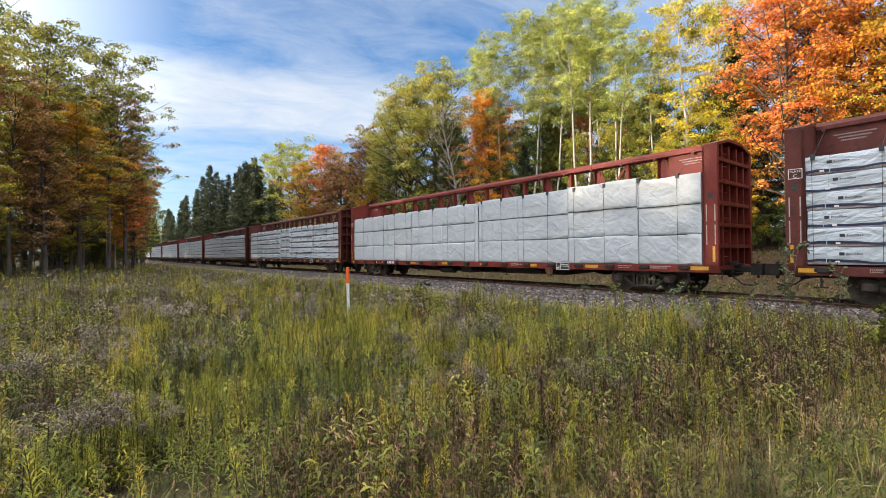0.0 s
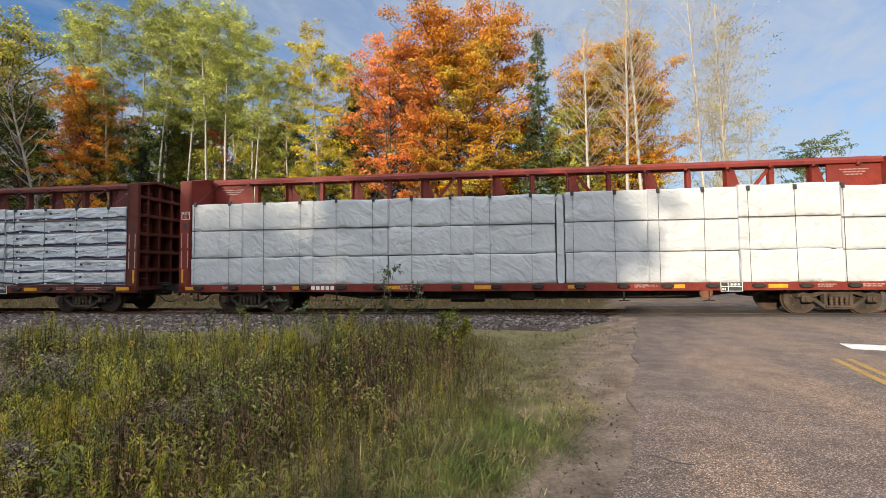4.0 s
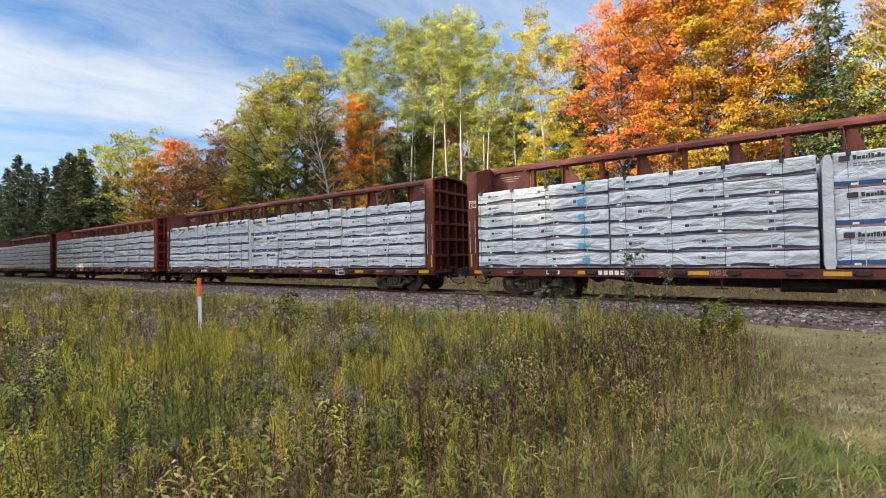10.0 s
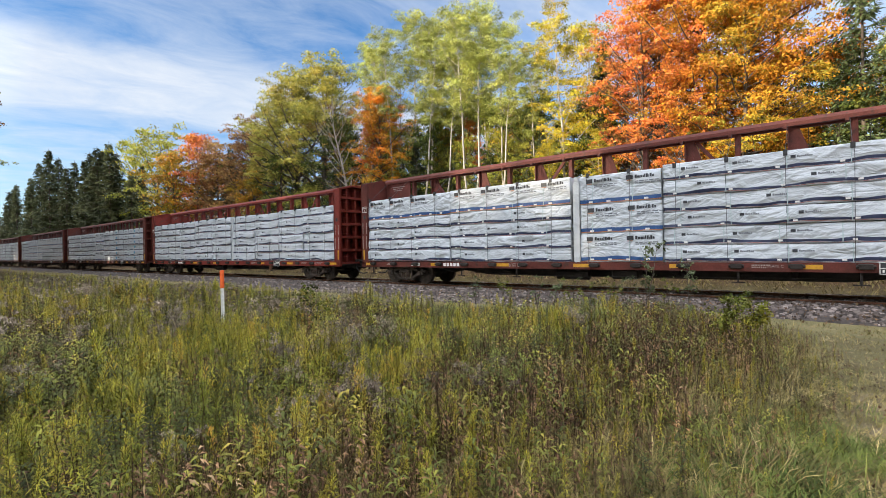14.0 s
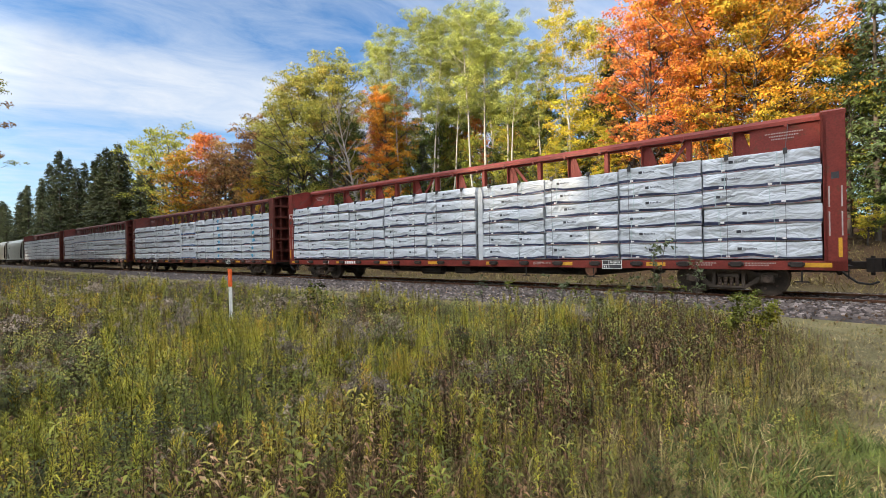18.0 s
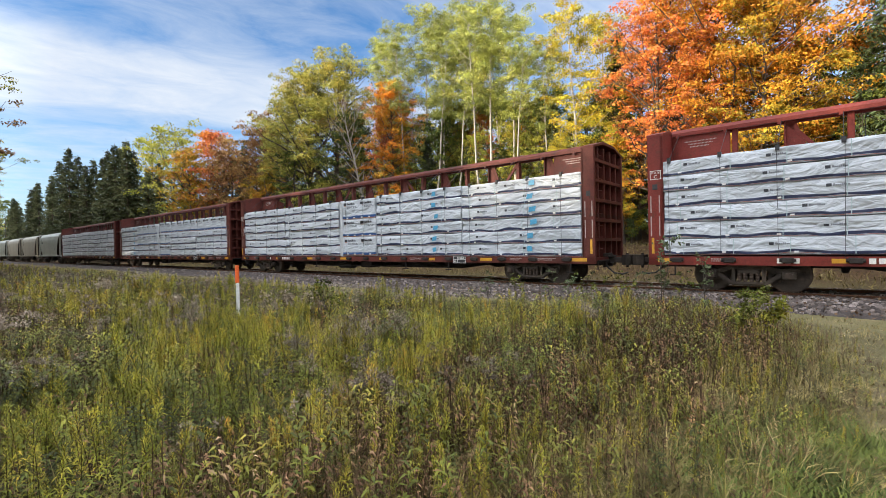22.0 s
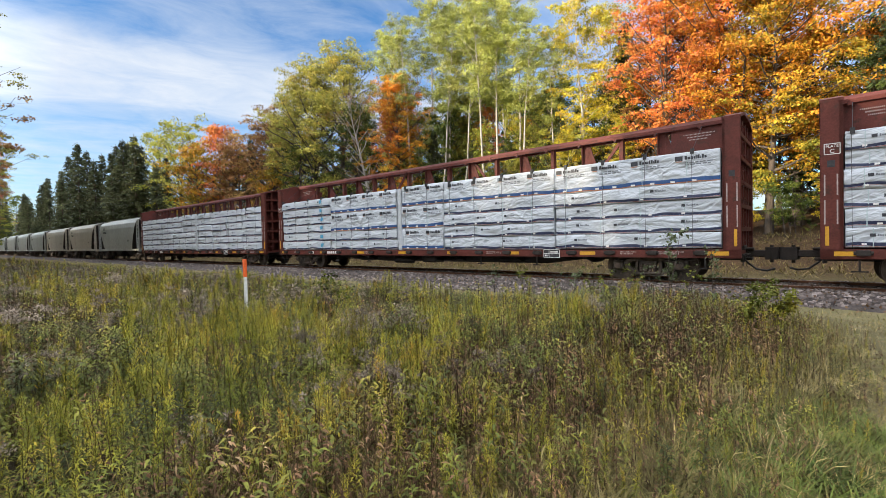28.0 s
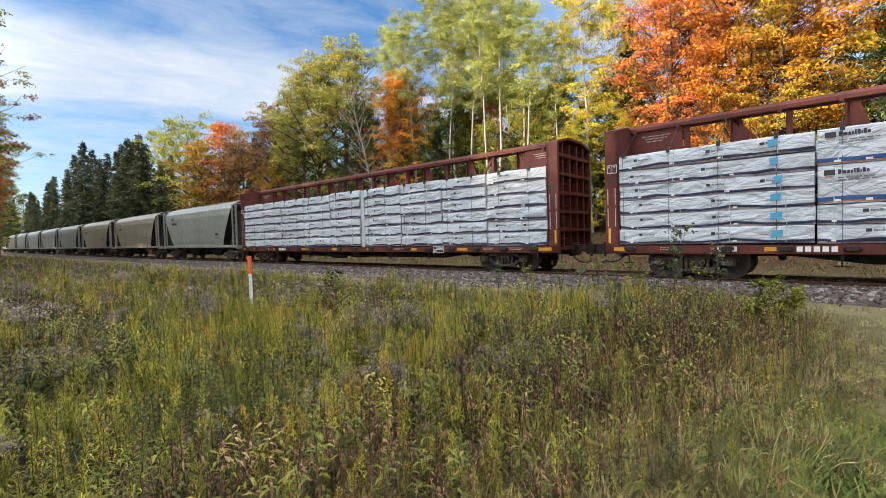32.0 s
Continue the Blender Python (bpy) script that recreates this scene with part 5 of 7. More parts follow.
# ---- trees ----
LEAF = {
    "orange": leafy("orange_maple_leaves", [(0.0, (0.44, 0.11, 0.025)), (0.3, (0.60, 0.205, 0.025)), (0.6, (0.62, 0.285, 0.03)), (0.8, (0.46, 0.32, 0.035)), (1.0, (0.19, 0.215, 0.032))], turning=6.5, patch=0.28),
    "gold": leafy("gold_maple_leaves", [(0.0, (0.50, 0.165, 0.022)), (0.35, (0.57, 0.26, 0.026)), (0.6, (0.40, 0.29, 0.03)), (1.0, (0.12, 0.16, 0.027))], turning=8.0, patch=0.28),
    "red": leafy("red_maple_leaves", [(0.0, (0.44, 0.095, 0.045)), (0.35, (0.60, 0.17, 0.055)), (0.65, (0.64, 0.25, 0.055)), (0.85, (0.54, 0.33, 0.055)), (1.0, (0.26, 0.27, 0.04))], turning=6.0),
    "rust": leafy("rust_brown_leaves", [(0.0, (0.16, 0.075, 0.035)), (0.4, (0.31, 0.15, 0.055)), (0.7, (0.38, 0.24, 0.075)), (1.0, (0.20, 0.19, 0.06))]),
    "yellow": leafy("yellow_leaves", [(0.0, (0.16, 0.20, 0.03)), (0.35, (0.40, 0.38, 0.04)), (0.7, (0.62, 0.46, 0.045)), (1.0, (0.68, 0.34, 0.035))]),
    "aspen": leafy("aspen_leaves", [(0.0, (0.18, 0.225, 0.06)), (0.35, (0.33, 0.37, 0.095)), (0.7, (0.47, 0.475, 0.125)), (1.0, (0.60, 0.52, 0.13))]),
    "lime": leafy("yellow_green_leaves", [(0.0, (0.11, 0.15, 0.03)), (0.35, (0.24, 0.265, 0.045)), (0.7, (0.37, 0.345, 0.055)), (1.0, (0.52, 0.39, 0.06))]),
    "green": leafy("green_leaves", [(0.0, (0.08, 0.105, 0.024)), (0.35, (0.24, 0.25, 0.05)), (0.7, (0.43, 0.38, 0.075)), (1.0, (0.62, 0.37, 0.075))]),
    "deep": leafy("deep_green_leaves", [(0.0, (0.03, 0.05, 0.014)), (0.5, (0.075, 0.105, 0.022)), (0.85, (0.17, 0.18, 0.035)), (1.0, (0.30, 0.24, 0.04))]),
    "needle": leafy("spruce_needles", [(0.0, (0.045, 0.055, 0.028)), (0.5, (0.075, 0.09, 0.042)), (1.0, (0.125, 0.135, 0.06))], 0.1, depth=0.3),
    "pine": leafy("pine_needles", [(0.0, (0.05, 0.08, 0.035)), (0.5, (0.10, 0.14, 0.06)), (1.0, (0.17, 0.20, 0.08))], 0.15),
    "sparse": leafy("thin_birch_leaves", [(0.0, (0.26, 0.22, 0.08)), (0.5, (0.42, 0.36, 0.13)), (1.0, (0.50, 0.43, 0.19))]),
}


def tube_quads(pts, radii, n):
    """Vertices and quads of a tapered tube."""
    pts = np.asarray(pts, float)
    d = np.gradient(pts, axis=0)
    d /= np.linalg.norm(d, axis=1, keepdims=True) + 1e-9
    ref = np.where(np.abs(d[:, 2:]) < 0.9, [[0, 0, 1.0]], [[1.0, 0, 0]])
    a = np.cross(d, ref)
    a /= np.linalg.norm(a, axis=1, keepdims=True) + 1e-9
    b = np.cross(d, a)
    ang = np.arange(n) * 2 * np.pi / n
    v = pts[:, None] + (a[:, None] * np.cos(ang)[None, :, None] + b[:, None] * np.sin(ang)[None, :, None]) * np.asarray(radii, float)[:, None, None]
    i = (np.arange(len(pts) - 1)[:, None] * n + np.arange(n)[None])
    j = (np.arange(len(pts) - 1)[:, None] * n + (np.arange(n)[None] + 1) % n)
    return v.reshape(-1, 3), np.stack([i, j, j + n, i + n], -1).reshape(-1, 4)


def joined(pieces):
    vs, qs, o = [], [], 0
    for v, q in pieces:
        vs.append(v)
        qs.append(q + o)
        o += len(v)
    return np.concatenate(vs), np.concatenate(qs)


def leaf_quads(rng, centres, size, width=0.62, flat=0.35, way=None, face=None):
    """One kite-shaped leaf at each centre, turned at random, or looking roughly along face."""
    n = len(centres)
    d = rng.normal(size=(n, 3)) if way is None else way + rng.normal(size=(n, 3)) * 0.35
    if face is not None:
        d = np.cross(d, face) + rng.normal(size=(n, 3)) * 0.3
    d /= np.linalg.norm(d, axis=1, keepdims=True) + 1e-9
    up = rng.normal(size=(n, 3)) + np.array([0, 0, flat * 3]) if face is None else face
    s = np.cross(d, up)
    s /= np.linalg.norm(s, axis=1, keepdims=True) + 1e-9
    nrm = np.cross(s, d)
    ln = size * rng.uniform(0.6, 1.35, (n, 1))
    v = np.stack([centres, centres + d * ln * 0.45 + s * ln * width / 2 + nrm * ln * 0.08, centres + d * ln, centres + d * ln * 0.45 - s * ln * width / 2 + nrm * ln * 0.08], 1)
    return v.reshape(-1, 3), np.arange(4 * n).reshape(n, 4)


def broadleaf(seed, height, radius, start, leaves, size, trunk=0.2, limbs=26, shape="round", lean=0.04, spread=0.5, rise=0.5, clump=0.42, forks=1, spray=0.72, twigs=3, tuft=0.4, each=34, flatness=0.55, limb=0.5):
    """Arrays for a tree's wood and its leaves."""
    rng = np.random.RandomState(seed)
    wood, tips = [], []
    fine = min(1.0, height / 8)
    for f in range(forks):
        ta = rng.uniform(0, 6.28)
        tilt = lean + (0.10 if forks > 1 else 0)
        k = np.linspace(0, 1, 9)
        px = np.cos(ta) * tilt * height * k ** 1.2 + rng.normal(0, 0.012 * height, 9).cumsum() * 0.25 * (k > 0)
        py = np.sin(ta) * tilt * height * k ** 1.2 + rng.normal(0, 0.012 * height, 9).cumsum() * 0.25 * (k > 0)
        path = np.stack([px, py, k * height * 0.97], 1)
        rad = trunk * (1 - 0.9 * k) * (0.8 if forks > 1 else 1) + 0.012 * fine
        rad[0] *= 1.35
        path[0, 2] = -0.35
        wood.append(tube_quads(path, rad, 8))
        for i in range(limbs // forks):
            t = start + (0.985 - start) * ((i + rng.rand()) / (limbs // forks)) ** 0.9
            at = np.array([np.interp(t, k, path[:, c]) for c in range(3)])
            u = (t - start) / (1 - start)
            if shape == "round":
                reach = radius * (0.35 + 0.75 * math.sin(math.pi * min(1, u * 0.86 + 0.12)))
            elif shape == "cone":
                reach = radius * (1.08 - u) ** 0.75
            else:
                reach = radius * (0.45 + 0.65 * math.sin(math.pi * min(1, u * 0.75 + 0.2)))
            reach *= rng.uniform(0.6, 1.12)
            a = i * 2.39996 + rng.uniform(-0.5, 0.5)
            up = rise * rng.uniform(0.5, 1.4) + 0.6 * u * u
            d = np.array([math.cos(a), math.sin(a), up])
            s = np.linspace(0, 1, 5)[:, None]
            bough = at + d * s * reach / math.sqrt(1 + 0.4 * up) + np.array([0, 0, 1]) * (s ** 2) * reach * 0.15 + rng.normal(0, 0.05 * reach, (5, 3)) * s
            r0 = max(0.014 * fine, float(np.interp(t, k, rad)) * limb)
            wood.append(tube_quads(bough, r0 * (1 - 0.85 * s[:, 0]) + 0.006 * fine, 5))
            tips += [bough[j] * (1 - w) + bough[j + 1] * w for j in (1, 2, 3) for w in (0.3, 0.8)]
            for b in range(twigs):
                w = rng.uniform(0.3, 0.95)
                base = bough[0] + (bough[-1] - bough[0]) * w
                tw = rng.normal(size=3) * np.array([1, 1, 0.6]) + d * 0.6
                tw *= reach * 0.34 / (np.linalg.norm(tw) + 1e-9)
                twig = base + tw * np.linspace(0, 1, 3)[:, None]
                wood.append(tube_quads(twig, np.array([r0 * 0.35 + 0.004 * fine, 0.006 * fine, 0.003 * fine]), 3))
                tips += [twig[1], twig[2], twig[2]]
    tips = np.array(tips)
    tips = tips[rng.rand(len(tips)) < 0.92]
    # leaves hang in sprays: flattened clumps, thick on their upper and outer side, with air between
    tufts = max(1, leaves // each)
    mids = tips[rng.randint(len(tips), size=tufts)] + rng.normal(0, clump, (tufts, 3)) * np.array([1, 1, spray])
    big = tuft * rng.uniform(0.55, 1.45, tufts)
    share = big ** 2 / (big ** 2).sum()
    who = rng.choice(tufts, size=leaves, p=share)
    off = rng.normal(size=(leaves, 3))
    off /= np.linalg.norm(off, axis=1, keepdims=True)
    off[:, 2] = np.where(off[:, 2] < -0.3, -off[:, 2] * 0.6, off[:, 2])
    c = mids[who] + off * (big[who] * rng.uniform(0.12, 1.0, leaves) ** 0.5)[:, None] * np.array([1, 1, flatness])
    face = off + np.array([0, 0, 0.5]) + rng.normal(0, 0.55, (leaves, 3))
    return joined(wood), leaf_quads(rng, c, size, face=face)


def conifer(seed, height, radius, leaves, start=0.06, trunk=0.16, gap=0.5, droop=0.35, size=0.42, thin=0.26):
    rng = np.random.RandomState(seed)
    k = np.linspace(0, 1, 7)
    path = np.stack([rng.normal(0, 0.03, 7), rng.normal(0, 0.03, 7), k * height], 1)
    path[0, 2] = -0.3
    wood, pts, ways = [tube_quads(path, trunk * (1 - 0.93 * k) + 0.01, 7)], [], []
    z = height * start
    while z < height * 0.985:
        u = (z / height - start) / (1 - start)
        for b in range(5):
            a = rng.uniform(0, 6.28)
            ln = radius * ((1 - u) ** 0.85 + 0.03) * rng.uniform(0.55, 1.12)
            s = np.linspace(0, 1, 4)[:, None]
            d = np.array([math.cos(a), math.sin(a), 0.0])
            limb = np.array([0, 0, z]) + d * s * ln + np.array([0, 0, 1]) * (0.12 * s - droop * s ** 1.6 + 0.12 * s ** 4) * ln
            wood.append(tube_quads(limb, 0.03 * (1 - 0.8 * s[:, 0]) + 0.004, 3))
            n = int(4 + ln * 22)
            w = rng.uniform(0.12, 1.0, n)
            p = np.stack([np.interp(w, s[:, 0], limb[:, c]) for c in range(3)], 1)
            sidew = np.cross(d, [0, 0, 1]) * rng.choice((-1, 1), n)[:, None]
            pts.append(p + rng.normal(0, 0.06, (n, 3)))
            ways.append(sidew * 0.9 + d * 0.7 + np.array([0, 0, -0.45]))
        z += gap * rng.uniform(0.75, 1.2) * (1.15 - 0.5 * u)
    pts, ways = np.concatenate(pts), np.concatenate(ways)
    if len(pts) > leaves:
        pick = rng.permutation(len(pts))[:leaves]
        pts, ways = pts[pick], ways[pick]
    return joined(wood), leaf_quads(rng, pts, size, thin, 0.6, ways)


protos, used_protos = {}, set()


def tree_kind(key, name, label, wood, leaves, bark, leaf, category="tree"):
    t = thing(name, label, category)
    part("trunk", quad_mesh("trunk", *wood, [M[bark]], smooth=True), None, t)
    part("crown", quad_mesh("crown", *leaves, [LEAF[leaf]]), None, t)
    protos[key] = (t, float(wood[0][:, 2].max()))


tree_kind("orange1", "maple_tree", "orange maple in full autumn colour", *broadleaf(1, 16, 4.4, 0.16, 38000, 0.145, 0.24, 48, rise=0.22, clump=0.26, spray=0.4, tuft=0.62, each=52, flatness=0.34), "bark", "orange")
tree_kind("orange2", "maple_tree", "orange and gold maple at the wood's edge", *broadleaf(2, 16, 4.2, 0.14, 32000, 0.145, 0.22, 44, rise=0.25, clump=0.26, spray=0.4, tuft=0.6, each=50, flatness=0.36), "bark", "gold")
tree_kind("red1", "maple_tree", "red-orange maple, thin at the top", *broadleaf(3, 15, 3.4, 0.16, 17000, 0.14, 0.17, 40, rise=0.7, clump=0.22, tuft=0.42, each=34, twigs=4), "bark", "red")
tree_kind("rust1", "beech_tree", "rust-brown deciduous tree, leaves thinning", *broadleaf(4, 15, 3.6, 0.16, 11000, 0.165, 0.2, 38, rise=0.55, clump=0.25, tuft=0.45, each=28, twigs=4), "bark", "rust")
tree_kind("yellow1", "birch_tree", "yellow-leaved tree with a pale straight trunk", *broadleaf(5, 17, 2.5, 0.24, 15000, 0.135, 0.13, 36, "tall", rise=0.5, clump=0.2, tuft=0.48, each=44, limb=0.3), "birch", "yellow")
tree_kind("aspen1", "aspen_tree", "tall pale-trunked aspen with grey-green leaves", *broadleaf(6, 20, 2.3, 0.55, 12000, 0.13, 0.125, 24, "tall", rise=0.75, clump=0.18, tuft=0.5, each=44, limb=0.3), "birch", "aspen")
tree_kind("aspen2", "aspen_tree", "tall slim aspen, light green crown in tufts", *broadleaf(7, 20, 1.9, 0.58, 8000, 0.13, 0.11, 18, "tall", rise=0.8, lean=0.06, clump=0.18, tuft=0.46, each=42, limb=0.3), "birch", "aspen")
tree_kind("oak1", "oak_tree", "large green tree turning yellow at its edge", *broadleaf(8, 18, 5.2, 0.12, 36000, 0.175, 0.34, 58, rise=0.4, clump=0.3, tuft=0.72, each=62, flatness=0.6), "bark", "green")
tree_kind("wood1", "maple_tree", "tall brown-leaved maple with a bare lower trunk", *broadleaf(41, 17, 4.0, 0.36, 12000, 0.19, 0.16, 34, rise=0.45, clump=0.28, tuft=0.55, each=40, flatness=0.45), "bark", "rust")
tree_kind("wood2", "maple_tree", "tall green maple turning yellow, bare lower trunk", *broadleaf(42, 18, 4.2, 0.4, 13000, 0.19, 0.17, 34, rise=0.45, clump=0.28, tuft=0.55, each=40, flatness=0.45), "bark", "green")
tree_kind("green1", "deciduous_tree", "full green leafy tree at the wood's edge", *broadleaf(9, 12, 3.2, 0.12, 9000, 0.17, 0.15, 34, rise=0.5, clump=0.28, tuft=0.5, each=40), "bark", "deep")
tree_kind("lime1", "deciduous_tree", "yellow-green leafy tree beside the railway", *broadleaf(10, 14, 3.4, 0.14, 14000, 0.17, 0.15, 38, rise=0.5, clump=0.26, tuft=0.52, each=40), "bark", "lime")
tree_kind("thin1", "birch_tree", "nearly bare white birch with thin branches", *broadleaf(11, 19, 2.8, 0.42, 1300, 0.085, 0.12, 40, "tall", rise=0.9, clump=0.3, each=6, twigs=7, tuft=0.3, limb=0.24), "birch", "sparse")
tree_kind("thin2", "birch_tree", "sparse pale birch with few buff leaves", *broadleaf(12, 16, 2.6, 0.3, 5600, 0.10, 0.075, 44, "tall", rise=0.8, forks=2, clump=0.25, each=16, twigs=6, tuft=0.42, limb=0.3), "birch", "sparse")
tree_kind("spruce1", "spruce_tree", "dark pointed spruce at the wood's edge", *conifer(13, 17, 3.1, 17000, size=0.34, thin=0.42, gap=0.3), "bark", "needle")
tree_kind("spruce2", "spruce_tree", "dark narrow spruce with drooping boughs", *conifer(14, 15, 2.6, 15000, droop=0.5, size=0.32, thin=0.42, gap=0.28), "bark", "needle")
tree_kind("pine1", "pine_tree", "green pine among the maples", *conifer(15, 17, 3.4, 11000, 0.12, 0.18, 0.45, -0.1, 0.36, 0.26), "bark", "pine")
tree_kind("bare1", "dead_tree", "leaning grey tree with bare branches", *broadleaf(16, 13, 3.0, 0.3, 200, 0.12, 0.15, 28, rise=0.9, lean=0.2, twigs=7, each=4), "birch", "rust")
tree_kind("bush1", "shrub", "green and yellow undergrowth shrub under the trees", *broadleaf(17, 3.6, 1.5, 0.05, 2400, 0.13, 0.04, 12, rise=0.8, forks=3, clump=0.16, twigs=1, tuft=0.36), "bark", "green", "shrub")
tree_kind("bush2", "shrub", "yellow autumn undergrowth shrub under the trees", *broadleaf(18, 3.2, 1.4, 0.05, 2200, 0.125, 0.04, 12, rise=0.8, forks=3, clump=0.16, twigs=1, tuft=0.34), "bark", "yellow", "shrub")
tree_kind("bush3", "shrub", "dark green undergrowth shrub under the trees", *broadleaf(19, 4.4, 1.6, 0.04, 2800, 0.14, 0.045, 12, rise=0.8, forks=3, clump=0.18, twigs=1, tuft=0.4), "bark", "deep", "shrub")
tree_kind("bush4", "shrub", "rust-coloured undergrowth shrub under the trees", *broadleaf(20, 3.4, 1.4, 0.05, 2000, 0.125, 0.04, 12, rise=0.8, forks=3, clump=0.16, twigs=1, tuft=0.34), "bark", "rust", "shrub")


for key, leaf, seed, wide in (("back_green", "green", 31, 4.2), ("back_deep", "deep", 32, 3.8), ("back_rust", "rust", 33, 3.6), ("back_lime", "aspen", 34, 3.6), ("back_gold", "gold", 35, 4.0)):
    names = {"green": "turning green", "deep": "deep green", "rust": "rust-brown", "aspen": "yellow-green", "gold": "golden"}
    tree_kind(key, "deciduous_tree", names[leaf] + " tree in the depth of the wood", *broadleaf(seed, 16, wide, 0.16, 5200, 0.27, 0.2, 26, rise=0.5, clump=0.34, twigs=2, tuft=0.62, each=24), "bark", leaf)
for key, leaf, seed, wide, tall in (("far_lime", "lime", 51, 5.0, 16), ("far_gold", "gold", 52, 4.2, 13), ("far_red", "red", 53, 3.8, 15), ("far_rust", "rust", 54, 3.8, 15)):
    names = {"lime": "broad yellow-green tree", "gold": "rounded golden maple", "red": "rounded red maple", "rust": "rounded rust-brown tree"}
    tree_kind(key, "deciduous_tree", names[leaf] + " at the wood's edge", *broadleaf(seed, tall, wide, 0.1, 9000, 0.27, 0.2, 46, rise=0.42, clump=0.3, twigs=2, tuft=0.85, each=36, flatness=0.6), "bark", leaf)
tree_kind("shade", "deciduous_tree", "unseen leafy tree added to shade the field and train", *broadleaf(36, 18, 5.0, 0.14, 3800, 0.80, 0.32, 26, rise=0.5, clump=0.6, twigs=1, each=1, tuft=0.2), "bark", "green")


def plant(key, x, y, height, turn=None, wide=1.0, group="trees along the railway", rng=random.Random(77)):
    proto, h0 = protos[key]
    s = height / h0
    m = pose(x, y, float(ground_z(x, y)) - 0.05, 0, 0, rng.uniform(0, 360) if turn is None else turn)
    if key in used_protos:
        t = copy_thing(proto, m)
    else:
        t = proto
        used_protos.add(key)
        t.matrix_basis = m
    t.scale = (s * wide, s * wide, s)
    tagged(t, group=group)
    return t


def line_y(x):
    return float(np.interp(x, [-150, -90, -50, -25, 5], [20.5, 21.5, 24, 26.5, 28]))


def far_tree(key, az, el, back=0.0, wide=1.0, dist=None):
    """A tree beyond the track: bearing left of straight across, height of its top above level, metres behind the wood's edge."""
    a = radians(az)
    if dist is None:
        x = -30 * math.tan(a)
        for _ in range(6):
            x = -(line_y(x) + back) * math.tan(a)
        y = line_y(x) + back
    else:
        x, y = -dist * math.sin(a), dist * math.cos(a)
    top = 1.55 + math.hypot(x, y) * math.tan(radians(el))
    plant(key, x, y, top - float(ground_z(x, y)), wide=wide)


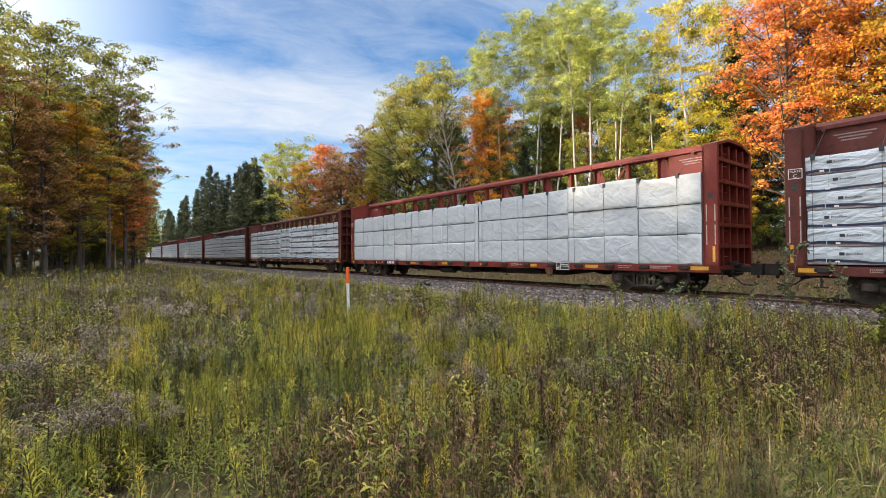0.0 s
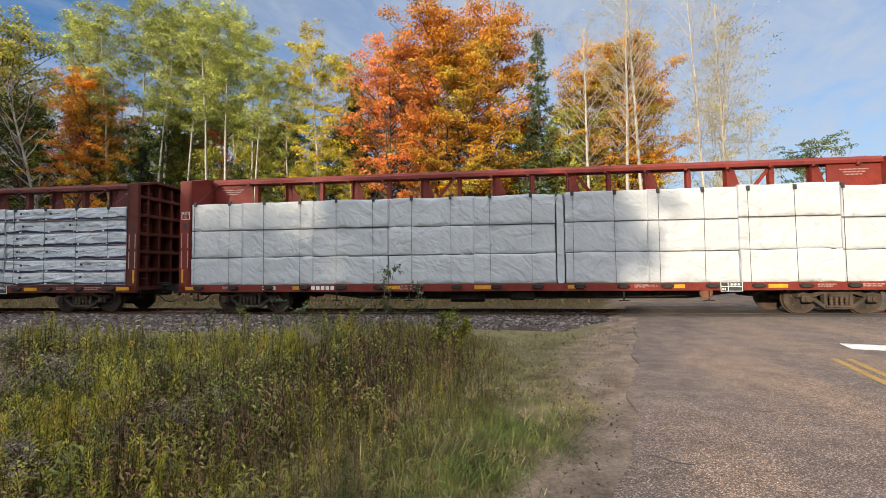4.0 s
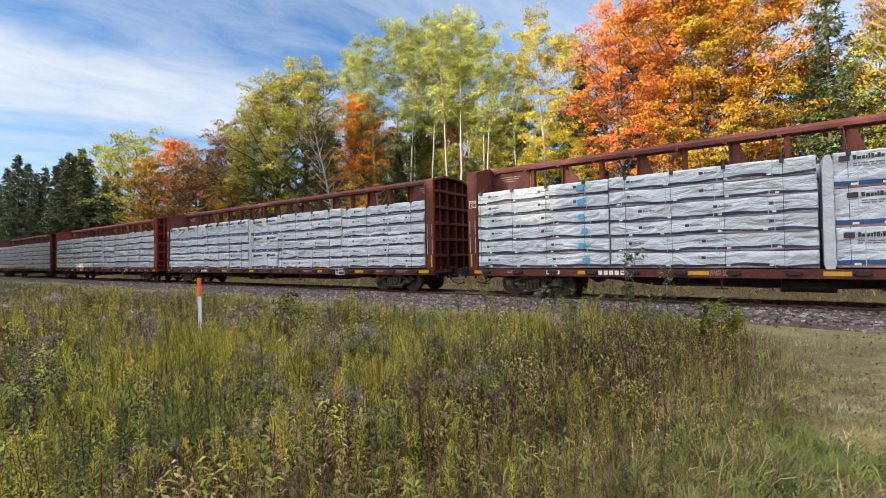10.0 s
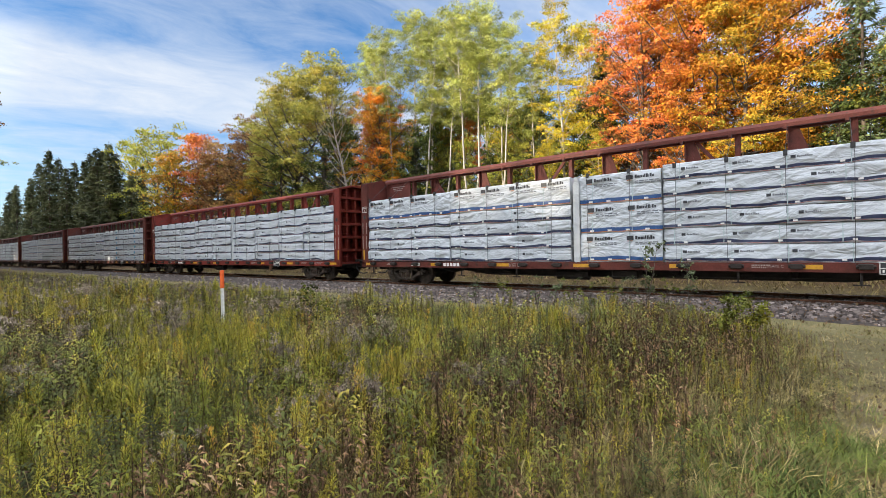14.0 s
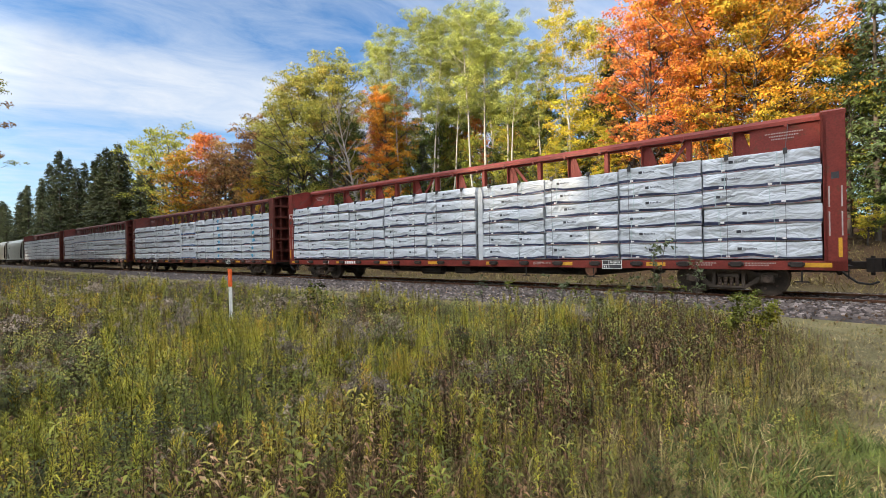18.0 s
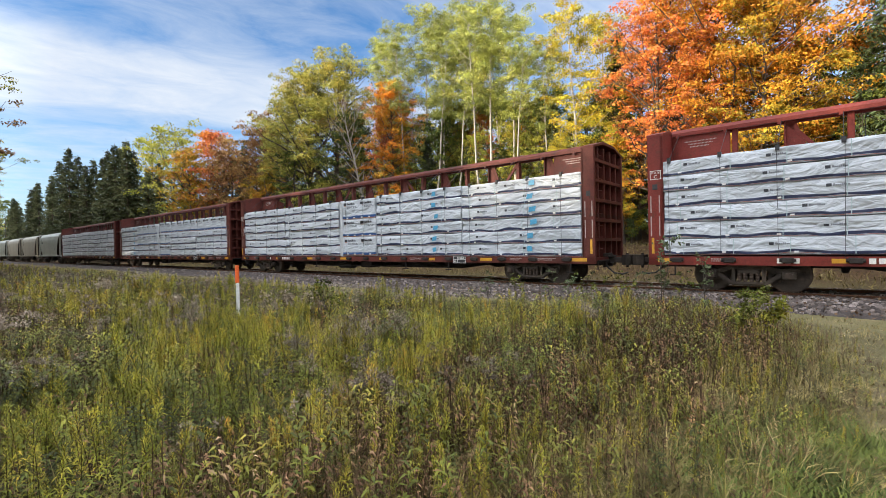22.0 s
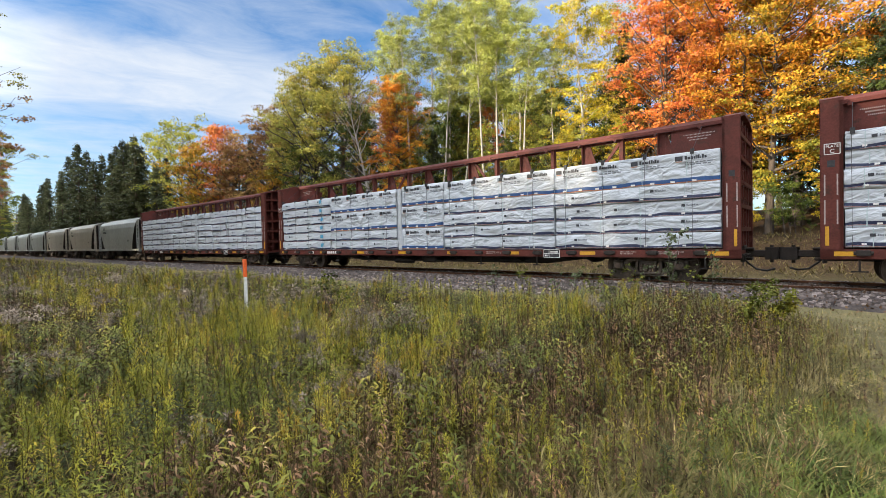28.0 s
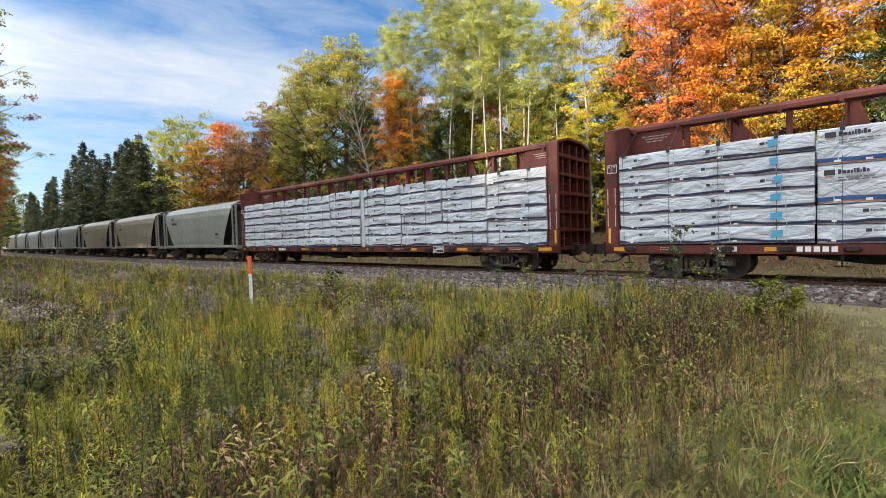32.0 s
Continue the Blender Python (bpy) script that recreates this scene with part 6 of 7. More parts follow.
# front rank, from the far end of the track to the crossing
for row in [
    ("spruce2", 80.2, 7.6), ("spruce1", 78.9, 10.3), ("spruce2", 77.6, 8.8), ("spruce1", 76.2, 9.6), ("spruce1", 75.2, 11.0), ("spruce2", 74.2, 11.6), ("far_lime", 72.4, 12.4, 7, 0.8), ("spruce1", 79.6, 9.0, 3), ("spruce1", 78.2, 9.6, 2), ("spruce2", 77.0, 9.4, 3), ("spruce1", 75.8, 10.4, 3), ("spruce2", 74.8, 10.8, 2), ("spruce1", 73.6, 10.6, 1), ("spruce2", 81.2, 6.8, 2), ("spruce1", 71.4, 9.6, 4), ("spruce2", 72.4, 9.0),
    ("far_lime", 70.4, 13.8, 3.5, 0.95), ("far_gold", 68.2, 11.2, -1, 1.0), ("far_red", 66.4, 12.9, 1, 1.0), ("far_rust", 63.9, 12.4, 1), ("spruce2", 62.8, 12.2, 2), ("far_rust", 61.2, 14.6, 1.5), ("rust1", 60.2, 15.8, 0), ("far_gold", 60.6, 9.8, -1.5, 0.8), ("oak1", 58.4, 17.6, 1.2, 0.75),
    ("oak1", 55.6, 20.4, 0.5), ("oak1", 52.6, 22.3, 1.5), ("green1", 50.2, 16.5, -0.5), ("bare1", 48.2, 19.0, -0.5), ("rust1", 49.6, 17.0, 2), ("orange1", 45.0, 20.2, -0.4, 0.72), ("red1", 46.2, 17.5, 0.4, 0.9), ("back_lime", 45.6, 13.0, 0.0, 0.8), ("back_lime", 42.5, 12.5, 1.0, 0.9), ("back_green", 38.0, 12.5, 2.0), ("back_green", 28.5, 14.0, 2.5), ("back_lime", 24.0, 13.0, 0.5, 0.8), ("back_deep", 20.0, 14.0, 2.5), ("back_gold", 17.5, 12.0, 0.0, 0.8), ("back_deep", 11.0, 12.0, 3.0), ("back_lime", 8.5, 13.0, -0.5, 0.7), ("back_gold", 0.0, 13.0, 0.5, 0.8), ("back_deep", -8.0, 14.0, 4.0), ("back_green", -14.0, 13.0, 5.0), ("back_green", 48.5, 12.0, 1.0), ("back_deep", 57.5, 11.5, -1.0), ("back_rust", 65.5, 9.0, 0.0), ("bare1", 46.6, 18.0, 0.5),
    ("lime1", 40.4, 14.5, 2.5, 0.8), ("orange2", 36.6, 15.5, 3.0, 0.6), ("lime1", 34.6, 14.0, 1.0, 0.75), ("yellow1", 31.0, 15.0, 2.5, 0.9), ("orange1", 29.0, 16.5, 4.0, 0.5), ("lime1", 27.0, 15.0, 1.0, 0.8), ("yellow1", 24.2, 13.0, -0.5, 0.8), ("thin1", 43.0, 22.0, 2.0), ("lime1", 43.6, 15.5, 1.5, 0.8), ("green1", 39.0, 16.5, 1.0, 0.9), ("lime1", 37.0, 17.5, 2.5, 0.8), ("red1", 33.8, 16.0, 3.0, 0.7), ("lime1", 29.8, 17.0, 1.0, 0.8), ("green1", 26.4, 18.0, 1.5, 0.9), ("yellow1", 25.0, 12.0, -0.8, 1.1), ("yellow1", 19.0, 14.0, -0.5, 1.1), ("green1", 18.0, 19.0, 2.0), ("red1", 9.5, 20.0, -0.8, 0.9), ("aspen2", 47.0, 23.0, 0.2), ("aspen2", 43.4, 25.6, 0.4), ("aspen2", 40.4, 25.4, -0.6), ("aspen1", 38.4, 27.4, 0.8), ("aspen2", 34.4, 26.4, -0.4), ("aspen2", 30.6, 25.0, -0.8), ("aspen2", 26.0, 22.5, 0.0), ("aspen2", 32.9, 23.0, 2.5), ("spruce1", 41.0, 13.5, 0.5, 0.9), ("spruce2", 44.6, 12.0, 0.8), ("spruce1", 25.2, 14.5, 0.2, 0.9), ("spruce2", 36.0, 12.5, 1.6), ("green1", 31.8, 12.5, 1.4, 0.8), ("aspen2", 36.4, 23.0, 4.0), ("aspen2", 32.4, 24.0, 4.5), ("aspen2", 28.4, 22.0, 4.0),
    ("aspen1", 45.4, 24.2, 1.5), ("aspen1", 41.6, 27.0, 1.0), ("aspen2", 39.5, 26.0, 2.5), ("aspen2", 37.6, 25.0, 0.0), ("aspen1", 35.4, 27.6, 1.5), ("aspen1", 33.6, 28.2, 0.0), ("aspen2", 31.4, 26.4, 2.0), ("aspen1", 29.6, 26.6, 0.5), ("aspen2", 27.2, 23.6, 1.5),
    ("pine1", 25.4, 17.0, 1.0, 0.9), ("yellow1", 22.4, 27.6, 0.5), ("yellow1", 20.4, 25.2, 2.5), ("spruce1", 17.8, 23.6, 3.0), ("red1", 13.8, 26.6, 0.0, 1.1), ("red1", 11.2, 26.0, 1.5, 1.15), ("rust1", 16.0, 22.0, 2.0),
    ("orange1", 6.6, 30.2, 1.0, 1.05), ("orange1", 2.2, 30.2, 2.5, 1.0), ("orange2", 4.5, 26.0, -0.5, 0.9), ("pine1", -5.2, 28.0, 0.5, 0.75), ("green1", -3.2, 18.0, 1.5), ("orange2", -9.4, 23.5, 1.5, 0.95), ("orange2", -13.2, 26.0, 3.0, 0.95), ("orange1", -15.8, 23.5, 4.5, 0.9), ("lime1", -9.0, 19.0, 0.5),
    ("thin1", -11.1, 30.5, -2.0), ("thin1", -15.0, 33.0, -2.0), ("thin1", -17.2, 33.0, -1.8), ("thin1", -23.5, 31.0, 0.5), ("thin1", -25.2, 29.0, 1.0), ("thin2", -20.4, 22.0, 2.0), ("thin2", -24.0, 25.4, 2.0), ("thin2", -25.0, 21.0, 5.0), ("thin2", -27.6, 18.8, 6.0),
]:
    far_tree(*row)
for row in [("green1", -32.6, 12.6, 1.0, 62), ("thin2", -37.5, 8.5, 1.2, 80), ("lime1", -47.5, 10.2, 1.2, 74), ("thin2", -53.4, 13.8, 1.4, 60), ("thin2", -57, 12.5, 1.3, 64), ("lime1", -62, 12.0, 1.2, 70), ("orange2", -67, 13.0, 1.0, 72), ("rust1", -42, 8.0, 1.2, 95)]:
    far_tree(row[0], row[1], row[2], 0, row[3], row[4])

# the depth of the wood behind the front rank, and its undergrowth
rngw = random.Random(42)
for k in range(64):
    az = 79 - 92 * (k + rngw.random()) / 64
    back = rngw.uniform(6, 16)
    base = float(np.interp(az, [-16, 0, 20, 40, 47, 55, 62, 72, 80], [17, 19, 18.5, 17.5, 13.5, 13.5, 11.5, 8.5, 6.5]))
    far_tree(rngw.choice(("back_green", "back_deep", "back_rust", "back_deep", "spruce1", "back_deep", "back_gold", "spruce2", "back_green")), az, base * rngw.uniform(0.75, 1.0), back)
for k in range(120):
    az = 80 - 102 * (k + rngw.random()) / 120
    a = radians(az)
    x = -27 * math.tan(a)
    for _ in range(5):
        x = -(line_y(x) - 1) * math.tan(a)
    y = line_y(x) + rngw.uniform(-2.2, 4.5)
    plant(rngw.choice(("bush1", "bush3", "bush2", "bush3", "bush3", "bush4")), x + rngw.uniform(-0.6, 0.6), y, rngw.uniform(1.4, 5.0) * (1.0 if y > line_y(x) else 0.5), group="undergrowth of the wood")

# the wood on the near side, at the field's far end
for x, y, key, h in [
    (-57, 1.6, "wood2", 23), (-60, 3.3, "wood1", 20), (-52, -0.6, "orange2", 15), (-48, -2.6, "rust1", 14), (-62, 3.6, "red1", 13), (-66, 4.5, "wood2", 16), (-74, 5.2, "wood1", 15), (-67, 3.6, "red1", 15.5), (-62, 2.0, "wood1", 17), (-70, 0.0, "wood2", 20), (-57, -0.4, "wood2", 19), (-60, -2.8, "wood1", 21), (-54, -2.0, "wood1", 16), (-51, -3.0, "wood2", 22), (-47, -4.6, "wood1", 16),
    (-56, -6.0, "wood2", 23), (-45, -7.4, "wood2", 23), (-50, -10.0, "wood1", 19), (-42, -10.5, "wood2", 22), (-46, -14.5, "wood2", 22), (-40, -15.0, "wood1", 18), (-64, -5.0, "green1", 18), (-75, -2, "oak1", 20), (-80, 5.5, "wood1", 15), (-90, 7.5, "lime1", 15), (-100, 8.0, "green1", 14), (-84, 2, "green1", 17),
    (-49, -3.6, "rust1", 11), (-44, -6.0, "yellow1", 13), (-66, 4.4, "rust1", 10), (-53, -1.2, "rust1", 10), (-66, -3, "back_deep", 13), (-72, 2.0, "back_deep", 13), (-58, -7, "back_deep", 14), (-52, -12, "back_deep", 14), (-78, 4.6, "back_deep", 12), (-86, 6, "back_deep", 12), (-95, 7, "back_deep", 12), (-64, -11, "back_deep", 15), (-58, -16, "back_deep", 15), (-110, 8, "back_deep", 12), (-125, 8.5, "back_green", 12),
    (-68, -8, "back_deep", 14), (-76, -6, "back_deep", 14), (-70, -14, "back_deep", 15), (-62, -20, "back_deep", 15), (-54, -18, "back_deep", 14), (-82, -3, "back_deep", 14), (-92, 0, "back_deep", 13), (-98, -8, "back_deep", 14), (-90, -14, "back_deep", 14), (-82, -20, "back_deep", 14), (-74, -26, "back_deep", 14), (-104, 2, "back_deep", 13), (-66, -30, "back_deep", 15), (-60, -36, "back_deep", 15), (-50, -24, "back_deep", 14), (-48, -32, "back_deep", 15), (-56, -28, "back_deep", 14), (-47, -5.2, "yellow1", 12), (-55, -1.8, "orange2", 10), (-43, -9.2, "orange2", 11), (-63, 2.6, "yellow1", 10), (-70, 4.8, "orange2", 8),
]:
    plant(key, x, y, h, group="wood at the field's end")
for k in range(70):
    u = rngw.random()
    x, y = -44 - 38 * u + rngw.uniform(-3, 3), -13.5 + 18.0 * u + rngw.uniform(-2.5, 0.6)
    plant(rngw.choice(("bush3", "bush4", "bush3", "bush1")), x, y, rngw.uniform(1.0, 3.2), group="undergrowth of the wood")

for k in range(46):
    u = rngw.random()
    d = rngw.uniform(58, 100)
    az = radians(85.5 + 15 * u)
    plant(rngw.choice(("bush3", "bush3", "bush4")), -d * math.sin(az), d * math.cos(az), rngw.uniform(3.0, 5.5), group="undergrowth of the wood")

# the far end, where the track bends away into the wood
for k in range(12):
    plant(rngw.choice(("back_deep", "back_green", "back_rust")), -330 - rngw.uniform(0, 20), -8 + 5 * k, rngw.uniform(15, 20), wide=1.3, group="wood at the field's end")

for k in range(26):
    x = -136 - 7.2 * k + rngw.uniform(-2, 2)
    plant(rngw.choice(("back_deep", "spruce1", "spruce2")), x, 21.5 + rngw.uniform(0, 4), rngw.uniform(15, 20), group="trees along the railway")
    plant(rngw.choice(("back_deep", "spruce1", "spruce2")), x + 34, 4.5 + rngw.uniform(-3, 2.5), rngw.uniform(13, 17), group="wood at the field's end")
    plant("bush3", x + 37, 8.5 + rngw.uniform(-1, 1), rngw.uniform(3, 5), group="undergrowth of the wood")

# trees added out of view behind the camera to shade the field and train; the road runs between them towards the sun.
# Each is given by the place on the track's near side over which its shadow falls.
rngb = random.Random(9)
SLANT = SUN_WAY.x / SUN_WAY.y


def shade_tree(over, y, height, wide=1.0):
    plant("shade", over - (14.4 - y) * SLANT, y, height, wide=wide, group="trees behind the crossing road")


for over, y, h, wide in ((-2.5, -36, 18.5, 0.82), (1.2, -40, 18.5, 0.8), (-0.5, -47, 20, 0.85), (-9.4, -44, 17, 0.6), (-7.0, -39, 16, 0.5), (-11.6, -37, 16.5, 0.5), (-14.5, -35, 19, 0.9), (-15.5, -44, 20, 0.9), (-20, -31, 18.5, 1.0), (-21, -40, 20, 1.0), (23.5, -34, 18, 0.95), (24, -43, 19, 0.95), (29, -31, 18, 1.0), (30, -40, 19, 1.0)):
    shade_tree(over, y, h, wide)
# sparse trees, also unseen, added to weaken the sun patch on the load
for over, y, h in ((-8.9, -40, 21), (-8.0, -46, 22), (-10.2, -42, 20), (-5.2, -43, 20)):
    plant("thin2", over - (14.4 - y) * SLANT, y, h, wide=1.3, group="trees behind the crossing road")
for k in range(24):
    shade_tree(-26 - 5.5 * k + rngb.uniform(-1, 1), -33 + 0.4 * k + rngb.uniform(-5, 3), rngb.uniform(17, 20))
for k in range(7):
    shade_tree(35 + 6 * k + rngb.uniform(-1, 1), -33 + rngb.uniform(-5, 3), rngb.uniform(16, 19))


# ---- the field: weeds, grass and leaf litter ----
WEED = {
    "rod": leafy("goldenrod_green", [(0.0, (0.058, 0.069, 0.011)), (0.35, (0.157, 0.166, 0.021)), (0.7, (0.271, 0.246, 0.032)), (1.0, (0.370, 0.269, 0.040))], 0.12, patch=1.7, swing=2.4, spec=0.12, cells=4.0, depth=0.50),
    "plume": leafy("goldenrod_plume", [(0.0, (0.157, 0.174, 0.022)), (0.45, (0.274, 0.255, 0.030)), (0.8, (0.392, 0.302, 0.038)), (1.0, (0.482, 0.246, 0.045))], 0.14, patch=1.3, swing=2.2, spec=0.1, cells=4.0, depth=0.50),
    "stem": leafy("weed_stems", [(0.0, (0.030, 0.020, 0.012)), (0.5, (0.07, 0.044, 0.025)), (1.0, (0.12, 0.09, 0.04))], 0.05),
    "fluff": leafy("faded_aster_heads", [(0.0, (0.12, 0.092, 0.068)), (0.5, (0.23, 0.185, 0.145)), (1.0, (0.39, 0.33, 0.27))], 0.12, cells=4.5, depth=0.45),
    "brown": leafy("dry_brown_leaves", [(0.0, (0.048, 0.026, 0.017)), (0.5, (0.138, 0.076, 0.043)), (0.8, (0.252, 0.150, 0.078)), (1.0, (0.336, 0.240, 0.132))], 0.1, swing=2.0, patch=1.5, spec=0.1, cells=4.5, depth=0.60),
    "broad": leafy("broad_weed_leaves", [(0.0, (0.027, 0.034, 0.006)), (0.4, (0.080, 0.095, 0.014)), (0.75, (0.179, 0.181, 0.026)), (1.0, (0.284, 0.231, 0.038))], 0.10, patch=1.4, swing=2.6, spec=0.2, cells=5.0, depth=0.55),
    "straw": leafy("straw_grass", [(0.0, (0.086, 0.078, 0.025)), (0.4, (0.178, 0.149, 0.053)), (0.75, (0.287, 0.230, 0.098)), (1.0, (0.460, 0.374, 0.196))], 0.12, patch=1.6, swing=1.6, cells=6.0, depth=0.50),
    "turf": leafy("green_turf", [(0.0, (0.045, 0.070, 0.013)), (0.5, (0.098, 0.130, 0.026)), (0.8, (0.165, 0.18, 0.045)), (1.0, (0.24, 0.215, 0.09))], 0.15, patch=1.5, swing=1.4, cells=5.0, depth=0.50),
    "willow": leafy("grey_green_leaves", [(0.0, (0.07, 0.095, 0.04)), (0.5, (0.13, 0.16, 0.07)), (1.0, (0.22, 0.25, 0.12))], 0.15, spec=0.3),
    "litter": leafy("fallen_leaves", [(0.0, (0.05, 0.03, 0.018)), (0.5, (0.125, 0.072, 0.038)), (0.85, (0.21, 0.14, 0.075)), (1.0, (0.42, 0.11, 0.04))], 0.1, patch=3.0),
}
WEED_MATS = [WEED[k] for k in ("stem", "rod", "plume", "fluff", "brown", "broad")]


def blade(rng, base, way, length, width, bend, fine=True, twist=0.2):
    """A leaf that droops: two quads, or one where it is far off. twist: how far one edge hangs below the other."""
    way = way / np.linalg.norm(way)
    s = np.cross(way, [0, 0, 1.0])
    s = s / (np.linalg.norm(s) + 1e-6) * width / 2
    mid, tip = base + way * length * 0.5, base + way * length - np.array([0, 0, bend * length])
    if not fine:
        return np.array([base, mid + s - np.array([0, 0, bend * length * 0.2]), tip, mid - s - np.array([0, 0, bend * length * (0.2 - twist)])]), np.array([(1, 2, 3, 0)])
    v = np.array([base - s * 0.5, base + s * 0.5, mid + s, mid - s, tip + s * 0.12, tip - s * 0.12])
    return v, np.array([(0, 1, 2, 3), (3, 2, 4, 5)])


def weed(kind, seed, coarse=1.0):
    """One plant about a metre high: vertices, quads, slots. coarse: fewer and larger leaves for plants far off."""
    rng = np.random.RandomState(seed)
    pieces, slots = [], []
    fine = coarse < 1.5

    def put(vq, slot):
        pieces.append(vq)
        slots.extend([slot] * len(vq[1]))

    lean = rng.normal(0, 0.07, 2)
    k = np.linspace(0, 1, 4 if fine else 2)
    top = rng.uniform(0.85, 1.0)
    path = np.stack([lean[0] * k ** 1.6, lean[1] * k ** 1.6, k * top], 1)
    put(tube_quads(path, 0.0045 * coarse * (1 - 0.6 * k) + 0.001, 3), 0)
    at = lambda t: np.array([np.interp(t, k, path[:, c]) for c in range(3)])
    turn = rng.uniform(0, 6.28)
    if kind == "rod":
        # long drooping leaves below, a feathery wand above
        m = int(34 / coarse)
        for i in range(m):
            t = 0.08 + 0.58 * i / m
            a = turn + i * 2.4
            put(blade(rng, at(t), np.array([math.cos(a), math.sin(a), rng.uniform(0.1, 0.7)]), rng.uniform(0.10, 0.17) * (1.15 - 0.5 * t) * coarse ** 0.5, 0.020 * coarse, rng.uniform(0.25, 0.8), fine), 4 if t < 0.2 and rng.rand() < 0.25 else 1)
        m = int(78 / coarse)
        for i in range(m):
            t = 0.56 + 0.44 * (i + rng.rand()) / m
            a = turn + i * 2.4
            ln = rng.uniform(0.045, 0.085) * (1.25 - 0.75 * t) * 2.0 * coarse ** 0.35
            put(blade(rng, at(t), np.array([math.cos(a), math.sin(a), rng.uniform(0.5, 1.5)]), ln, 0.0085 * coarse, 0.1, False), 2 if rng.rand() < 0.35 + 0.9 * (t - 0.56) else 1)
    elif kind == "aster":
        for i in range(int(16 / coarse)):
            t = 0.1 + 0.6 * i / 16 * coarse
            a = turn + i * 2.4
            put(blade(rng, at(min(t, 1)), np.array([math.cos(a), math.sin(a), 0.3]), 0.12, 0.026 * coarse, 0.5, False), 5 if rng.rand() < 0.4 else 4)
        for i in range(int(8 / coarse ** 0.5)):
            a, t = turn + i * 2.1, rng.uniform(0.70, 0.95)
            base, d = at(t), np.array([math.cos(a) * 0.75, math.sin(a) * 0.75, 1.0])
            ln = rng.uniform(0.08, 0.17)
            tip = base + d * ln
            put(tube_quads(np.array([base, tip]), np.array([0.002, 0.0012]) * coarse, 3), 0)
            m = int(24 / coarse ** 0.9)
            c = tip + rng.normal(0, 0.03, (m, 3)) * np.array([1.2, 1.2, 0.7])
            put(leaf_quads(rng, c, 0.024 * coarse ** 0.95, 0.8), 3)
    elif kind == "dry":
        for i in range(int(20 / coarse)):
            t, a = rng.uniform(0.1, 0.95), rng.uniform(0, 6.28)
            put(blade(rng, at(t), np.array([math.cos(a), math.sin(a), rng.uniform(-0.3, 0.6)]), rng.uniform(0.06, 0.13), 0.019 * coarse, 0.6, False), 4)
        for i in range(5):
            a = rng.uniform(0, 6.28)
            base = at(rng.uniform(0.4, 0.9))
            put(tube_quads(np.array([base, base + np.array([math.cos(a) * 0.1, math.sin(a) * 0.1, 0.16])]), np.array([0.002, 0.001]) * coarse, 3), 0)
    elif kind == "leafy":
        m = int(36 / coarse)
        for i in range(m):
            t = 0.15 + 0.85 * i / m
            a = turn + i * 2.4
            put(blade(rng, at(t), np.array([math.cos(a), math.sin(a), rng.uniform(0.1, 0.7)]), rng.uniform(0.09, 0.14) * coarse ** 0.5, 0.032 * coarse ** 0.8, rng.uniform(0.2, 0.7), fine), 4 if t < 0.35 and rng.rand() < 0.5 else 5)
    else:
        m = max(6, int(20 / coarse))
        for i in range(m):
            t = 0.25 + 0.75 * i / m
            a = turn + i * 2.4
            put(blade(rng, at(t), np.array([math.cos(a), math.sin(a), rng.uniform(0.1, 0.7)]), rng.uniform(0.15, 0.23) * coarse ** 0.4, 0.040 * coarse ** 0.7, rng.uniform(0.2, 0.6), fine), 5 if rng.rand() < 0.92 else 4)
    v, q = joined(pieces)
    return v, q, np.array(slots)


def scatter(name, label, category, kinds, x, y, height, mats, seed, sink=0.02):
    """Sets plants of the given templates on the ground and joins them."""
    rng = np.random.RandomState(seed)
    vs, qs, ss, o = [], [], [], 0
    pick = rng.randint(len(kinds), size=len(x))
    z = ground_z(x, y) - sink
    for i, (v, q, s) in enumerate(kinds):
        w = np.where(pick == i)[0]
        if not len(w):
            continue
        a = rng.uniform(0, 6.28, len(w))
        c, sn = np.cos(a)[:, None], np.sin(a)[:, None]
        h = height[w][:, None]
        vv = np.stack([(v[None, :, 0] * c - v[None, :, 1] * sn) * h + x[w][:, None], (v[None, :, 0] * sn + v[None, :, 1] * c) * h + y[w][:, None], v[None, :, 2] * h + z[w][:, None]], -1)
        vs.append(vv.reshape(-1, 3))
        qs.append((q[None] + len(v) * np.arange(len(w))[:, None, None]).reshape(-1, 4) + o)
        ss.append(np.tile(s, len(w)))
        o += len(v) * len(w)
    return tagged(new(name, quad_mesh(name, np.concatenate(vs), np.concatenate(qs), mats, np.concatenate(ss))), label, category, kind="stuff")


def weed_edge(y):
    """Where the tall weeds end beside the mown verge."""
    return np.interp(y, [-10, 2, 4, 7, 9.5, 11.5], [-2.9, -1.75, -1.15, -0.75, -0.85, -2.6])


def patchy(x, y, f, seed):
    return np.array([noise.noise(Vector((a * f + seed, b * f, seed * 0.37))) for a, b in zip(x, y)])


def field_edge(x):
    """How far the tall weeds reach towards the track."""
    return np.interp(x, [-8, -3], [9.3, 10.4]) + 0.3 * np.sin(x * 1.3)


def field_points(rng, n, near, far, lo=-8.0):
    """Points spread over the field between two distances from the verge's corner."""
    r = np.sqrt(rng.uniform(near ** 2, far ** 2, n))
    a = radians(-6) + rng.uniform(0, 1, n) * radians(112)
    x, y = -r * np.sin(a), r * np.cos(a)
    keep = (y < field_edge(x)) & (y > lo) & (x < weed_edge(y) + 0.25 * np.sin(y * 3.1)) & (x > -95)
    return x[keep], y[keep]


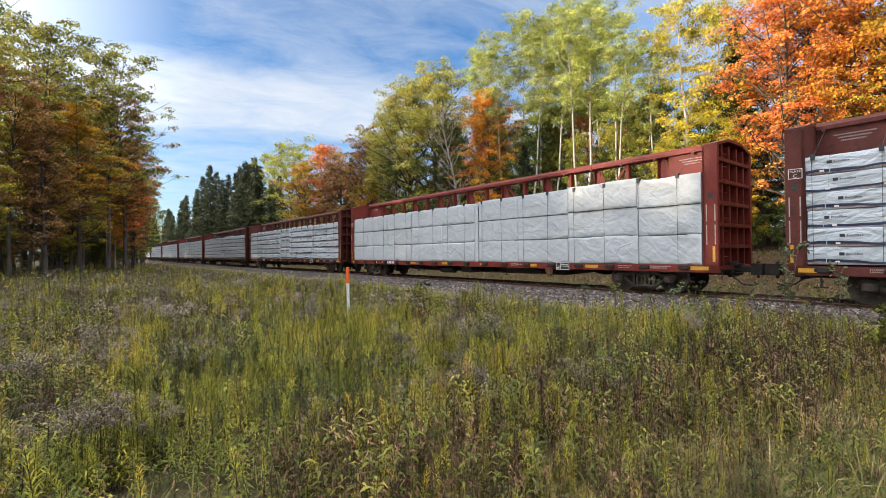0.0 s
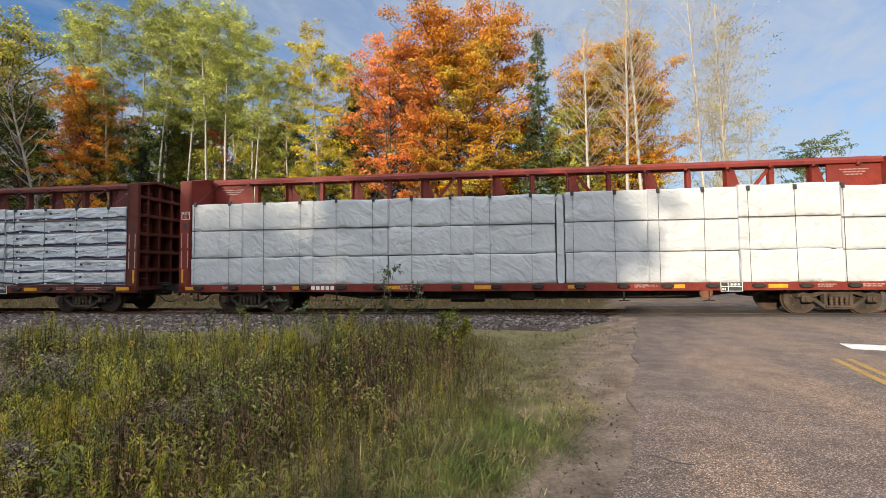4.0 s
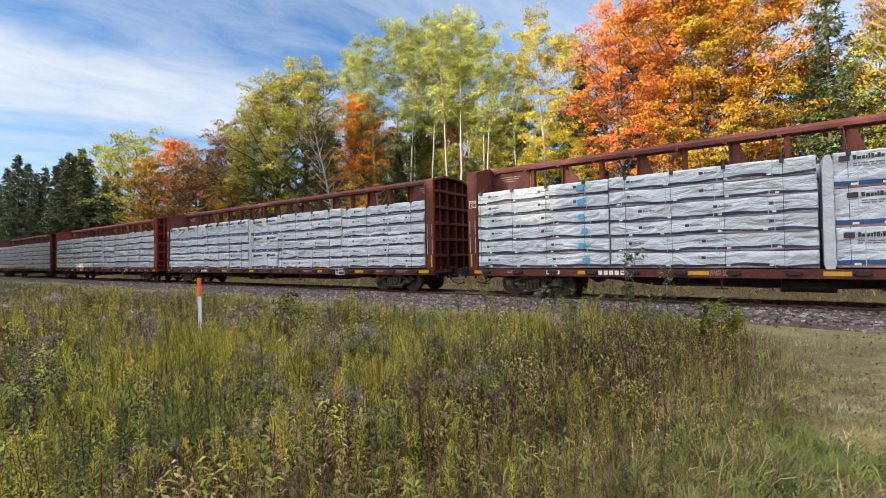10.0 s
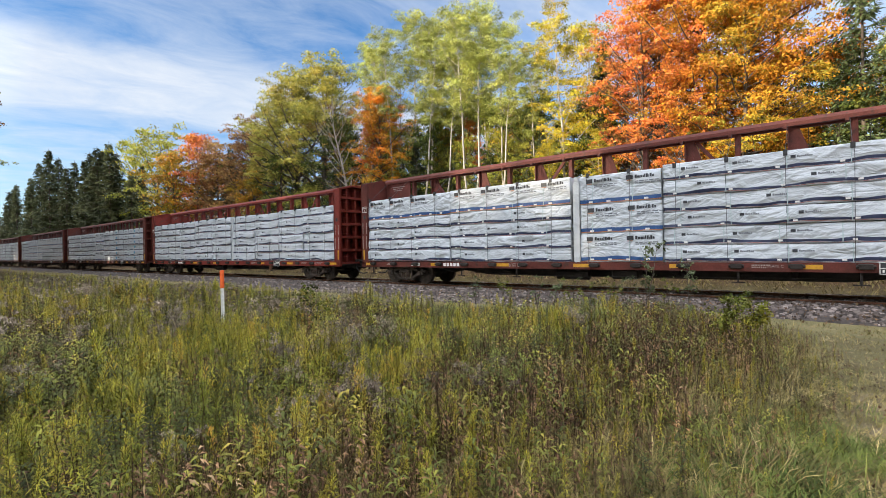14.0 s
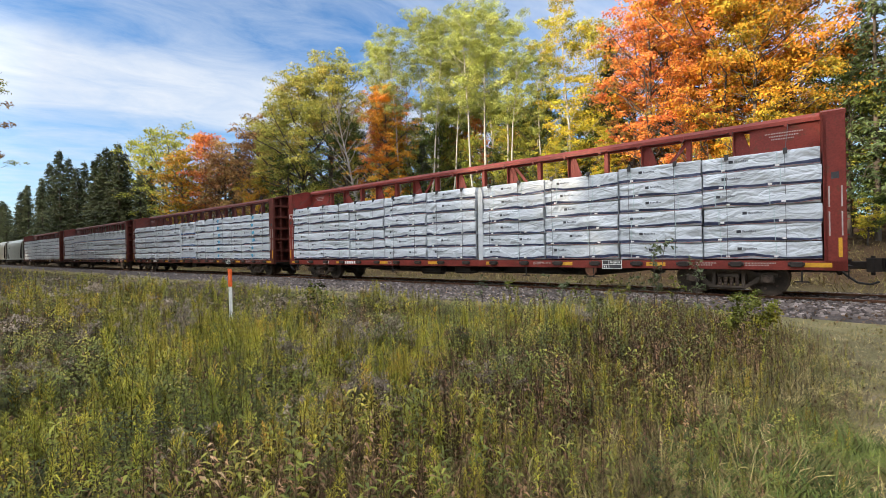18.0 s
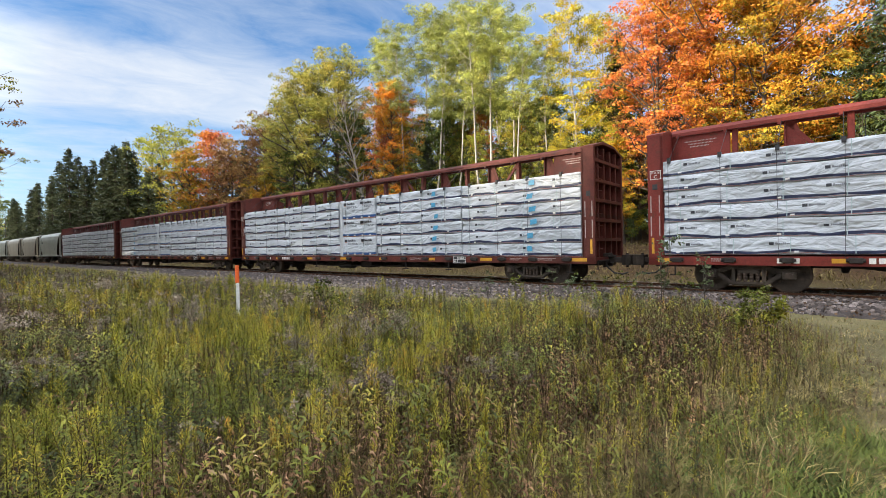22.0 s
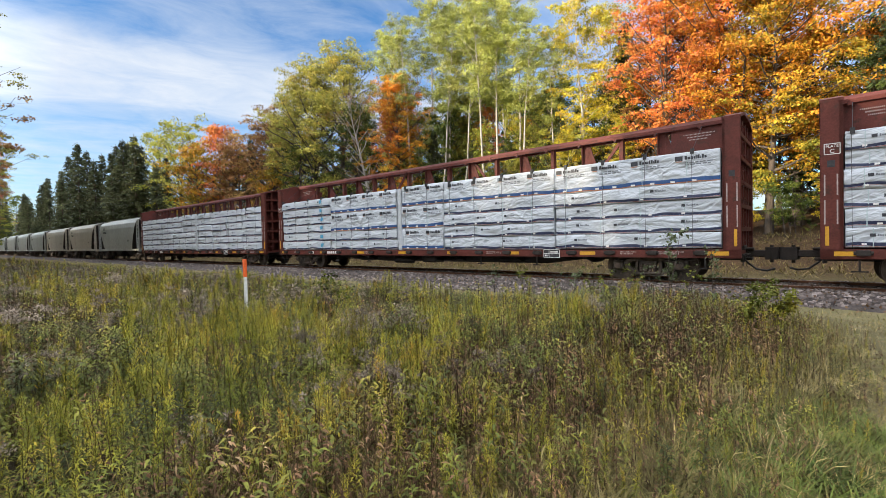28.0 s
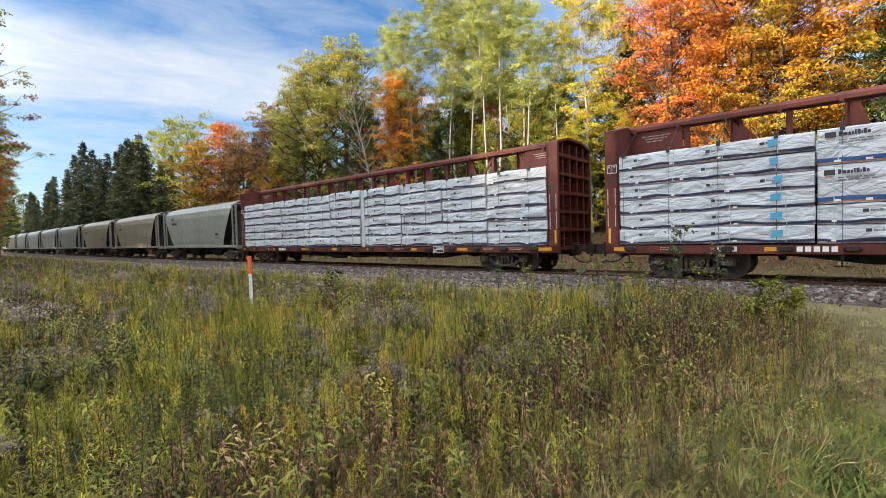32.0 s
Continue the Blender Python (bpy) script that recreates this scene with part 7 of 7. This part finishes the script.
def build_field():
    rng = np.random.RandomState(12)
    names = {"rod": ("goldenrod", "clumps of tall green goldenrod going to yellow seed", "goldenrod"), "aster": ("aster", "faded grey-mauve asters with woolly heads", "asters"), "dry": ("dry_stalks", "dry brown weed stalks", "dry weeds"), "leafy": ("weeds", "tall dark green willow-leaved weeds", "weeds"), "broad": ("weeds", "low broad-leaved green weeds", "weeds")}
    for near, far, under, clumps, singles, coarse in ((1.9, 9.0, 6200, 430, 1300, 1.15), (9.0, 21.0, 7000, 620, 2000, 1.9), (21.0, 76.0, 8500, 1500, 6000, 3.3)):
        ux, uy = field_points(rng, under, near, far)
        cx, cy = field_points(rng, clumps, near, far)
        sx, sy = field_points(rng, singles, near, far)
        n = rng.randint(6, 13, len(cx)) if coarse < 3 else rng.randint(3, 6, len(cx))
        who = np.concatenate([np.repeat(np.arange(len(cx)), n), len(cx) + np.arange(len(sx))])
        ax, ay = np.concatenate([cx, sx]), np.concatenate([cy, sy])
        wide = np.where(np.arange(len(ax)) < len(cx), rng.uniform(0.08, 0.2, len(ax)) * coarse ** 0.5, 0.0)
        p1, p2, p3 = patchy(ax, ay, 0.5, 3.0), patchy(ax, ay, 0.8, 9.0), patchy(ax, ay, 0.95, 21.0)
        u = rng.rand(len(ax))
        side = np.clip((ax + 3.7 - 0.10 * np.clip(ay - 4, 0, 9)) / 1.5, 0, 1)
        kind = np.full(len(ax), "rod", dtype=object)
        j = rng.normal(0, 0.14, (3, len(ax)))
        far_left = np.clip((-ax - 5) / 16, 0, 0.10)
        kind[p3 + j[0] > (0.12 if coarse < 1.5 else 0.0)] = "leafy"
        kind[(p1 + j[1] + far_left > 0.13) & (u < 0.5) & (ax < -2.4) & (ay < 6.6 + np.clip(-ax - 5, 0, 2))] = "aster"
        kind[((kind != "aster") & (u < 0.06 + 0.80 * side)) | (p2 + j[2] < -0.26 + 0.5 * far_left)] = "dry"
        tall = rng.uniform(0.50, 0.80, len(ax)) * (1 + 0.3 * p2)
        x = ax[who] + rng.normal(0, 1, len(who)) * wide[who]
        y = ay[who] + rng.normal(0, 1, len(who)) * wide[who]
        h = tall[who] * rng.uniform(0.8, 1.12, len(who))

        def trim(x, y, h):
            h = h * np.interp(np.hypot(x, y), [1.8, 3.0, 6], [0.50, 0.68, 1.0])
            return h * np.interp(field_edge(x) - y, [0.0, 1.0, 2.4], [0.42, 0.74, 1.0])
        h = trim(x, y, h)
        kk = kind[who]
        for k in ("rod", "leafy", "aster", "dry"):
            m = kk == k
            if m.sum():
                scatter(*names[k], [weed(k, 100 + s, coarse) for s in range(8)], x[m], y[m], h[m] * {"rod": 1.0, "leafy": 0.86, "aster": 0.85, "dry": 0.85}[k], WEED_MATS, 5)
        bare = np.clip((ux + 3.7 - 0.10 * np.clip(uy - 4, 0, 9)) / 1.5, 0, 1)
        keep = rng.rand(len(ux)) > 0.8 * bare
        ux, uy = ux[keep], uy[keep]
        uh = trim(ux, uy, rng.uniform(0.20, 0.48, len(ux)))
        scatter(*names["broad"], [weed("broad", 200 + s, coarse) for s in range(8)], ux, uy, uh, WEED_MATS, 6)


build_field()


def build_fringe():
    """Lower, drier growth where the weeds thin out towards the verge."""
    rng = np.random.RandomState(77)
    n = 3300
    y = 1.0 + 10.0 * rng.rand(n) ** 1.3
    off = rng.uniform(-1.5, 1.15, n)
    x = weed_edge(y) + off
    h = np.interp(off, [-1.5, -0.7, 0.2, 1.15], [0.50, 0.46, 0.34, 0.16]) * rng.uniform(0.6, 1.2, n)
    u = rng.rand(n)
    for kind, m, name, label, cat in (("dry", u < 0.62, "dry_stalks", "short dry brown stalks at the verge", "dry weeds"), ("rod", (u >= 0.62) & (u < 0.8), "goldenrod", "short goldenrod shoots at the verge", "goldenrod"), ("broad", u >= 0.8, "weeds", "small broad-leaved weeds at the verge", "weeds")):
        scatter(name, label, cat, [weed(kind, 300 + s, 1.2) for s in range(8)], x[m], y[m], h[m], WEED_MATS, 7)


build_fringe()


def grass_tuft(seed, blades, length, spread, width, droop, fine=False, upright=1.4):
    rng = np.random.RandomState(seed)
    pieces = []
    for i in range(blades):
        a = rng.uniform(0, 6.28)
        base = np.array([rng.normal(0, spread), rng.normal(0, spread), 0])
        pieces.append(blade(rng, base, np.array([math.cos(a), math.sin(a), rng.uniform(0.15, 1.0 + upright)]), length * rng.uniform(0.5, 1.1), width, rng.uniform(0.0, droop), fine, 0.02))
    v, q = joined(pieces)
    return v, q, np.zeros(len(q), int)


def build_grass():
    rng = np.random.RandomState(31)
    # straw-coloured grass among and below the weeds
    x, y = field_points(rng, 2000, 1.6, 13.0)
    kinds = [grass_tuft(s, 16, 0.40, 0.08, 0.007, 0.6) for s in range(6)]
    scatter("dry_grass", "straw-coloured grass between the weeds", "dry grass", kinds, x, y, rng.uniform(0.6, 1.2, len(x)), [WEED["straw"]], 1)
    n = 2600
    y = 1.0 + 9.0 * rng.rand(n) ** 1.3
    x = weed_edge(y) + rng.uniform(-1.9, 0.9, n)
    scatter("dry_grass", "pale dry grass where the weeds thin out", "dry grass", kinds, x, y, rng.uniform(0.45, 0.95, n), [WEED["straw"]], 9)
    # the mown verge between weeds and road
    n = 20000
    yy = rng.uniform(-3, 12.5, n)
    left = weed_edge(yy) - 0.5
    right = road_mid(yy) - ROAD_HALF - 0.55 - 0.25 * np.sin(yy * 2.1)
    xx = left + (right - left) * rng.rand(n) ** 1.15
    green = patchy(xx, yy, 0.9, 4.0) + 0.25 * (1 - np.abs((xx - (weed_edge(yy) + 0.75)) / 0.8)) > 0.52
    thin = rng.rand(n) < np.interp(yy, [6.5, 8.5, 12.5], [1.0, 0.5, 0.25])
    short = np.interp(yy, [3, 6, 9], [1.0, 0.8, 0.55])
    kinds = [grass_tuft(20 + s, 14, 0.16, 0.08, 0.0065, 0.8, False, 0.3) for s in range(6)]
    for mask, mat, name, label in ((green & thin, "turf", "grass", "short green verge grass beside the road"), (~green & thin, "straw", "dry_grass", "short dry verge grass beside the road")):
        scatter(name, label, "grass", kinds, xx[mask], yy[mask], (rng.uniform(0.5, 1.35, n) * short)[mask], [WEED[mat]], 2)
    # long green tussocks near the eye
    m = 60
    tx, ty = -0.28 + rng.normal(0, 0.34, m), 4.2 + rng.normal(0, 0.6, m)
    kinds = [grass_tuft(40 + s, 90, 0.42, 0.09, 0.0058, 1.0, True, -0.1) for s in range(5)]
    scatter("tussock", "long arching green grass tussocks", "grass", kinds, tx, ty, rng.uniform(0.6, 1.1, m), [WEED["turf"]], 3)
    # thin dry grass between the weeds and the ballast, and beyond the track
    n = 4600
    gx, gy = rng.uniform(-60, 3.0, n), rng.uniform(9.0, 12.4, n)
    fx, fy = rng.uniform(-60, 4.0, n), rng.uniform(19.0, 27.0, n)
    rx, ry = rng.uniform(10.5, 30, n // 2), rng.uniform(5.0, 13.0, n // 2)
    rx, ry = np.concatenate([rx, rng.uniform(9.0, 22, 6000)]), np.concatenate([ry, rng.uniform(6.5, 13.6, 6000)])
    keep = rx > road_mid(ry) + ROAD_HALF + 0.6
    kinds = [grass_tuft(60 + s, 7, 0.22, 0.09, 0.014, 0.6) for s in range(6)]
    gxx, gyy = np.concatenate([gx, fx, rx[keep]]), np.concatenate([gy, fy, ry[keep]])
    ok = gxx < road_mid(gyy) - ROAD_HALF - 0.4
    ok |= gxx > road_mid(gyy) + ROAD_HALF + 0.4
    hh = np.where(gyy > 19, rng.uniform(0.9, 2.2, len(gxx)), rng.uniform(0.35, 0.9, len(gxx)))
    scatter("dry_grass", "thin dry grass along the railway", "dry grass", kinds, gxx[ok], gyy[ok], hh[ok], [WEED["straw"]], 4)
    # brown litter and small weeds beside the rails
    n = 2600
    kx, ky = 3.2 - np.abs(rng.exponential(14, n)), TRACK_Y - rng.uniform(0.5, 3.2, n)
    kz = np.interp(TRACK_Y - ky, [0, 1.6, 2.2, 3.1], [0, 0, -0.07, -0.25]) + RAIL_Z - 0.06 + rng.uniform(0, 0.03, n)
    v, q = leaf_quads(rng, np.stack([kx, ky, kz], 1), 0.075, 0.7, 2.0)
    tagged(new("fallen_leaves", quad_mesh("fallen_leaves", v, q, [WEED["litter"]])), "rust-brown leaves blown against the rails", "fallen leaves", kind="stuff")
    # fallen leaves on verge and gravel
    n = 1900
    ly = rng.uniform(1.0, 12, n)
    lx = road_mid(ly) - ROAD_HALF - 0.1 - np.abs(rng.normal(0, 1.3, n))
    c = np.stack([lx, ly, ground_z(lx, ly) + rng.uniform(0.01, 0.05, n)], 1)
    v, q = leaf_quads(rng, c, 0.028, 0.8, 3.0)
    tagged(new("fallen_leaves", quad_mesh("fallen_leaves", v, q, [WEED["litter"]])), "dry fallen leaves scattered on verge and shoulder", "fallen leaves", kind="stuff")


build_grass()


def sapling(name, label, az, d, height, seed, leaves, size, wide, leaf_mat, stems=3):
    a = radians(az)
    x, y = -d * math.sin(a), d * math.cos(a)
    wood, lv = broadleaf(seed, height, wide, 0.12, leaves, size, 0.012, 12, rise=1.0, forks=stems, clump=0.05, tuft=0.04, each=5)
    t = thing(name, label, "shrub", "shrubs by the track", at=pose(x, y, float(ground_z(x, y)), 0, 0, seed * 31))
    part("trunk", quad_mesh("trunk", *wood, [M["bark"]], smooth=True), None, t)
    part("crown", quad_mesh("crown", *lv, [leaf_mat]), None, t)


sapling("sapling", "young poplar sapling beside the ballast", 14.2, 11.9, 1.85, 71, 340, 0.07, 0.26, WEED["willow"], 2)
sapling("sapling", "slender sapling beside the ballast", 10.0, 11.9, 1.4, 72, 200, 0.07, 0.16, WEED["willow"], 1)
for az, d, h, seed in ((22.5, 12.2, 0.8, 73), (26.5, 12.6, 0.7, 74), (18.0, 12.2, 0.75, 75), (30.5, 13.2, 0.6, 81), (24.5, 12.4, 0.6, 82), (20.4, 12.3, 0.65, 83), (16.2, 12.0, 0.8, 84), (12.2, 11.9, 0.7, 85), (34.0, 13.8, 0.6, 86)):
    sapling("sapling", "low leafy shoots by the track", az, d, h, seed, 110, 0.065, 0.3, WEED["broad" if seed % 2 else "willow"], 3)
sapling("bush", "bushy green willow shoots at the field's edge", 6.6, 7.9, 0.75, 76, 1500, 0.045, 0.24, WEED["broad"], 5)
sapling("bush", "bushy green willow shoots at the field's edge", 4.8, 8.0, 0.62, 77, 1100, 0.045, 0.2, WEED["rod"], 5)
sapling("bush", "dark leafy shrub among the weeds", 53.8, 8.8, 0.8, 78, 500, 0.06, 0.35, WEED["broad"], 3)

motions()
